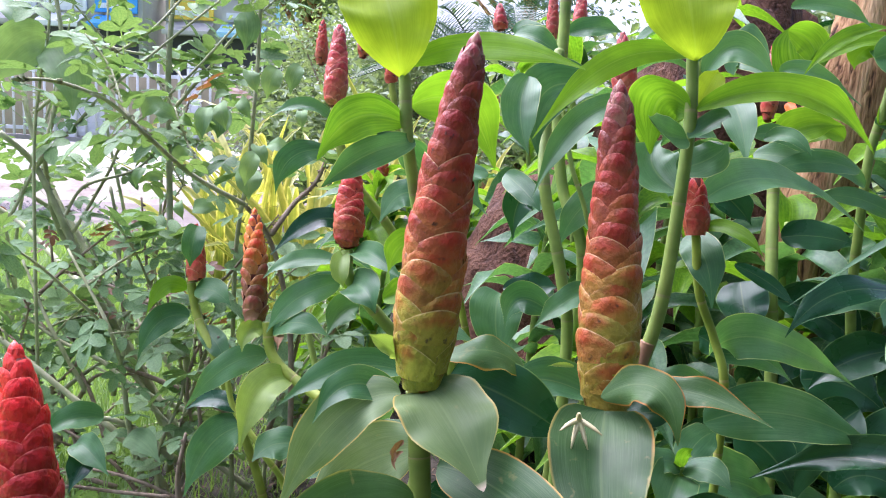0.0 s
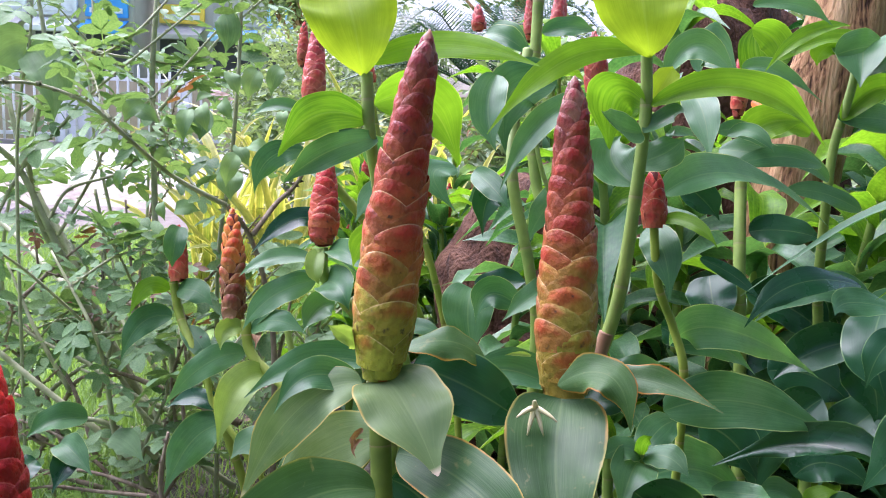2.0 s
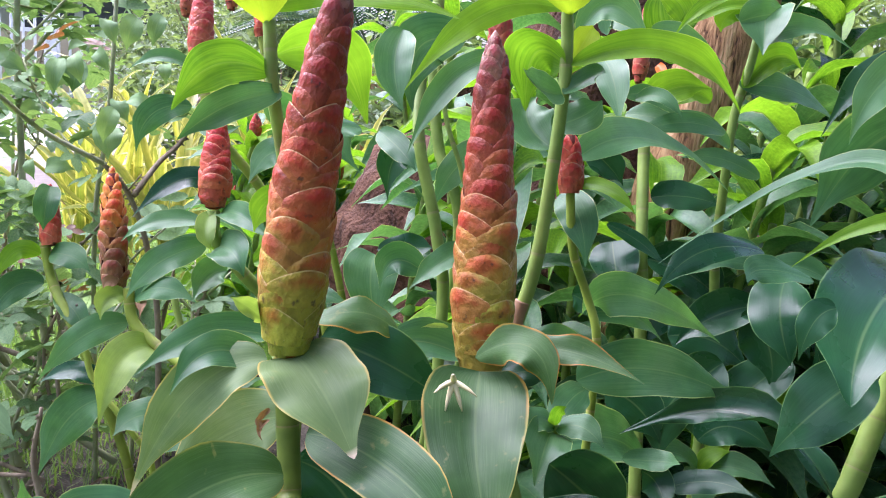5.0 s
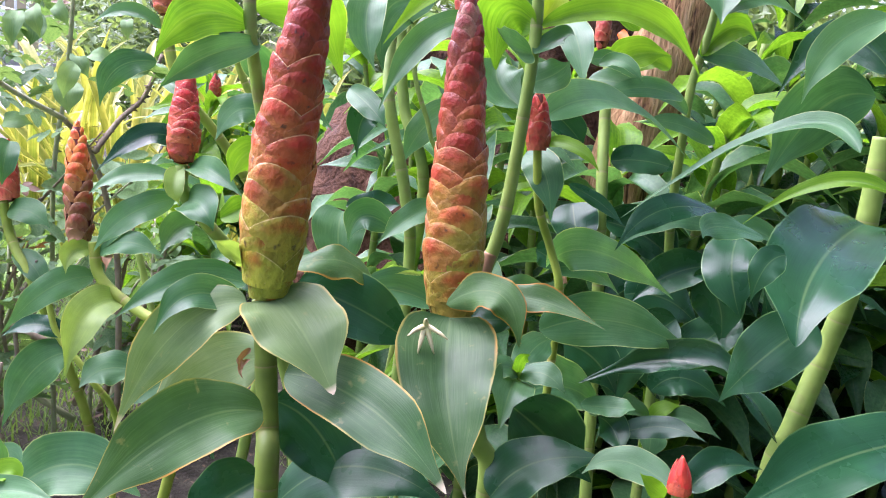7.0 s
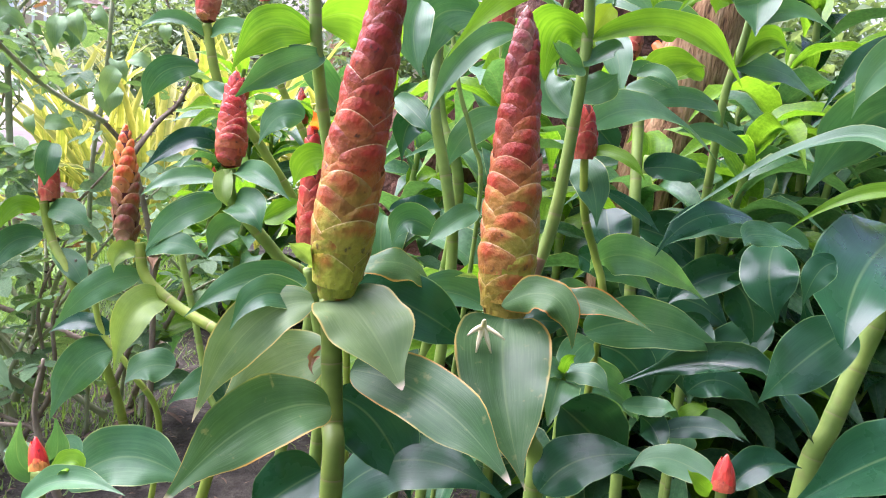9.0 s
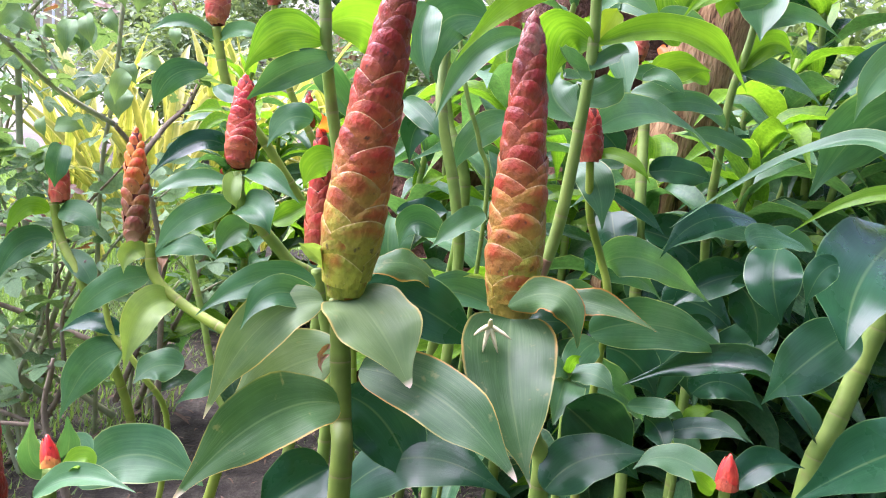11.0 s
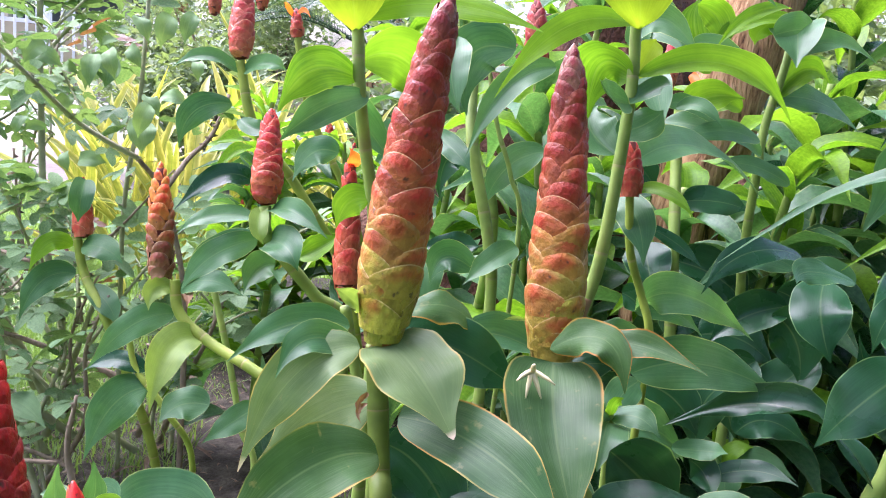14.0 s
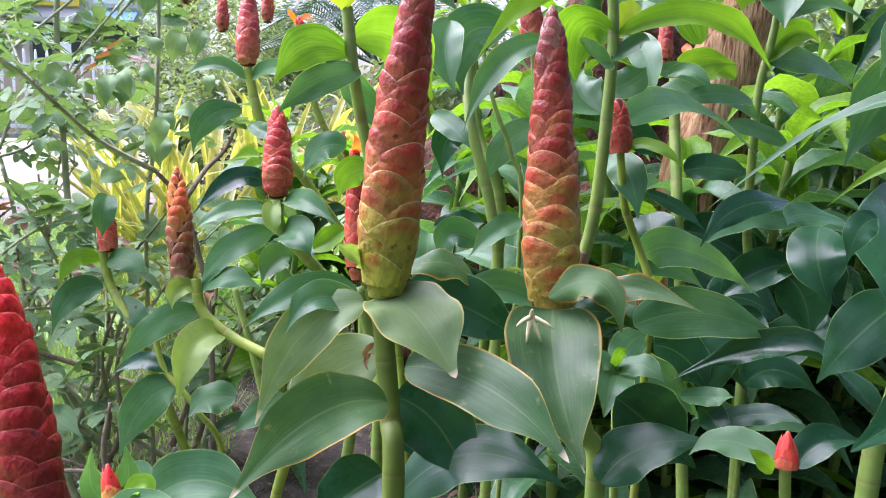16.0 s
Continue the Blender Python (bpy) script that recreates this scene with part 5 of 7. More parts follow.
rose_cane(leaning_rose, ((-0.55, 1.432, 0.265), (-0.514, 1.474, 0.306), (-0.479, 1.471, 0.352)), 0.0026, 0.0014, 88, 0, CANE_OLD, size=(0.05, 0.09))
rose_cane(leaning_rose, ((-0.758, 1.504, 0.178), (-0.819, 1.558, 0.204), (-0.849, 1.507, 0.233)), 0.0036, 0.0014, 89, 1, CANE, size=(0.05, 0.09))
rng = random.Random(64)
for k in range(16):
    a = Vector((rng.uniform(-0.75, -0.15), rng.uniform(1.05, 1.7), rng.uniform(0.0, 0.1)))
    b = a + Vector((rng.uniform(-0.35, 0.15), rng.uniform(-0.12, 0.2), rng.uniform(0.06, 0.3)))
    rose_cane(leaning_rose, (a, a.lerp(b, 0.5) + Vector((rng.uniform(-0.03, 0.03), 0, rng.uniform(0.0, 0.05))), b), rng.uniform(0.004, 0.0085), 0.0022, 700 + k, rng.choice((0, 0, 2)), CANE_OLD if k % 3 else CANE, size=(0.05, 0.09), red=0.3)
leaf(leaning_rose, (-0.496, 1.25, 0.213), (-0.535, 1.225, 0.217), (-0.568, 1.2, 0.197), 0.05, (0.1, -0.6, 0.8), "green", b=0.8)
leaf(leaning_rose, (-0.518, 1.2, 0.191), (-0.488, 1.175, 0.19), (-0.45, 1.15, 0.165), 0.045, (-0.1, -0.6, 0.8), "green", b=0.8)
leaf(leaning_rose, (-0.488, 1.2, 0.181), (-0.497, 1.175, 0.17), (-0.509, 1.15, 0.134), 0.045, (0.1, -0.7, 0.7), "deep", b=0.8)
leaf(leaning_rose, (-0.463, 1.25, 0.182), (-0.43, 1.225, 0.19), (-0.392, 1.2, 0.165), 0.04, (-0.1, -0.6, 0.8), "rose", b=0.8)
leaf(leaning_rose, (-0.553, 1.2, 0.164), (-0.562, 1.175, 0.157), (-0.57, 1.15, 0.133), 0.045, (0.1, -0.7, 0.7), "deep", b=0.8)
wild_bush(-1.25, 2.50, 1.10, 4, 800, 0.3, 5)
wild_bush(-0.85, 2.40, 0.85, 4, 801, 0.3, 5)
wild_bush(-1.60, 2.10, 1.00, 4, 802, 0.3, 5)
wild_bush(-0.42, 1.30, 0.42, 4, 840, 0.2, 9)
wild_bush(-0.28, 1.50, 0.40, 3, 842, 0.2, 9)
wild_bush(-0.80, 1.60, 0.30, 3, 841, 0.22, 6)
big_leaf = thing("rose_shoot", (-0.648, 1.367, 0), "rose shoot with large matt green leaves", "rose shoot")
leaf(big_leaf, (-0.636, 1.395, 0.78), (-0.591, 1.358, 0.741), (-0.565, 1.316, 0.667), 0.076, (0.36, -0.82, 0.08), "rose", b=0.7, a=0.5, fold=0.15)
leaf(big_leaf, (-0.641, 1.396, 0.785), (-0.67, 1.363, 0.767), (-0.704, 1.322, 0.699), 0.077, (0.40, -0.81, 0.06), "rose", b=0.7, a=0.5, fold=0.15)
leaf(big_leaf, (-0.738, 1.447, 0.847), (-0.697, 1.403, 0.826), (-0.664, 1.397, 0.792), 0.028, (0.40, -0.80, 0.03), "rose", b=0.7, a=0.5, fold=0.15)
leaf(big_leaf, (-0.337, 1.444, 0.85), (-0.324, 1.419, 0.821), (-0.327, 1.413, 0.785), 0.042, (0.20, -0.87, 0.03), "rose", b=0.7, a=0.5, fold=0.15)
leaf(big_leaf, (-0.366, 1.399, 0.692), (-0.355, 1.375, 0.67), (-0.358, 1.371, 0.643), 0.038, (0.22, -0.87, 0.12), "rose", b=0.7, a=0.5, fold=0.15)
leaf(big_leaf, (-0.288, 1.303, 0.602), (-0.287, 1.28, 0.586), (-0.285, 1.276, 0.557), 0.041, (0.20, -0.87, 0.18), "rose", b=0.7, a=0.5, fold=0.15)
leaf(big_leaf, (-0.351, 1.398, 0.684), (-0.383, 1.395, 0.669), (-0.39, 1.39, 0.636), 0.037, (0.24, -0.87, 0.12), "rose", b=0.7, a=0.5, fold=0.15)
leaf(big_leaf, (-0.365, 1.340, 0.691), (-0.367, 1.321, 0.672), (-0.369, 1.325, 0.642), 0.029, (-0.14, -0.97, 0.18), "rose", b=0.7, a=0.5, fold=0.15)
leaf(big_leaf, (-0.350, 1.360, 0.700), (-0.344, 1.341, 0.684), (-0.338, 1.345, 0.656), 0.027, (-0.21, -0.96, 0.16), "rose", b=0.7, a=0.5, fold=0.15)
leaf(big_leaf, (-0.422, 1.300, 0.697), (-0.434, 1.280, 0.689), (-0.447, 1.285, 0.669), 0.025, (0.42, -0.77, 0.48), "rose", b=0.7, a=0.5, fold=0.15)
leaf(big_leaf, (-0.444, 1.330, 0.686), (-0.423, 1.310, 0.683), (-0.403, 1.315, 0.668), 0.026, (-0.14, -0.90, 0.41), "rose", b=0.7, a=0.5, fold=0.15)
leaf(big_leaf, (-0.330, 1.400, 0.706), (-0.319, 1.381, 0.696), (-0.307, 1.385, 0.674), 0.023, (-0.19, -0.96, 0.18), "rose", b=0.7, a=0.5, fold=0.15)
leaf(big_leaf, (-0.409, 1.380, 0.624), (-0.416, 1.361, 0.613), (-0.423, 1.365, 0.590), 0.025, (0.42, -0.76, 0.49), "rose", b=0.7, a=0.5, fold=0.15)
leaf(big_leaf, (-0.275, 1.270, 0.628), (-0.281, 1.250, 0.610), (-0.287, 1.255, 0.580), 0.028, (0.38, -0.90, 0.22), "rose", b=0.7, a=0.5, fold=0.15)
leaf(big_leaf, (-0.372, 1.400, 0.594), (-0.388, 1.381, 0.589), (-0.403, 1.385, 0.571), 0.026, (0.21, -0.84, 0.49), "rose", b=0.7, a=0.5, fold=0.15)
leaf(big_leaf, (-0.299, 1.380, 0.635), (-0.287, 1.361, 0.625), (-0.276, 1.365, 0.604), 0.025, (0.45, -0.88, 0.16), "rose", b=0.7, a=0.5, fold=0.15)
leaf(big_leaf, (-0.263, 1.300, 0.640), (-0.243, 1.280, 0.641), (-0.223, 1.285, 0.630), 0.023, (0.26, -0.88, 0.39), "rose", b=0.7, a=0.5, fold=0.15)
leaf(big_leaf, (-0.467, 1.300, 0.652), (-0.465, 1.280, 0.643), (-0.462, 1.285, 0.621), 0.023, (0.10, -0.98, 0.18), "rose", b=0.7, a=0.5, fold=0.15)
leaf(big_leaf, (-0.421, 1.360, 0.667), (-0.404, 1.341, 0.669), (-0.387, 1.345, 0.659), 0.021, (0.41, -0.83, 0.39), "rose", b=0.7, a=0.5, fold=0.15)
leaf(big_leaf, (-0.260, 1.350, 0.756), (-0.267, 1.331, 0.738), (-0.273, 1.335, 0.708), 0.033, (0.43, -0.81, 0.39), "rose", b=0.7, a=0.5, fold=0.15)
leaf(big_leaf, (-0.317, 1.400, 0.753), (-0.307, 1.381, 0.740), (-0.298, 1.385, 0.715), 0.026, (0.40, -0.84, 0.37), "rose", b=0.7, a=0.5, fold=0.15)
leaf(big_leaf, (-0.234, 1.400, 0.765), (-0.240, 1.381, 0.748), (-0.246, 1.385, 0.718), 0.027, (0.20, -0.91, 0.36), "rose", b=0.7, a=0.5, fold=0.15)
leaf(big_leaf, (-0.349, 1.420, 0.714), (-0.361, 1.401, 0.714), (-0.373, 1.405, 0.701), 0.016, (-0.06, -0.84, 0.53), "rose", b=0.7, a=0.5, fold=0.15)
leaf(big_leaf, (-0.395, 1.300, 0.548), (-0.391, 1.280, 0.540), (-0.386, 1.285, 0.520), 0.018, (-0.28, -0.85, 0.44), "rose", b=0.7, a=0.5, fold=0.15)
leaf(big_leaf, (-0.382, 1.320, 0.534), (-0.360, 1.300, 0.541), (-0.338, 1.305, 0.536), 0.026, (0.15, -0.91, 0.38), "rose", b=0.7, a=0.5, fold=0.15)
leaf(big_leaf, (-0.422, 1.300, 0.582), (-0.433, 1.280, 0.585), (-0.445, 1.285, 0.576), 0.016, (0.52, -0.83, 0.21), "rose", b=0.7, a=0.5, fold=0.15)
leaf(big_leaf, (-0.448, 1.300, 0.596), (-0.453, 1.280, 0.587), (-0.458, 1.285, 0.567), 0.019, (-0.15, -0.88, 0.46), "rose", b=0.7, a=0.5, fold=0.15)
leaf(big_leaf, (-0.220, 1.350, 0.694), (-0.218, 1.331, 0.685), (-0.217, 1.335, 0.664), 0.019, (-0.02, -0.86, 0.51), "rose", b=0.7, a=0.5, fold=0.15)
rose_cane(big_leaf, ((-0.666, 1.399, -0.02), (-0.666, 1.399, 0.548), (-0.656, 1.405, 0.713), (-0.637, 1.396, 0.785), (-0.637, 1.41, 0.874)), 0.0033, 0.0021, 31, 2, CANE)

# spiral ginger with a long red cone turning yellow-green at its base
tall_cone_plant = ginger((-0.006, 0.463, 0), "spiral ginger with a long red cone turning yellow-green at its base")
stem(tall_cone_plant, ((-0.004, 0.452, -0.01), (-0.002, 0.445, 0.211), (0, 0.437, 0.433), (-0.001, 0.456, 0.472), (-0.004, 0.466, 0.512), (-0.007, 0.468, 0.543)), 0.0092, 0.0064, STEM_OLD)
cone(tall_cone_plant, (-0.005, 0.461, 0.543), (0.015, 0.451, 0.739), 0.0183, OLD, bow=(-0.004, 0, 0), seed=3, turns=23, taper=0.84, high=2.2, bead_from=0.66, label="ripe red flower cone, yellow-green below")
leaf(tall_cone_plant, (-0.002, 0.456, 0.548), (0.012, 0.430, 0.541), (0.030, 0.401, 0.515), 0.051, (-0.10, -0.40, 0.91), "aged", a=0.28, b=0.5, fold=0.08, twist=0.0, drip=0.62)
leaf(tall_cone_plant, (-0.016, 0.472, 0.54), (-0.053, 0.46, 0.525), (-0.08, 0.436, 0.478), 0.034, (0.2, -0.62, 0.75), "aged", b=0.8, twist=0.3)
leaf(tall_cone_plant, (-0.017, 0.481, 0.532), (-0.045, 0.468, 0.545), (-0.063, 0.447, 0.528), 0.023, (0.35, -0.56, 0.75), "green")
leaf(tall_cone_plant, (-0.005, 0.474, 0.506), (-0.036, 0.477, 0.494), (-0.07, 0.458, 0.474), 0.042, (-0.06, -0.84, 0.53), "aged", b=0.8)
leaf(tall_cone_plant, (-0.004, 0.439, 0.488), (-0.046, 0.406, 0.493), (-0.088, 0.367, 0.465), 0.041, (0.30, -0.59, 0.75), "edged", b=0.75, fold=0.15, twist=0.2)
leaf(tall_cone_plant, (0.007, 0.451, 0.506), (0.047, 0.403, 0.509), (0.083, 0.359, 0.483), 0.038, (-0.40, -0.57, 0.70), "edged", a=0.5, b=0.65, fold=0.12, twist=0.2, drip=0.6)
leaf(tall_cone_plant, (0.008, 0.495, 0.556), (0.042, 0.502, 0.558), (0.067, 0.517, 0.532), 0.024, (-0.1, -0.55, 0.82), "rimmed", fold=-0.25, wave=0.2)
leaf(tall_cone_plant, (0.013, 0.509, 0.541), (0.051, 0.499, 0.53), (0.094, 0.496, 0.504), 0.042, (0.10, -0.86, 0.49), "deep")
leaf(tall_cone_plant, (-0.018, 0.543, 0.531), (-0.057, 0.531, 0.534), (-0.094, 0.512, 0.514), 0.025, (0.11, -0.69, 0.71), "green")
# lower leaves in the deep colour, which holds the shade below the cone
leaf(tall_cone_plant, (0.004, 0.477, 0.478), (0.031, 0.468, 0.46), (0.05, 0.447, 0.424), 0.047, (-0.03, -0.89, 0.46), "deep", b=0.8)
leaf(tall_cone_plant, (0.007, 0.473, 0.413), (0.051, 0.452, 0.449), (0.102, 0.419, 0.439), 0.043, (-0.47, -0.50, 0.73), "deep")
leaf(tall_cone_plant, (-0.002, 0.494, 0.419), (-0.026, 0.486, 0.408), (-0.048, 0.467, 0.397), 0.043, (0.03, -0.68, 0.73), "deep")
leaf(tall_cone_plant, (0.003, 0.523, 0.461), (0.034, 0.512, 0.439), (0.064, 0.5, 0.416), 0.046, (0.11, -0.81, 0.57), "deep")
leaf(tall_cone_plant, (-0.018, 0.459, 0.566), (-0.026, 0.451, 0.575), (-0.034, 0.446, 0.581), 0.011, (0.71, -0.70, 0.05), "pale", wave=0.4)
leaf(tall_cone_plant, (-0.012, 0.44, 0.524), (-0.017, 0.437, 0.52), (-0.017, 0.436, 0.513), 0.004, (0.4, -0.9, 0.1), "dry", wave=0.5)
leaf(tall_cone_plant, (-0.012, 0.44, 0.518), (-0.017, 0.438, 0.514), (-0.015, 0.436, 0.508), 0.003, (-0.3, -0.9, 0.3), "dry", wave=0.5)

# spiral ginger with a red cone and broad grey-green leaves
second_cone_plant = ginger((0.098, 0.488, 0), "spiral ginger with a red cone and broad grey-green leaves")
stem(second_cone_plant, ((0.117, 0.491, -0.01), (0.131, 0.493, 0.197), (0.145, 0.496, 0.403), (0.134, 0.496, 0.446), (0.118, 0.498, 0.49), (0.109, 0.495, 0.527)), 0.0080, 0.0066, STEM, 0.060)
cone(second_cone_plant, (0.109, 0.498, 0.517), (0.105, 0.518, 0.722), 0.0192, OLD, seed=8, turns=23, taper=0.84, high=2.2, bead_from=0.55, label="ripe red flower cone, yellow-green below")
leaf(second_cone_plant, (0.105, 0.482, 0.532), (0.096, 0.431, 0.501), (0.102, 0.391, 0.462), 0.06, (-0.20, -0.59, 0.78), "edged", a=0.3, b=1.0, fold=0.16, twist=0.1, drip=0.6)
leaf(second_cone_plant, (0.101, 0.48, 0.541), (0.127, 0.458, 0.555), (0.139, 0.447, 0.526), 0.025, (-0.5, -0.45, 0.72), "rimmed", b=0.65, wave=0.3, fold=-0.2, twist=0.7)
leaf(second_cone_plant, (0.126, 0.506, 0.536), (0.156, 0.481, 0.546), (0.193, 0.452, 0.537), 0.020, (-0.42, -0.52, 0.74), "rimmed", wave=0.3)
leaf(second_cone_plant, (0.13, 0.525, 0.533), (0.159, 0.521, 0.54), (0.187, 0.515, 0.537), 0.020, (-0.17, -0.70, 0.69), "green", wave=0.3)
leaf(second_cone_plant, (0.113, 0.526, 0.521), (0.075, 0.525, 0.536), (0.05, 0.518, 0.528), 0.030, (0.16, -0.61, 0.78), "green")
leaf(second_cone_plant, (0.123, 0.513, 0.518), (0.138, 0.501, 0.526), (0.154, 0.498, 0.524), 0.022, (-0.43, -0.60, 0.67), "deep")
calyx(second_cone_plant, (0.086, 0.461, 0.533), 0.013)
leaf(second_cone_plant, (0.085, 0.486, 0.557), (0.076, 0.478, 0.56), (0.067, 0.47, 0.561), 0.003, (0.66, -0.62, 0.41), "pale")
stem(second_cone_plant, ((0.135, 0.539, 0.534), (0.147, 0.541, 0.579), (0.153, 0.544, 0.632), (0.158, 0.55, 0.703), (0.156, 0.552, 0.746)), 0.0049, 0.0039, STEM, 0.060)
stem(second_cone_plant, ((0.129, 0.536, 0.512), (0.135, 0.539, 0.536), (0.1415, 0.540, 0.560)), 0.0058, 0.0052, STEM_BROWN, name="sheath", label="withered reddish brown sheath")
leaf(second_cone_plant, (0.158, 0.549, 0.741), (0.15, 0.538, 0.765), (0.149, 0.562, 0.794), 0.062, (-0.29, -0.94, 0.18), "young", a=1.15, b=0.45, fold=0.26, twist=0.0, drip=0.0, wave=0.2)
leaf(second_cone_plant, (0.154, 0.551, 0.744), (0.1, 0.521, 0.736), (0.051, 0.484, 0.689), 0.018, (0.26, -0.82, 0.51), "fresh", b=0.75, a=0.6, twist=-0.2)
leaf(second_cone_plant, (0.16, 0.546, 0.711), (0.224, 0.545, 0.724), (0.281, 0.556, 0.689), 0.027, (-0.1, -0.8, 0.6), "fresh", b=0.6, a=0.6, twist=0.2)
leaf(second_cone_plant, (0.157, 0.547, 0.711), (0.144, 0.579, 0.717), (0.145, 0.593, 0.68), 0.042, (-0.55, -0.56, -0.62), "fresh", b=0.6, fold=0.1)
leaf(second_cone_plant, (0.155, 0.543, 0.693), (0.134, 0.524, 0.696), (0.12, 0.505, 0.706), 0.024, (0.70, -0.47, 0.53), "green", wave=0.05, fold=0.25, twist=0.0)
leaf(second_cone_plant, (0.156, 0.543, 0.693), (0.174, 0.545, 0.705), (0.179, 0.535, 0.707), 0.017, (-0.56, -0.62, 0.55), "green", wave=0.05, fold=0.25, twist=0.0)
leaf(second_cone_plant, (0.162, 0.556, 0.71), (0.175, 0.569, 0.73), (0.179, 0.57, 0.738), 0.018, (-0.08, -0.87, 0.49), "young")
leaf(second_cone_plant, (0.16, 0.568, 0.657), (0.146, 0.591, 0.674), (0.155, 0.604, 0.69), 0.037, (-0.29, -0.68, 0.68), "green")
leaf(second_cone_plant, (0.155, 0.56, 0.672), (0.177, 0.561, 0.681), (0.188, 0.563, 0.691), 0.026, (-0.24, -0.80, 0.54), "green")

# spiral ginger with a glossy scarlet cone
near_cone_plant = ginger((-0.199, 0.403, 0), "spiral ginger with a glossy scarlet cone")
cone(near_cone_plant, (-0.178, 0.374, 0.431), (-0.203, 0.403, 0.577), 0.0165, SCARLET, turns=15, outline=TAPER, seed=12, shapes=GLOSSY, label="glossy scarlet flower cone")
stem(near_cone_plant, ((-0.191, 0.396, -0.01), (-0.184, 0.39, 0.182), (-0.178, 0.384, 0.373), (-0.178, 0.374, 0.434)), 0.0060, 0.0057, STEM, 0.060)

# tall spiral ginger shoot topped by a bright yellow-green leaf
bright_shoot = ginger((-0.021, 0.553, 0), "tall spiral ginger shoot topped by a bright yellow-green leaf")
stem(bright_shoot, ((-0.012, 0.555, -0.01), (-0.006, 0.557, 0.259), (0, 0.558, 0.529), (-0.006, 0.559, 0.6), (-0.016, 0.557, 0.65), (-0.022, 0.552, 0.683), (-0.026, 0.559, 0.724)), 0.0056, 0.0042, STEM, 0.060)
leaf(bright_shoot, (-0.028, 0.558, 0.721), (-0.033, 0.547, 0.749), (-0.044, 0.577, 0.781), 0.064, (-0.00, -0.95, 0.30), "young", a=1.15, b=0.45, fold=0.26, twist=0.0, drip=0.0, wave=0.2)
leaf(bright_shoot, (-0.027, 0.56, 0.73), (0.025, 0.541, 0.743), (0.082, 0.507, 0.73), 0.019, (-0.41, -0.85, 0.32), "fresh", b=0.65, a=0.55, twist=0.2)
leaf(bright_shoot, (-0.025, 0.554, 0.693), (-0.053, 0.524, 0.695), (-0.071, 0.49, 0.67), 0.028, (0.67, -0.63, 0.39), "fresh", b=0.6, twist=0.0, fold=0.12)
leaf(bright_shoot, (-0.017, 0.552, 0.682), (-0.045, 0.521, 0.673), (-0.069, 0.498, 0.654), 0.021, (0.50, -0.72, 0.48), "green", b=0.6, twist=0.2)
leaf(bright_shoot, (-0.022, 0.576, 0.704), (0.013, 0.606, 0.707), (0.039, 0.609, 0.663), 0.043, (0.39, -0.91, -0.16), "fresh", b=0.6)
leaf(bright_shoot, (-0.01, 0.557, 0.615), (-0.024, 0.559, 0.611), (-0.031, 0.556, 0.594), 0.022, (-0.20, -0.96, 0.22), "fresh")
leaf(bright_shoot, (-0.031, 0.592, 0.678), (-0.011, 0.609, 0.658), (0.011, 0.604, 0.631), 0.027, (0.48, -0.85, 0.21), "green")

# tall spiral ginger with glossy broad dark leaves
tall_right_plant = ginger((0.266, 0.38, 0), "tall spiral ginger with glossy broad dark leaves")
stem(tall_right_plant, ((0.298, 0.423, -0.01), (0.322, 0.456, 0.199), (0.345, 0.488, 0.408), (0.357, 0.488, 0.461), (0.374, 0.495, 0.509), (0.382, 0.493, 0.552), (0.385, 0.493, 0.6), (0.387, 0.496, 0.662)), 0.0087, 0.0072, STEM)
leaf(tall_right_plant, (0.364, 0.468, 0.608), (0.285, 0.398, 0.595), (0.251, 0.356, 0.563), 0.058, (-0.06, -0.32, 0.94), "deep", b=0.6, a=0.4, fold=0.2, drip=0.5)
leaf(tall_right_plant, (0.291, 0.39, 0.658), (0.284, 0.456, 0.663), (0.22, 0.517, 0.593), 0.014, (-0.71, -0.04, 0.71), "green", b=0.7)
leaf(tall_right_plant, (0.304, 0.404, 0.687), (0.301, 0.445, 0.677), (0.288, 0.468, 0.629), 0.040, (-0.84, -0.47, -0.27), "green", b=0.6)
leaf(tall_right_plant, (0.297, 0.395, 0.727), (0.262, 0.387, 0.709), (0.242, 0.375, 0.68), 0.020, (-0.20, -0.79, 0.58), "green")
leaf(tall_right_plant, (0.305, 0.397, 0.699), (0.289, 0.425, 0.715), (0.27, 0.442, 0.681), 0.024, (-0.81, -0.53, 0.25), "deep")
leaf(tall_right_plant, (0.345, 0.425, 0.633), (0.319, 0.452, 0.634), (0.288, 0.482, 0.601), 0.012, (-0.69, -0.33, 0.64), "fresh")
leaf(tall_right_plant, (0.347, 0.486, 0.447), (0.312, 0.548, 0.482), (0.244, 0.605, 0.442), 0.03, (0.12, -0.70, 0.71), "deep", b=0.7, wave=0.45, fold=0.4, twist=0.5)
leaf(tall_right_plant, (0.352, 0.488, 0.503), (0.336, 0.496, 0.521), (0.326, 0.505, 0.554), 0.020, (-0.30, -0.94, 0.17), "deep")
leaf(tall_right_plant, (0.349, 0.476, 0.54), (0.317, 0.477, 0.514), (0.3, 0.493, 0.475), 0.043, (-0.69, -0.63, 0.36), "deep")
leaf(tall_right_plant, (0.279, 0.284, 0.549), (0.223, 0.274, 0.545), (0.169, 0.261, 0.528), 0.033, (-0.07, -0.45, 0.89), "deep", b=0.6)
leaf(tall_right_plant, (0.23, 0.347, 0.611), (0.22, 0.346, 0.605), (0.214, 0.344, 0.588), 0.015, (-0.44, -0.79, 0.43), "deep")
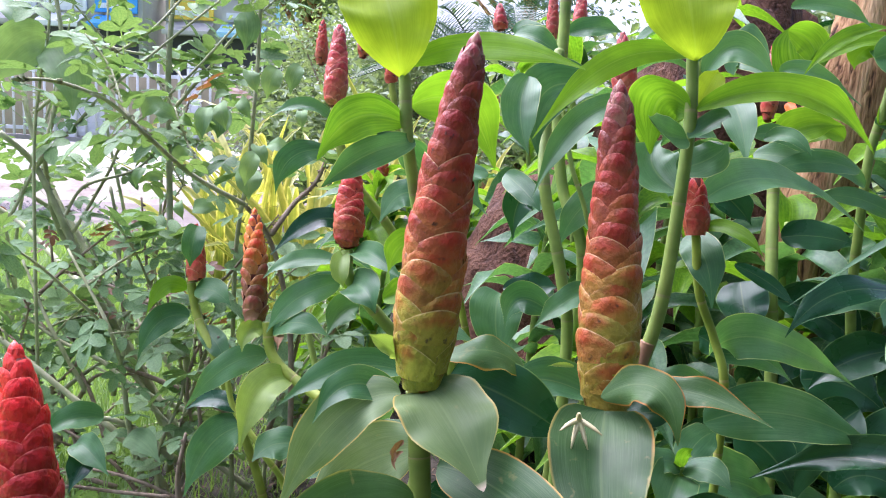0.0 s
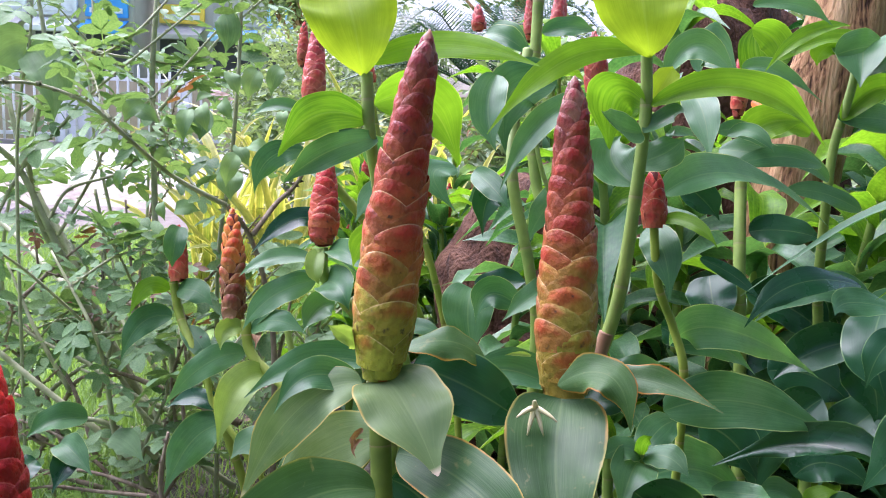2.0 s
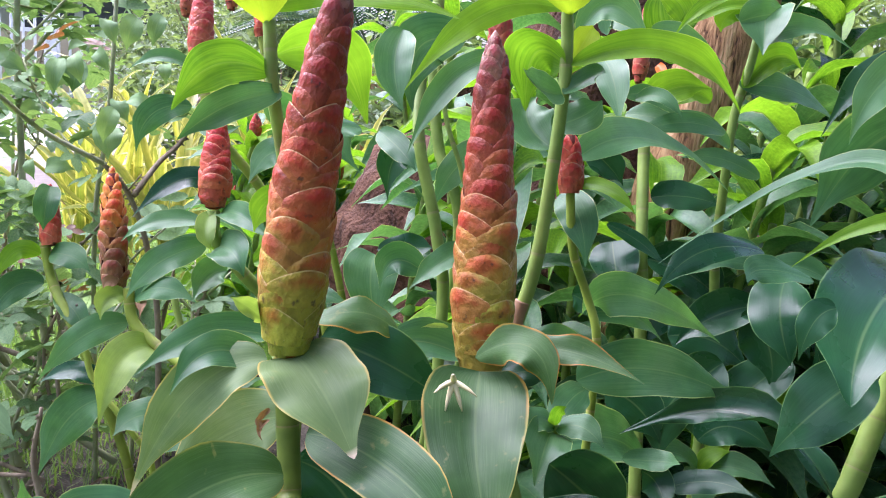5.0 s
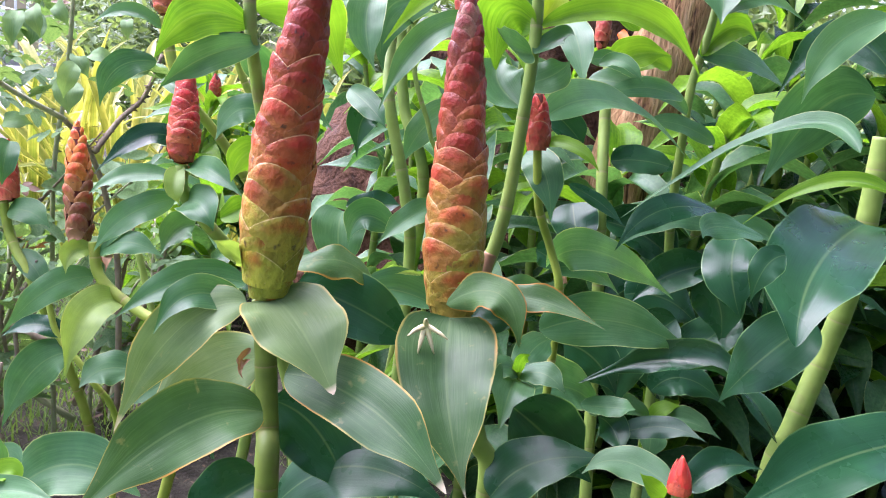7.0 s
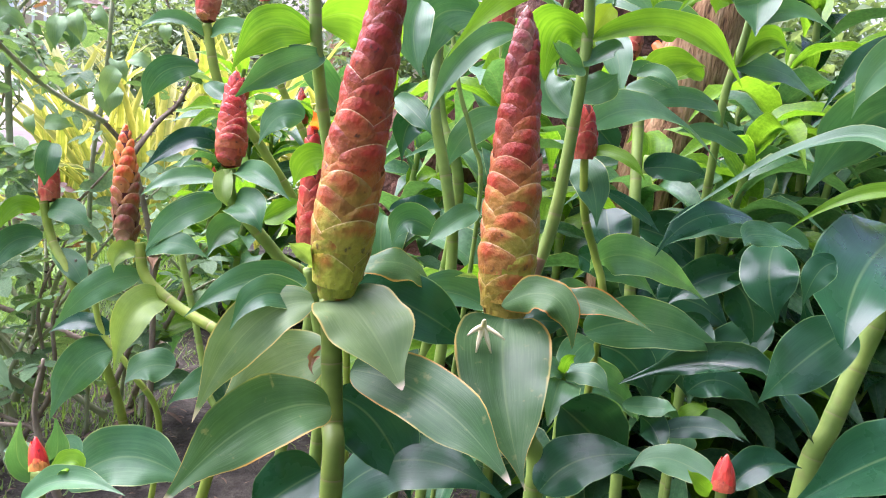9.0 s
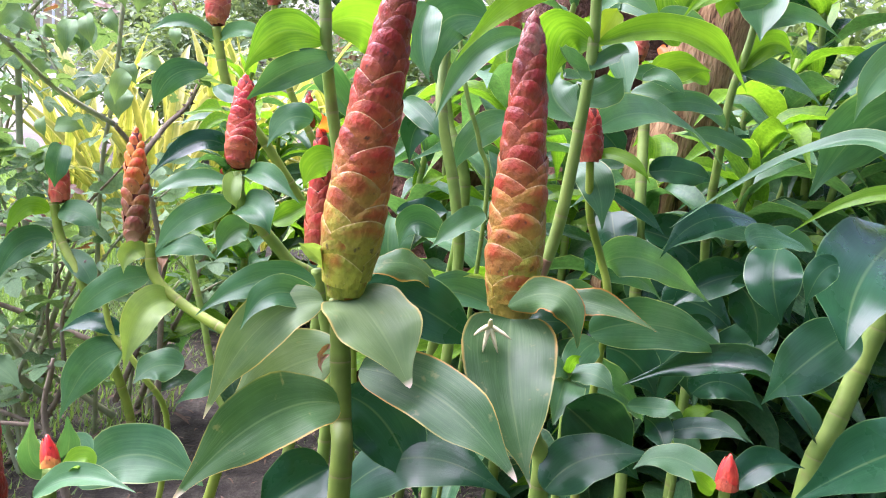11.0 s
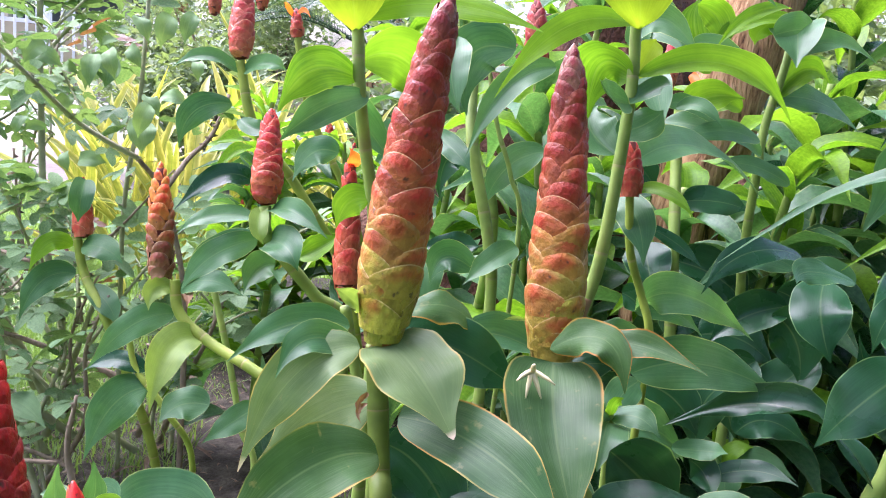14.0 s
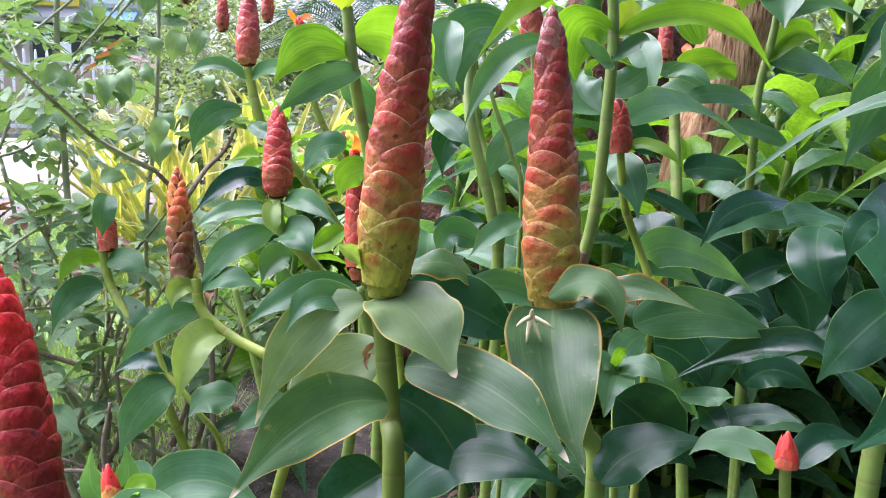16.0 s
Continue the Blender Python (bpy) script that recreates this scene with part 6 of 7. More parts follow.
leaf(tall_right_plant, (0.352, 0.59, 0.572), (0.337, 0.566, 0.55), (0.340, 0.548, 0.518), 0.044, (-0.43, -0.61, 0.66), "deep", b=0.7)
leaf(tall_right_plant, (0.342, 0.54, 0.581), (0.304, 0.539, 0.588), (0.284, 0.521, 0.582), 0.024, (0.21, -0.59, 0.78), "green")

# slender spiral ginger stem with spreading green leaves
thin_stem_plant = ginger((0.19, 0.573, 0), "slender spiral ginger stem with spreading green leaves")
stem(thin_stem_plant, ((0.199, 0.577, -0.01), (0.205, 0.581, 0.228), (0.211, 0.584, 0.465), (0.206, 0.573, 0.525), (0.197, 0.578, 0.556), (0.182, 0.573, 0.589), (0.175, 0.57, 0.629)), 0.0040, 0.0031, STEM_PALE, 0.060)
cone(thin_stem_plant, (0.175, 0.57, 0.63), (0.173, 0.576, 0.669), 0.0090, RED, turns=6, outline=PLUMP, seed=5, label="small red flower cone")
leaf(thin_stem_plant, (0.202, 0.595, 0.54), (0.246, 0.6, 0.551), (0.357, 0.685, 0.492), 0.034, (0.54, -0.73, 0.42), "green", b=0.8)
leaf(thin_stem_plant, (0.19, 0.56, 0.5), (0.252, 0.565, 0.507), (0.324, 0.573, 0.479), 0.041, (0.27, -0.80, 0.54), "green", b=0.8)
leaf(thin_stem_plant, (0.21, 0.613, 0.533), (0.249, 0.626, 0.53), (0.283, 0.636, 0.506), 0.020, (0.42, -0.77, 0.49), "green")
leaf(thin_stem_plant, (0.177, 0.577, 0.633), (0.196, 0.553, 0.634), (0.21, 0.538, 0.62), 0.012, (-0.38, -0.55, 0.75), "fresh")
leaf(thin_stem_plant, (0.174, 0.596, 0.622), (0.183, 0.572, 0.613), (0.186, 0.555, 0.581), 0.027, (-0.49, -0.67, 0.55), "green", b=0.7)
leaf(thin_stem_plant, (0.202, 0.627, 0.544), (0.211, 0.625, 0.54), (0.226, 0.619, 0.528), 0.023, (-0.05, -0.92, 0.38), "deep")
leaf(thin_stem_plant, (0.174, 0.548, 0.471), (0.189, 0.562, 0.486), (0.207, 0.575, 0.489), 0.025, (-0.25, -0.75, 0.6), "green", b=0.7)
leaf(thin_stem_plant, (0.173, 0.546, 0.472), (0.158, 0.538, 0.48), (0.141, 0.53, 0.474), 0.02, (0.3, -0.55, 0.78), "green", b=0.7)
leaf(thin_stem_plant, (0.174, 0.545, 0.471), (0.187, 0.53, 0.478), (0.198, 0.515, 0.47), 0.02, (-0.35, -0.5, 0.8), "green", b=0.7)
leaf(thin_stem_plant, (0.172, 0.544, 0.468), (0.162, 0.525, 0.468), (0.149, 0.498, 0.452), 0.033, (0.1, -0.6, 0.8), "green", b=0.6)
leaf(thin_stem_plant, (0.173, 0.546, 0.472), (0.172, 0.54, 0.484), (0.176, 0.533, 0.491), 0.011, (0.1, -0.9, 0.4), "fresh", b=0.7)
stem(thin_stem_plant, ((0.185, 0.56, 0.3), (0.178, 0.552, 0.4), (0.173, 0.546, 0.473)), 0.0036, 0.0028, STEM, 0.05)
leaf(thin_stem_plant, (0.19, 0.585, 0.44), (0.25, 0.628, 0.427), (0.308, 0.686, 0.373), 0.05, (0.1, -0.7, 0.7), "green", b=0.8, fold=0.15)
leaf(thin_stem_plant, (0.159, 0.505, 0.464), (0.185, 0.506, 0.443), (0.221, 0.503, 0.41), 0.054, (0.13, -0.97, 0.19), "deep", b=0.7)
leaf(thin_stem_plant, (0.226, 0.551, 0.446), (0.251, 0.546, 0.447), (0.257, 0.526, 0.454), 0.018, (-0.54, -0.46, 0.70), "green")
leaf(thin_stem_plant, (0.239, 0.547, 0.439), (0.251, 0.543, 0.43), (0.249, 0.52, 0.419), 0.025, (-0.44, -0.63, 0.64), "deep")
leaf(thin_stem_plant, (0.255, 0.542, 0.428), (0.287, 0.537, 0.436), (0.308, 0.513, 0.436), 0.019, (-0.41, -0.55, 0.73), "deep")
leaf(thin_stem_plant, (0.142, 0.477, 0.414), (0.171, 0.477, 0.439), (0.216, 0.469, 0.444), 0.040, (-0.37, -0.49, 0.79), "deep")

# low spiral ginger shoot with a small rosette of leaves
low_rosette = ginger((0.42, 0.81, 0), "low young spiral ginger with a small rosette of leaves")
stem(low_rosette, ((0.425, 0.815, -0.01), (0.418, 0.808, 0.16), (0.413, 0.8, 0.32)), 0.0048, 0.003, STEM, 0.05)
leaf(low_rosette, (0.412, 0.8, 0.319), (0.378, 0.79, 0.342), (0.345, 0.78, 0.334), 0.028, (0.15, -0.6, 0.78), "green", b=0.8)
leaf(low_rosette, (0.413, 0.8, 0.32), (0.424, 0.795, 0.338), (0.442, 0.79, 0.343), 0.02, (-0.4, -0.55, 0.75), "fresh", b=0.8)
leaf(low_rosette, (0.413, 0.799, 0.318), (0.404, 0.775, 0.317), (0.392, 0.75, 0.295), 0.036, (0.05, -0.6, 0.8), "green", b=0.6)
leaf(low_rosette, (0.414, 0.799, 0.318), (0.446, 0.78, 0.33), (0.478, 0.76, 0.318), 0.03, (-0.25, -0.55, 0.8), "green", b=0.8)

# spiral ginger with a pink bud between two leaves
heart_leaf_plant = ginger((0.433, 0.812, 0), "spiral ginger with a pink bud between two leaves")
stem(heart_leaf_plant, ((0.432, 0.824, -0.01), (0.430, 0.834, 0.177), (0.430, 0.844, 0.450), (0.416, 0.831, 0.545), (0.407, 0.815, 0.629), (0.408, 0.815, 0.684), (0.417, 0.813, 0.737), (0.427, 0.821, 0.786)), 0.0075, 0.0042, STEM, 0.060)
leaf(heart_leaf_plant, (0.394, 0.801, 0.772), (0.425, 0.808, 0.781), (0.452, 0.815, 0.782), 0.036, (0.19, -0.95, 0.26), "green")
leaf(heart_leaf_plant, (0.430, 0.826, 0.784), (0.418, 0.798, 0.770), (0.405, 0.770, 0.741), 0.056, (-0.40, -0.45, 0.80), "green", a=0.2, b=0.7, fold=0.22, twist=0.0, wave=0.06)
leaf(heart_leaf_plant, (0.427, 0.822, 0.791), (0.372, 0.818, 0.781), (0.321, 0.798, 0.750), 0.022, (-0.11, -0.71, 0.70), "fresh")
leaf(heart_leaf_plant, (0.424, 0.814, 0.753), (0.473, 0.821, 0.773), (0.527, 0.820, 0.755), 0.028, (0.02, -0.74, 0.68), "green")
leaf(heart_leaf_plant, (0.409, 0.808, 0.711), (0.452, 0.831, 0.744), (0.484, 0.834, 0.732), 0.030, (0.13, -0.84, 0.53), "fresh")
leaf(heart_leaf_plant, (0.406, 0.809, 0.713), (0.479, 0.831, 0.711), (0.531, 0.839, 0.684), 0.034, (0.31, -0.75, 0.59), "green")
leaf(heart_leaf_plant, (0.399, 0.798, 0.653), (0.345, 0.790, 0.676), (0.283, 0.785, 0.652), 0.025, (0.09, -0.82, 0.57), "green")
cone(heart_leaf_plant, (0.456, 0.864, 0.742), (0.455, 0.868, 0.756), 0.0045, PINK, turns=4, seed=2)

# spiral ginger with long drooping grey-green leaves
grey_leaf_plant = ginger((0.375, 0.745, 0), "spiral ginger with long drooping grey-green leaves")
stem(grey_leaf_plant, ((0.362, 0.776, -0.01), (0.352, 0.799, 0.222), (0.342, 0.822, 0.454), (0.332, 0.824, 0.554), (0.338, 0.86, 0.637), (0.339, 0.874, 0.705)), 0.0075, 0.0060, STEM, 0.060)
leaf(grey_leaf_plant, (0.188, 0.606, 0.648), (0.272, 0.668, 0.662), (0.391, 0.762, 0.610), 0.036, (-0.10, -0.72, 0.68), "green", b=0.75, fold=0.2)
leaf(grey_leaf_plant, (0.29, 0.795, 0.679), (0.327, 0.767, 0.676), (0.371, 0.756, 0.667), 0.031, (-0.21, -0.68, 0.70), "green")
leaf(grey_leaf_plant, (0.256, 0.791, 0.731), (0.26, 0.755, 0.71), (0.26, 0.725, 0.668), 0.032, (-0.42, -0.64, 0.64), "green")
leaf(grey_leaf_plant, (0.281, 0.779, 0.696), (0.309, 0.774, 0.696), (0.332, 0.766, 0.676), 0.019, (-0.06, -0.89, 0.46), "green")
leaf(grey_leaf_plant, (0.325, 0.821, 0.687), (0.347, 0.821, 0.707), (0.382, 0.815, 0.708), 0.038, (-0.25, -0.87, 0.42), "fresh")
leaf(grey_leaf_plant, (0.28, 0.843, 0.752), (0.288, 0.825, 0.775), (0.303, 0.783, 0.736), 0.047, (-0.85, -0.42, 0.33), "green")
leaf(grey_leaf_plant, (0.31, 0.847, 0.548), (0.307, 0.823, 0.528), (0.307, 0.797, 0.503), 0.051, (-0.38, -0.61, 0.70), "deep")
leaf(grey_leaf_plant, (0.347, 0.85, 0.595), (0.384, 0.844, 0.599), (0.421, 0.835, 0.591), 0.037, (-0.12, -0.79, 0.60), "deep")
leaf(grey_leaf_plant, (0.412, 0.726, 0.553), (0.368, 0.735, 0.56), (0.309, 0.719, 0.529), 0.034, (-0.10, -0.76, 0.64), "green", b=0.8)
leaf(grey_leaf_plant, (0.456, 0.696, 0.549), (0.423, 0.704, 0.559), (0.391, 0.697, 0.547), 0.025, (-0.03, -0.64, 0.77), "green")
cone(grey_leaf_plant, (0.37, 0.982, 0.711), (0.374, 0.992, 0.803), 0.0095, PINK, turns=11, seed=21)
leaf(grey_leaf_plant, (0.349, 0.877, 0.73), (0.35, 0.865, 0.721), (0.351, 0.851, 0.706), 0.011, (-0.57, -0.58, 0.58), "petal")
leaf(grey_leaf_plant, (0.368, 0.874, 0.732), (0.35, 0.887, 0.779), (0.354, 0.893, 0.81), 0.038, (-0.40, -0.91, 0.14), "fresh")
leaf(grey_leaf_plant, (0.302, 0.776, 0.809), (0.338, 0.766, 0.81), (0.366, 0.753, 0.792), 0.019, (-0.20, -0.87, 0.44), "green")
leaf(grey_leaf_plant, (0.214, 0.716, 0.742), (0.236, 0.699, 0.765), (0.264, 0.673, 0.73), 0.027, (-0.62, -0.77, 0.15), "green")
leaf(grey_leaf_plant, (0.321, 0.825, 0.795), (0.346, 0.822, 0.78), (0.344, 0.807, 0.747), 0.033, (-0.38, -0.91, 0.15), "fresh")
leaf(grey_leaf_plant, (0.295, 0.767, 0.752), (0.321, 0.757, 0.751), (0.36, 0.742, 0.725), 0.019, (-0.15, -0.88, 0.45), "green")
leaf(grey_leaf_plant, (0.391, 0.773, 0.795), (0.34, 0.751, 0.781), (0.303, 0.736, 0.747), 0.016, (-0.09, -0.70, 0.71), "fresh")
leaf(grey_leaf_plant, (0.404, 0.823, 0.787), (0.389, 0.821, 0.776), (0.385, 0.819, 0.762), 0.023, (-0.34, -0.86, 0.39), "fresh")
leaf(grey_leaf_plant, (0.284, 0.758, 0.693), (0.301, 0.738, 0.696), (0.316, 0.725, 0.678), 0.016, (-0.43, -0.69, 0.59), "green")
leaf(grey_leaf_plant, (0.403, 0.859, 0.696), (0.374, 0.86, 0.703), (0.351, 0.857, 0.682), 0.028, (-0.09, -0.88, 0.46), "fresh")
leaf(grey_leaf_plant, (0.371, 0.754, 0.669), (0.316, 0.735, 0.676), (0.267, 0.723, 0.659), 0.021, (0.19, -0.82, 0.55), "green")
leaf(grey_leaf_plant, (0.423, 0.777, 0.628), (0.381, 0.78, 0.644), (0.342, 0.78, 0.642), 0.022, (0.06, -0.84, 0.54), "green")
# low covering leaves, their shade put into the deep colour
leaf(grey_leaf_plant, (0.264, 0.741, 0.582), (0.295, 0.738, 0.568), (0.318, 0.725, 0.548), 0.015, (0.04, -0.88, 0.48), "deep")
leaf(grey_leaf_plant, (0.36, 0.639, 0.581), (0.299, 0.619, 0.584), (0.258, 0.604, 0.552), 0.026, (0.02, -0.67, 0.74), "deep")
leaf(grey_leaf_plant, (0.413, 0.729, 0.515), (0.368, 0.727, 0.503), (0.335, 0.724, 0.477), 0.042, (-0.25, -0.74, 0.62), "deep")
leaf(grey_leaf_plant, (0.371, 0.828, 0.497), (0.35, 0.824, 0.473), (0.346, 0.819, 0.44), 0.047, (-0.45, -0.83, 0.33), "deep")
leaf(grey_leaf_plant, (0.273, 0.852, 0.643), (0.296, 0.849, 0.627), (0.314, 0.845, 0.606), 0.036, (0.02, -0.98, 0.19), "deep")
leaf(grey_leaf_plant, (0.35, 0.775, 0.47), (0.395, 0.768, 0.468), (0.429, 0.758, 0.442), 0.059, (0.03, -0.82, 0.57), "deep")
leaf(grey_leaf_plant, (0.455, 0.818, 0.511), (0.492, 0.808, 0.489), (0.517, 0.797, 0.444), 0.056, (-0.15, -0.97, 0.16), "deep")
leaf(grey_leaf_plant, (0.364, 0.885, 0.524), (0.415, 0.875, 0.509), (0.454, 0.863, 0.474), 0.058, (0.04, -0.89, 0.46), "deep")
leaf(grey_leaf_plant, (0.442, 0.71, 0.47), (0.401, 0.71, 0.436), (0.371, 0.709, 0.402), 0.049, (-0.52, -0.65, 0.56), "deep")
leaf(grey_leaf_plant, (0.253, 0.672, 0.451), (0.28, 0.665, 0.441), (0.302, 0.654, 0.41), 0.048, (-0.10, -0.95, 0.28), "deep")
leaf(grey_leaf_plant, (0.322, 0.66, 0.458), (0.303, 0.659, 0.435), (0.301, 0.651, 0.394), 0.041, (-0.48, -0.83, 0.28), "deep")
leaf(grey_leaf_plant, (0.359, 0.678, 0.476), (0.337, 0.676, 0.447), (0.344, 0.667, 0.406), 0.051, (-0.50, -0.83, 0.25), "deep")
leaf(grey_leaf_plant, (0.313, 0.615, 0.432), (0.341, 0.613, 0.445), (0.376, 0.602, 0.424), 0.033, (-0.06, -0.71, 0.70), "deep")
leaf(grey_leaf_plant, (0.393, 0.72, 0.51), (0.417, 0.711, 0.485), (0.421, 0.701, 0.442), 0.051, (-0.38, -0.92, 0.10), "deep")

# low spiral ginger opening a small red bud
low_bud_plant = ginger((-0.218, 0.654, 0), "low spiral ginger opening a small red bud")
stem(low_bud_plant, ((-0.219, 0.66, -0.01), (-0.22, 0.664, 0.101), (-0.221, 0.669, 0.212), (-0.22, 0.66, 0.271), (-0.215, 0.651, 0.333)), 0.0071, 0.0063, STEM, 0.060)
bud(low_bud_plant, (-0.212, 0.641, 0.34), (-0.217, 0.647, 0.365), 0.0082, BUD)
leaf(low_bud_plant, (-0.215, 0.66, 0.328), (-0.231, 0.655, 0.34), (-0.229, 0.652, 0.377), 0.020, (0.44, -0.90, -0.02), "green", a=0.4, b=0.45, twist=0.0)
leaf(low_bud_plant, (-0.215, 0.66, 0.328), (-0.202, 0.651, 0.348), (-0.202, 0.648, 0.381), 0.019, (0.02, -0.97, -0.23), "green", a=0.4, b=0.45, twist=0.0)
leaf(low_bud_plant, (-0.21, 0.65, 0.334), (-0.193, 0.651, 0.354), (-0.179, 0.636, 0.346), 0.023, (-0.51, -0.66, 0.55), "green")
leaf(low_bud_plant, (-0.205, 0.629, 0.338), (-0.182, 0.619, 0.358), (-0.176, 0.614, 0.343), 0.020, (-0.37, -0.51, 0.78), "fresh")
leaf(low_bud_plant, (-0.197, 0.664, 0.311), (-0.149, 0.661, 0.342), (-0.093, 0.637, 0.327), 0.053, (-0.28, -0.68, 0.68), "green", b=0.6)
leaf(low_bud_plant, (-0.219, 0.619, 0.325), (-0.184, 0.607, 0.349), (-0.137, 0.578, 0.353), 0.024, (-0.47, -0.41, 0.78), "green")
leaf(low_bud_plant, (-0.224, 0.671, 0.322), (-0.241, 0.686, 0.33), (-0.253, 0.689, 0.331), 0.026, (-0.07, -0.53, 0.85), "green")

# low spiral ginger with a pointed red bud
right_bud_plant = ginger((0.244, 0.43, 0), "low spiral ginger with a pointed red bud")
stem(right_bud_plant, ((0.254, 0.44, -0.01), (0.262, 0.446, 0.164), (0.269, 0.453, 0.338), (0.253, 0.439, 0.407), (0.243, 0.428, 0.446)), 0.0047, 0.0038, STEM, 0.060)
bud(right_bud_plant, (0.244, 0.428, 0.443), (0.245, 0.432, 0.466), 0.0080, RED)
leaf(right_bud_plant, (0.242, 0.429, 0.445), (0.218, 0.455, 0.451), (0.193, 0.457, 0.441), 0.023, (-0.36, -0.49, 0.79), "green")
leaf(right_bud_plant, (0.26, 0.444, 0.436), (0.279, 0.444, 0.452), (0.305, 0.439, 0.453), 0.025, (-0.36, -0.46, 0.81), "deep")
leaf(right_bud_plant, (0.231, 0.42, 0.446), (0.218, 0.414, 0.456), (0.211, 0.417, 0.463), 0.011, (0.30, -0.94, 0.17), "fresh")

# spiral ginger with a red cone on an arching stem
arching_cone_plant = ginger((-0.088, 0.85, 0), "spiral ginger with a red cone on an arching stem")
stem(arching_cone_plant, ((-0.052, 0.857, -0.01), (-0.026, 0.862, 0.205), (0.001, 0.867, 0.421), (-0.037, 0.854, 0.472), (-0.084, 0.843, 0.529), (-0.09, 0.85, 0.559)), 0.0064, 0.0065, STEM, 0.060)
cone(arching_cone_plant, (-0.09, 0.851, 0.562), (-0.089, 0.869, 0.653), 0.0162, RED, turns=12, seed=31, label="red flower cone with pale-edged scales")
leaf(arching_cone_plant, (-0.083, 0.849, 0.557), (-0.06, 0.814, 0.561), (-0.028, 0.784, 0.543), 0.027, (-0.43, -0.52, 0.74), "green")
leaf(arching_cone_plant, (-0.096, 0.849, 0.547), (-0.141, 0.847, 0.547), (-0.172, 0.838, 0.528), 0.022, (-0.09, -0.67, 0.73), "green")
leaf(arching_cone_plant, (-0.084, 0.842, 0.526), (-0.066, 0.798, 0.53), (-0.054, 0.782, 0.511), 0.039, (-0.51, -0.43, 0.75), "green")
leaf(arching_cone_plant, (-0.095, 0.845, 0.527), (-0.137, 0.828, 0.51), (-0.163, 0.816, 0.478), 0.031, (-0.03, -0.85, 0.53), "green")
leaf(arching_cone_plant, (-0.092, 0.851, 0.559), (-0.094, 0.827, 0.542), (-0.088, 0.822, 0.526), 0.020, (0.01, -0.76, 0.65), "pale")
leaf(arching_cone_plant, (-0.017, 0.951, 0.609), (-0.046, 0.956, 0.606), (-0.066, 0.952, 0.573), 0.036, (-0.33, -0.85, 0.40), "green")
leaf(arching_cone_plant, (-0.077, 0.866, 0.497), (-0.094, 0.858, 0.492), (-0.106, 0.835, 0.472), 0.034, (0.19, -0.72, 0.67), "green")
leaf(arching_cone_plant, (-0.054, 0.894, 0.5), (-0.03, 0.892, 0.514), (-0.013, 0.892, 0.528), 0.028, (-0.36, -0.81, 0.47), "fresh")

# spiral ginger with a half-dried orange and brown cone
drying_cone_plant = ginger((-0.14, 0.91, 0), "spiral ginger with a half-dried orange and brown cone")
cone(drying_cone_plant, (-0.202, 0.946, 0.454), (-0.209, 0.966, 0.581), 0.0136, DRYING, turns=12, outline=PLUMP, seed=17, shapes=KNOBS, label="half-dried flower cone, orange above, brown below")
stem(drying_cone_plant, ((-0.139, 0.914, -0.01), (-0.087, 0.876, 0.252), (-0.035, 0.838, 0.350), (-0.092, 0.871, 0.380), (-0.144, 0.908, 0.398), (-0.178, 0.927, 0.423), (-0.186, 0.936, 0.458)), 0.0067, 0.0060, STEM_PALE, 0.060)
leaf(drying_cone_plant, (-0.184, 0.928, 0.422), (-0.225, 0.909, 0.412), (-0.266, 0.892, 0.367), 0.033, (0.03, -0.86, 0.52), "green")
leaf(drying_cone_plant, (-0.155, 0.919, 0.400), (-0.183, 0.874, 0.394), (-0.192, 0.834, 0.344), 0.042, (0.31, -0.62, 0.72), "pale", b=0.75)
leaf(drying_cone_plant, (-0.196, 0.931, 0.463), (-0.204, 0.925, 0.467), (-0.207, 0.916, 0.461), 0.013, (0.63, -0.53, 0.57), "dry")
leaf(drying_cone_plant, (-0.172, 0.921, 0.438), (-0.168, 0.914, 0.447), (-0.168, 0.903, 0.434), 0.012, (-0.16, -0.29, 0.94), "dry")
leaf(drying_cone_plant, (-0.179, 0.932, 0.447), (-0.148, 0.915, 0.465), (-0.109, 0.897, 0.454), 0.030, (-0.39, -0.63, 0.67), "green")
leaf(drying_cone_plant, (-0.189, 0.935, 0.450), (-0.205, 0.922, 0.448), (-0.208, 0.910, 0.429), 0.025, (0.30, -0.74, 0.61), "pale")
leaf(drying_cone_plant, (-0.174, 0.933, 0.454), (-0.133, 0.935, 0.501), (-0.085, 0.929, 0.513), 0.032, (-0.41, -0.71, 0.57), "green")
leaf(drying_cone_plant, (-0.213, 0.953, 0.326), (-0.249, 0.941, 0.308), (-0.272, 0.910, 0.256), 0.049, (0.07, -0.87, 0.49), "green")
leaf(drying_cone_plant, (-0.140, 0.901, 0.328), (-0.171, 0.906, 0.325), (-0.191, 0.891, 0.310), 0.041, (-0.10, -0.72, 0.69), "green")
leaf(drying_cone_plant, (-0.085, 0.892, 0.334), (-0.113, 0.878, 0.319), (-0.143, 0.864, 0.300), 0.030, (-0.02, -0.75, 0.66), "green")
leaf(drying_cone_plant, (-0.217, 0.959, 0.344), (-0.253, 0.967, 0.353), (-0.288, 0.970, 0.337), 0.025, (-0.19, -0.68, 0.71), "deep")
stem(drying_cone_plant, ((-0.189, 0.958, -0.01), (-0.160, 0.947, 0.224), (-0.192, 0.945, 0.302), (-0.227, 0.960, 0.343), (-0.239, 0.969, 0.380)), 0.0040, 0.0036, STEM_PALE, 0.060)
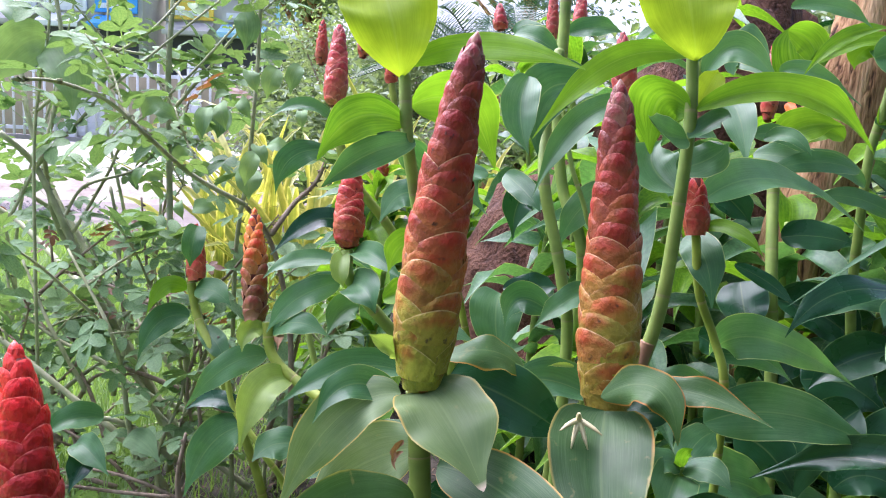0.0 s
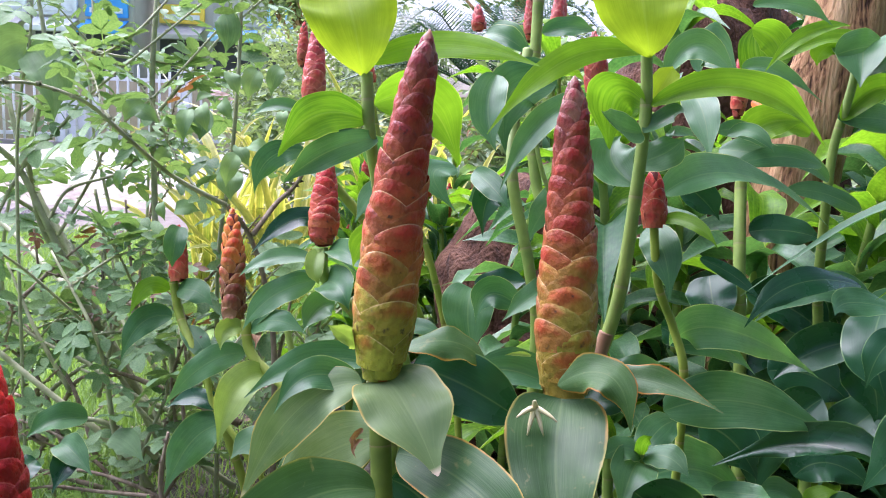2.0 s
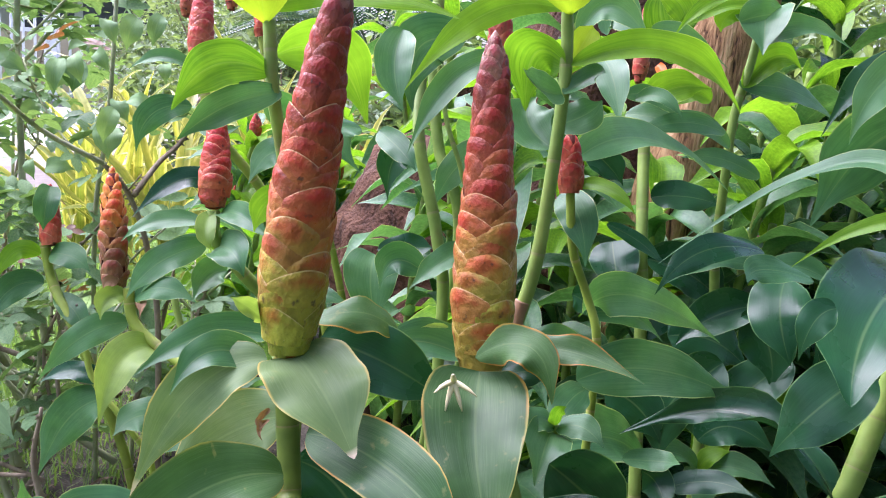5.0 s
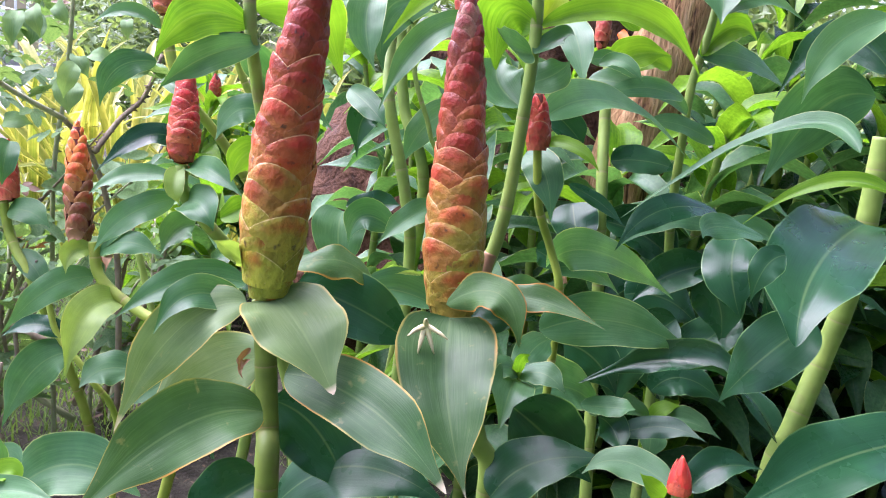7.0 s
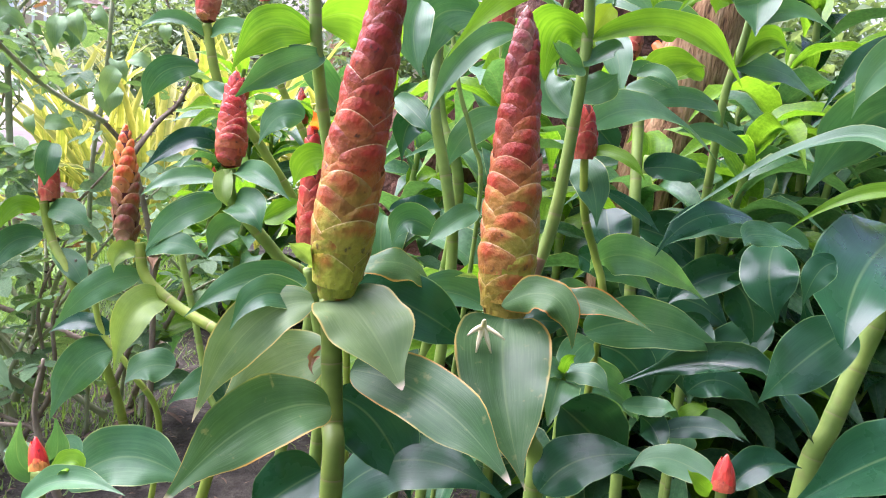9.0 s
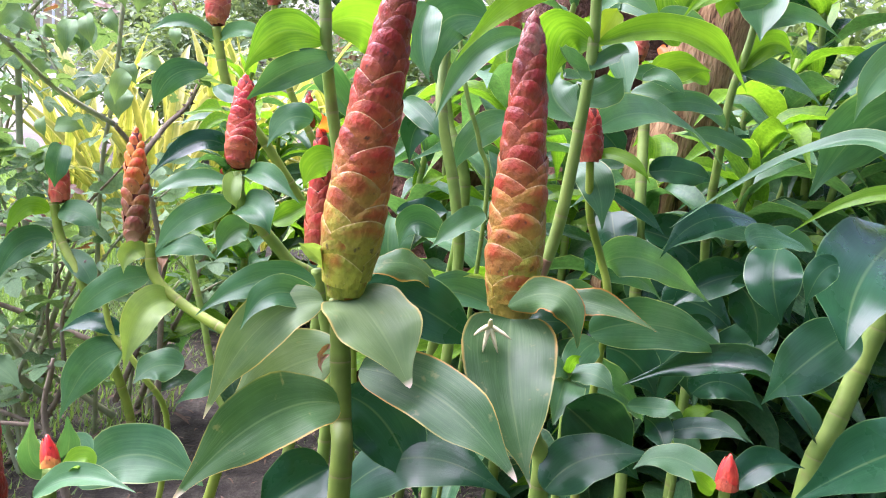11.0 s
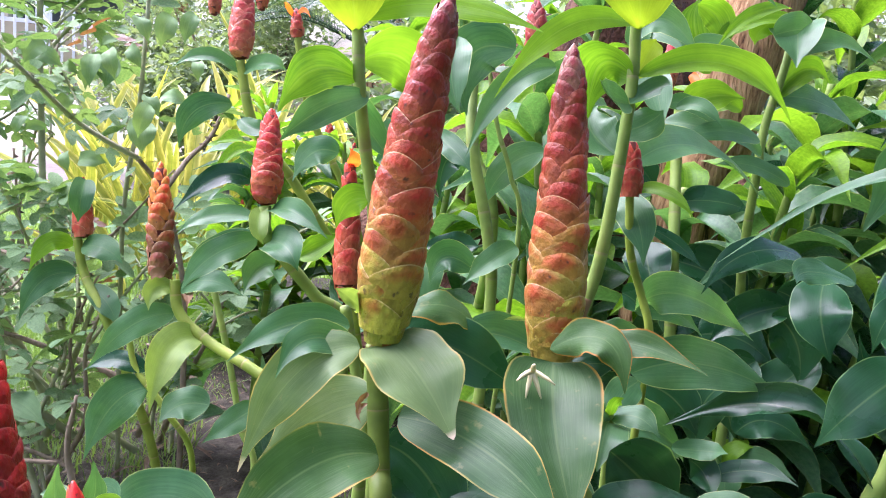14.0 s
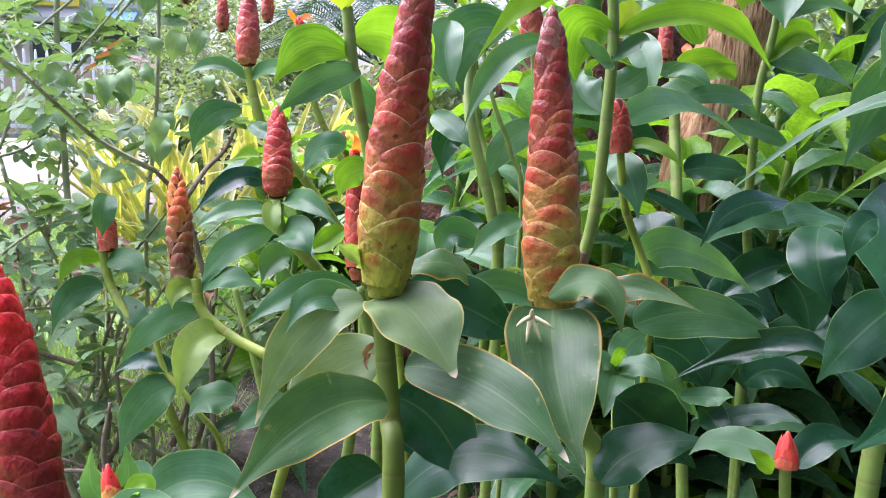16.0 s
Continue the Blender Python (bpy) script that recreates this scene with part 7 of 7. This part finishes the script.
stem(drying_cone_plant, ((-0.162, 0.958, -0.01), (-0.093, 0.948, 0.211), (-0.109, 0.964, 0.277), (-0.128, 0.984, 0.354), (-0.150, 1.004, 0.432)), 0.0040, 0.0042, STEM, 0.060)

# spiral ginger with a small dull red cone behind a leaf
small_cone_plant = ginger((-0.364, 1.279, 0), "spiral ginger with a small dull red cone behind a leaf")
cone(small_cone_plant, (-0.364, 1.276, 0.43), (-0.373, 1.309, 0.511), 0.0148, RED, turns=8, outline=PLUMP, seed=41)
stem(small_cone_plant, ((-0.235, 1.258, -0.01), (-0.252, 1.241, 0.117), (-0.282, 1.225, 0.224), (-0.318, 1.223, 0.322), (-0.358, 1.264, 0.377), (-0.372, 1.277, 0.431)), 0.0073, 0.0067, STEM_PALE, 0.060)
leaf(small_cone_plant, (-0.357, 1.261, 0.516), (-0.357, 1.235, 0.492), (-0.359, 1.229, 0.46), 0.035, (0.24, -0.85, 0.47), "green", a=0.35, b=0.6, twist=0.0)
leaf(small_cone_plant, (-0.377, 1.275, 0.416), (-0.408, 1.261, 0.42), (-0.43, 1.246, 0.376), 0.029, (0.13, -0.87, 0.47), "fresh")
leaf(small_cone_plant, (-0.364, 1.273, 0.417), (-0.327, 1.246, 0.421), (-0.298, 1.227, 0.404), 0.041, (-0.33, -0.66, 0.67), "green")
leaf(small_cone_plant, (-0.37, 1.266, 0.376), (-0.413, 1.251, 0.367), (-0.435, 1.224, 0.314), 0.043, (0.12, -0.87, 0.47), "green")
leaf(small_cone_plant, (-0.352, 1.259, 0.361), (-0.318, 1.229, 0.345), (-0.301, 1.21, 0.317), 0.036, (-0.07, -0.70, 0.71), "green")

# spiral ginger with an orange petal on its red cone
hidden_cone_plant = ginger((-0.011, 0.777, 0), "spiral ginger with an orange petal on its red cone")
cone(hidden_cone_plant, (-0.009, 0.757, 0.492), (-0.013, 0.776, 0.62), 0.0132, RED, turns=10, seed=14)
stem(hidden_cone_plant, ((0.03, 0.775, -0.01), (0.034, 0.774, 0.159), (0.028, 0.773, 0.328), (0.006, 0.765, 0.42), (-0.009, 0.756, 0.486)), 0.0062, 0.0055, STEM, 0.060)
leaf(hidden_cone_plant, (-0.013, 0.775, 0.615), (-0.01, 0.766, 0.621), (-0.015, 0.767, 0.631), 0.013, (0.22, -0.89, -0.39), "petal")
leaf(hidden_cone_plant, (-0.011, 0.757, 0.492), (0.01, 0.749, 0.507), (0.042, 0.737, 0.498), 0.020, (-0.30, -0.56, 0.77), "green")
leaf(hidden_cone_plant, (0.065, 0.811, 0.531), (0.06, 0.788, 0.509), (0.067, 0.772, 0.472), 0.053, (-0.06, -0.83, 0.56), "green", a=0.3, b=0.7, twist=0.0, fold=0.15)

# spiral ginger behind the cones with two green stems
twin_stem_plant = ginger((0.099, 0.732, 0), "spiral ginger behind the cones with two green stems")
stem(twin_stem_plant, ((0.107, 0.729, -0.01), (0.113, 0.727, 0.241), (0.119, 0.725, 0.492), (0.109, 0.722, 0.568), (0.091, 0.742, 0.647), (0.095, 0.785, 0.709), (0.106, 0.815, 0.764)), 0.0055, 0.0053, STEM, 0.060)
stem(twin_stem_plant, ((0.116, 0.737, -0.01), (0.13, 0.741, 0.273), (0.143, 0.744, 0.555), (0.131, 0.749, 0.619), (0.116, 0.761, 0.664), (0.105, 0.787, 0.731)), 0.0026, 0.0022, STEM, 0.060)
leaf(twin_stem_plant, (0.152, 0.713, 0.717), (0.109, 0.707, 0.695), (0.075, 0.68, 0.638), 0.026, (-0.10, -0.88, 0.47), "green", b=0.8)
leaf(twin_stem_plant, (0.129, 0.771, 0.731), (0.088, 0.77, 0.722), (0.084, 0.742, 0.669), 0.051, (0.14, -0.93, 0.34), "green", a=0.45, b=0.7, twist=0.0, fold=0.1)
leaf(twin_stem_plant, (0.074, 0.763, 0.737), (0.066, 0.737, 0.705), (0.074, 0.718, 0.67), 0.035, (-0.18, -0.82, 0.55), "green")
leaf(twin_stem_plant, (0.163, 0.758, 0.642), (0.13, 0.761, 0.625), (0.107, 0.747, 0.585), 0.031, (-0.24, -0.88, 0.41), "green")
leaf(twin_stem_plant, (0.064, 0.777, 0.543), (0.096, 0.772, 0.547), (0.113, 0.769, 0.548), 0.026, (-0.19, -0.74, 0.64), "deep")
leaf(twin_stem_plant, (0.135, 0.716, 0.56), (0.109, 0.697, 0.549), (0.084, 0.687, 0.529), 0.024, (-0.05, -0.71, 0.70), "green")
leaf(twin_stem_plant, (0.103, 0.737, 0.532), (0.076, 0.743, 0.54), (0.065, 0.74, 0.513), 0.031, (-0.30, -0.84, 0.46), "green")
leaf(twin_stem_plant, (0.057, 0.749, 0.651), (0.073, 0.723, 0.639), (0.086, 0.706, 0.623), 0.023, (-0.39, -0.68, 0.62), "green")
leaf(twin_stem_plant, (0.042, 0.739, 0.652), (0.021, 0.718, 0.648), (0.042, 0.704, 0.618), 0.029, (0.09, -0.69, 0.72), "green")
leaf(twin_stem_plant, (0.092, 0.756, 0.631), (0.072, 0.756, 0.627), (0.068, 0.75, 0.592), 0.031, (-0.13, -0.97, 0.22), "deep")
leaf(twin_stem_plant, (0.067, 0.861, 0.782), (0.089, 0.839, 0.775), (0.114, 0.836, 0.757), 0.025, (-0.17, -0.84, 0.52), "green")

# spiral ginger with a dull red cone among rose canes
far_cone_plant = ginger((-0.148, 1.116, 0), "spiral ginger with a dull red cone among rose canes")
cone(far_cone_plant, (-0.141, 1.114, 0.703), (-0.139, 1.135, 0.806), 0.0159, OLD2, turns=12, seed=27)
stem(far_cone_plant, ((0.062, 1.15, -0.01), (0.05, 1.14, 0.22), (0.012, 1.125, 0.42), (-0.06, 1.11, 0.545), (-0.118, 1.1, 0.62), (-0.141, 1.113, 0.7)), 0.0072, 0.0063, STEM_PALE, 0.060)
leaf(far_cone_plant, (-0.14, 1.11, 0.686), (-0.181, 1.1, 0.702), (-0.22, 1.094, 0.684), 0.024, (0.13, -0.70, 0.70), "green")
leaf(far_cone_plant, (-0.147, 1.103, 0.646), (-0.189, 1.078, 0.635), (-0.204, 1.061, 0.59), 0.036, (0.22, -0.87, 0.44), "green")
leaf(far_cone_plant, (-0.136, 1.11, 0.686), (-0.104, 1.086, 0.7), (-0.082, 1.08, 0.692), 0.026, (-0.45, -0.73, 0.51), "green")
leaf(far_cone_plant, (-0.136, 1.098, 0.629), (-0.112, 1.071, 0.619), (-0.085, 1.068, 0.629), 0.025, (-0.40, -0.69, 0.60), "green")
leaf(far_cone_plant, (-0.116, 1.079, 0.554), (-0.157, 1.067, 0.558), (-0.208, 1.056, 0.513), 0.032, (-0.05, -0.82, 0.57), "deep")

# spiral ginger with pale red cones at the back of the bed
back_cones_plant = ginger((0.16, 1.327, 0), "spiral ginger with pale red cones at the back of the bed")
cone(back_cones_plant, (0.159, 1.32, 0.816), (0.158, 1.334, 0.906), 0.0095, PINK, turns=9, seed=51)
cone(back_cones_plant, (0.203, 1.342, 0.833), (0.204, 1.353, 0.903), 0.0114, PINK, turns=8, seed=52)
cone(back_cones_plant, (0.084, 1.375, 0.835), (0.08, 1.381, 0.875), 0.0126, PINK, turns=4, seed=53)
stem(back_cones_plant, ((0.164, 1.185, -0.01), (0.167, 1.078, 0.257), (0.171, 0.971, 0.525), (0.143, 0.986, 0.622), (0.133, 1, 0.707), (0.135, 1.014, 0.799), (0.136, 1.024, 0.865)), 0.0069, 0.0069, STEM, 0.060)
leaf(back_cones_plant, (0.101, 1.322, 0.826), (0.125, 1.302, 0.83), (0.164, 1.286, 0.793), 0.035, (-0.20, -0.83, 0.53), "green")
leaf(back_cones_plant, (0.154, 1.117, 0.81), (0.19, 1.117, 0.819), (0.227, 1.116, 0.813), 0.032, (-0.03, -0.87, 0.49), "green")

# spiral ginger with a cluster of opening orange-red flowers
orange_flower_plant = ginger((-0.078, 1.196, 0), "spiral ginger with a cluster of opening orange-red flowers")
cone(orange_flower_plant, (-0.073, 1.193, 0.738), (-0.077, 1.2, 0.775), 0.0099, RED, turns=4, seed=61)
leaf(orange_flower_plant, (-0.077, 1.198, 0.764), (-0.067, 1.189, 0.775), (-0.057, 1.175, 0.764), 0.007, (-0.76, -0.63, 0.13), "petal")
leaf(orange_flower_plant, (-0.078, 1.199, 0.764), (-0.088, 1.192, 0.777), (-0.092, 1.183, 0.782), 0.007, (0.42, -0.82, -0.38), "petal")
stem(orange_flower_plant, ((0.09, 1.19, -0.01), (0.07, 1.18, 0.276), (0.02, 1.17, 0.5), (-0.05, 1.18, 0.64), (-0.073, 1.193, 0.738)), 0.0060, 0.0050, STEM_PALE, 0.060)
cone(orange_flower_plant, (-0.154, 1.193, 0.722), (-0.152, 1.203, 0.784), 0.0118, OLD2, turns=7, seed=62)
cone(orange_flower_plant, (-0.219, 1.529, 0.774), (-0.219, 1.543, 0.852), 0.0116, RED, turns=7, seed=63)
cone(orange_flower_plant, (-0.134, 1.415, 0.783), (-0.134, 1.428, 0.854), 0.0108, RED, turns=7, seed=64)
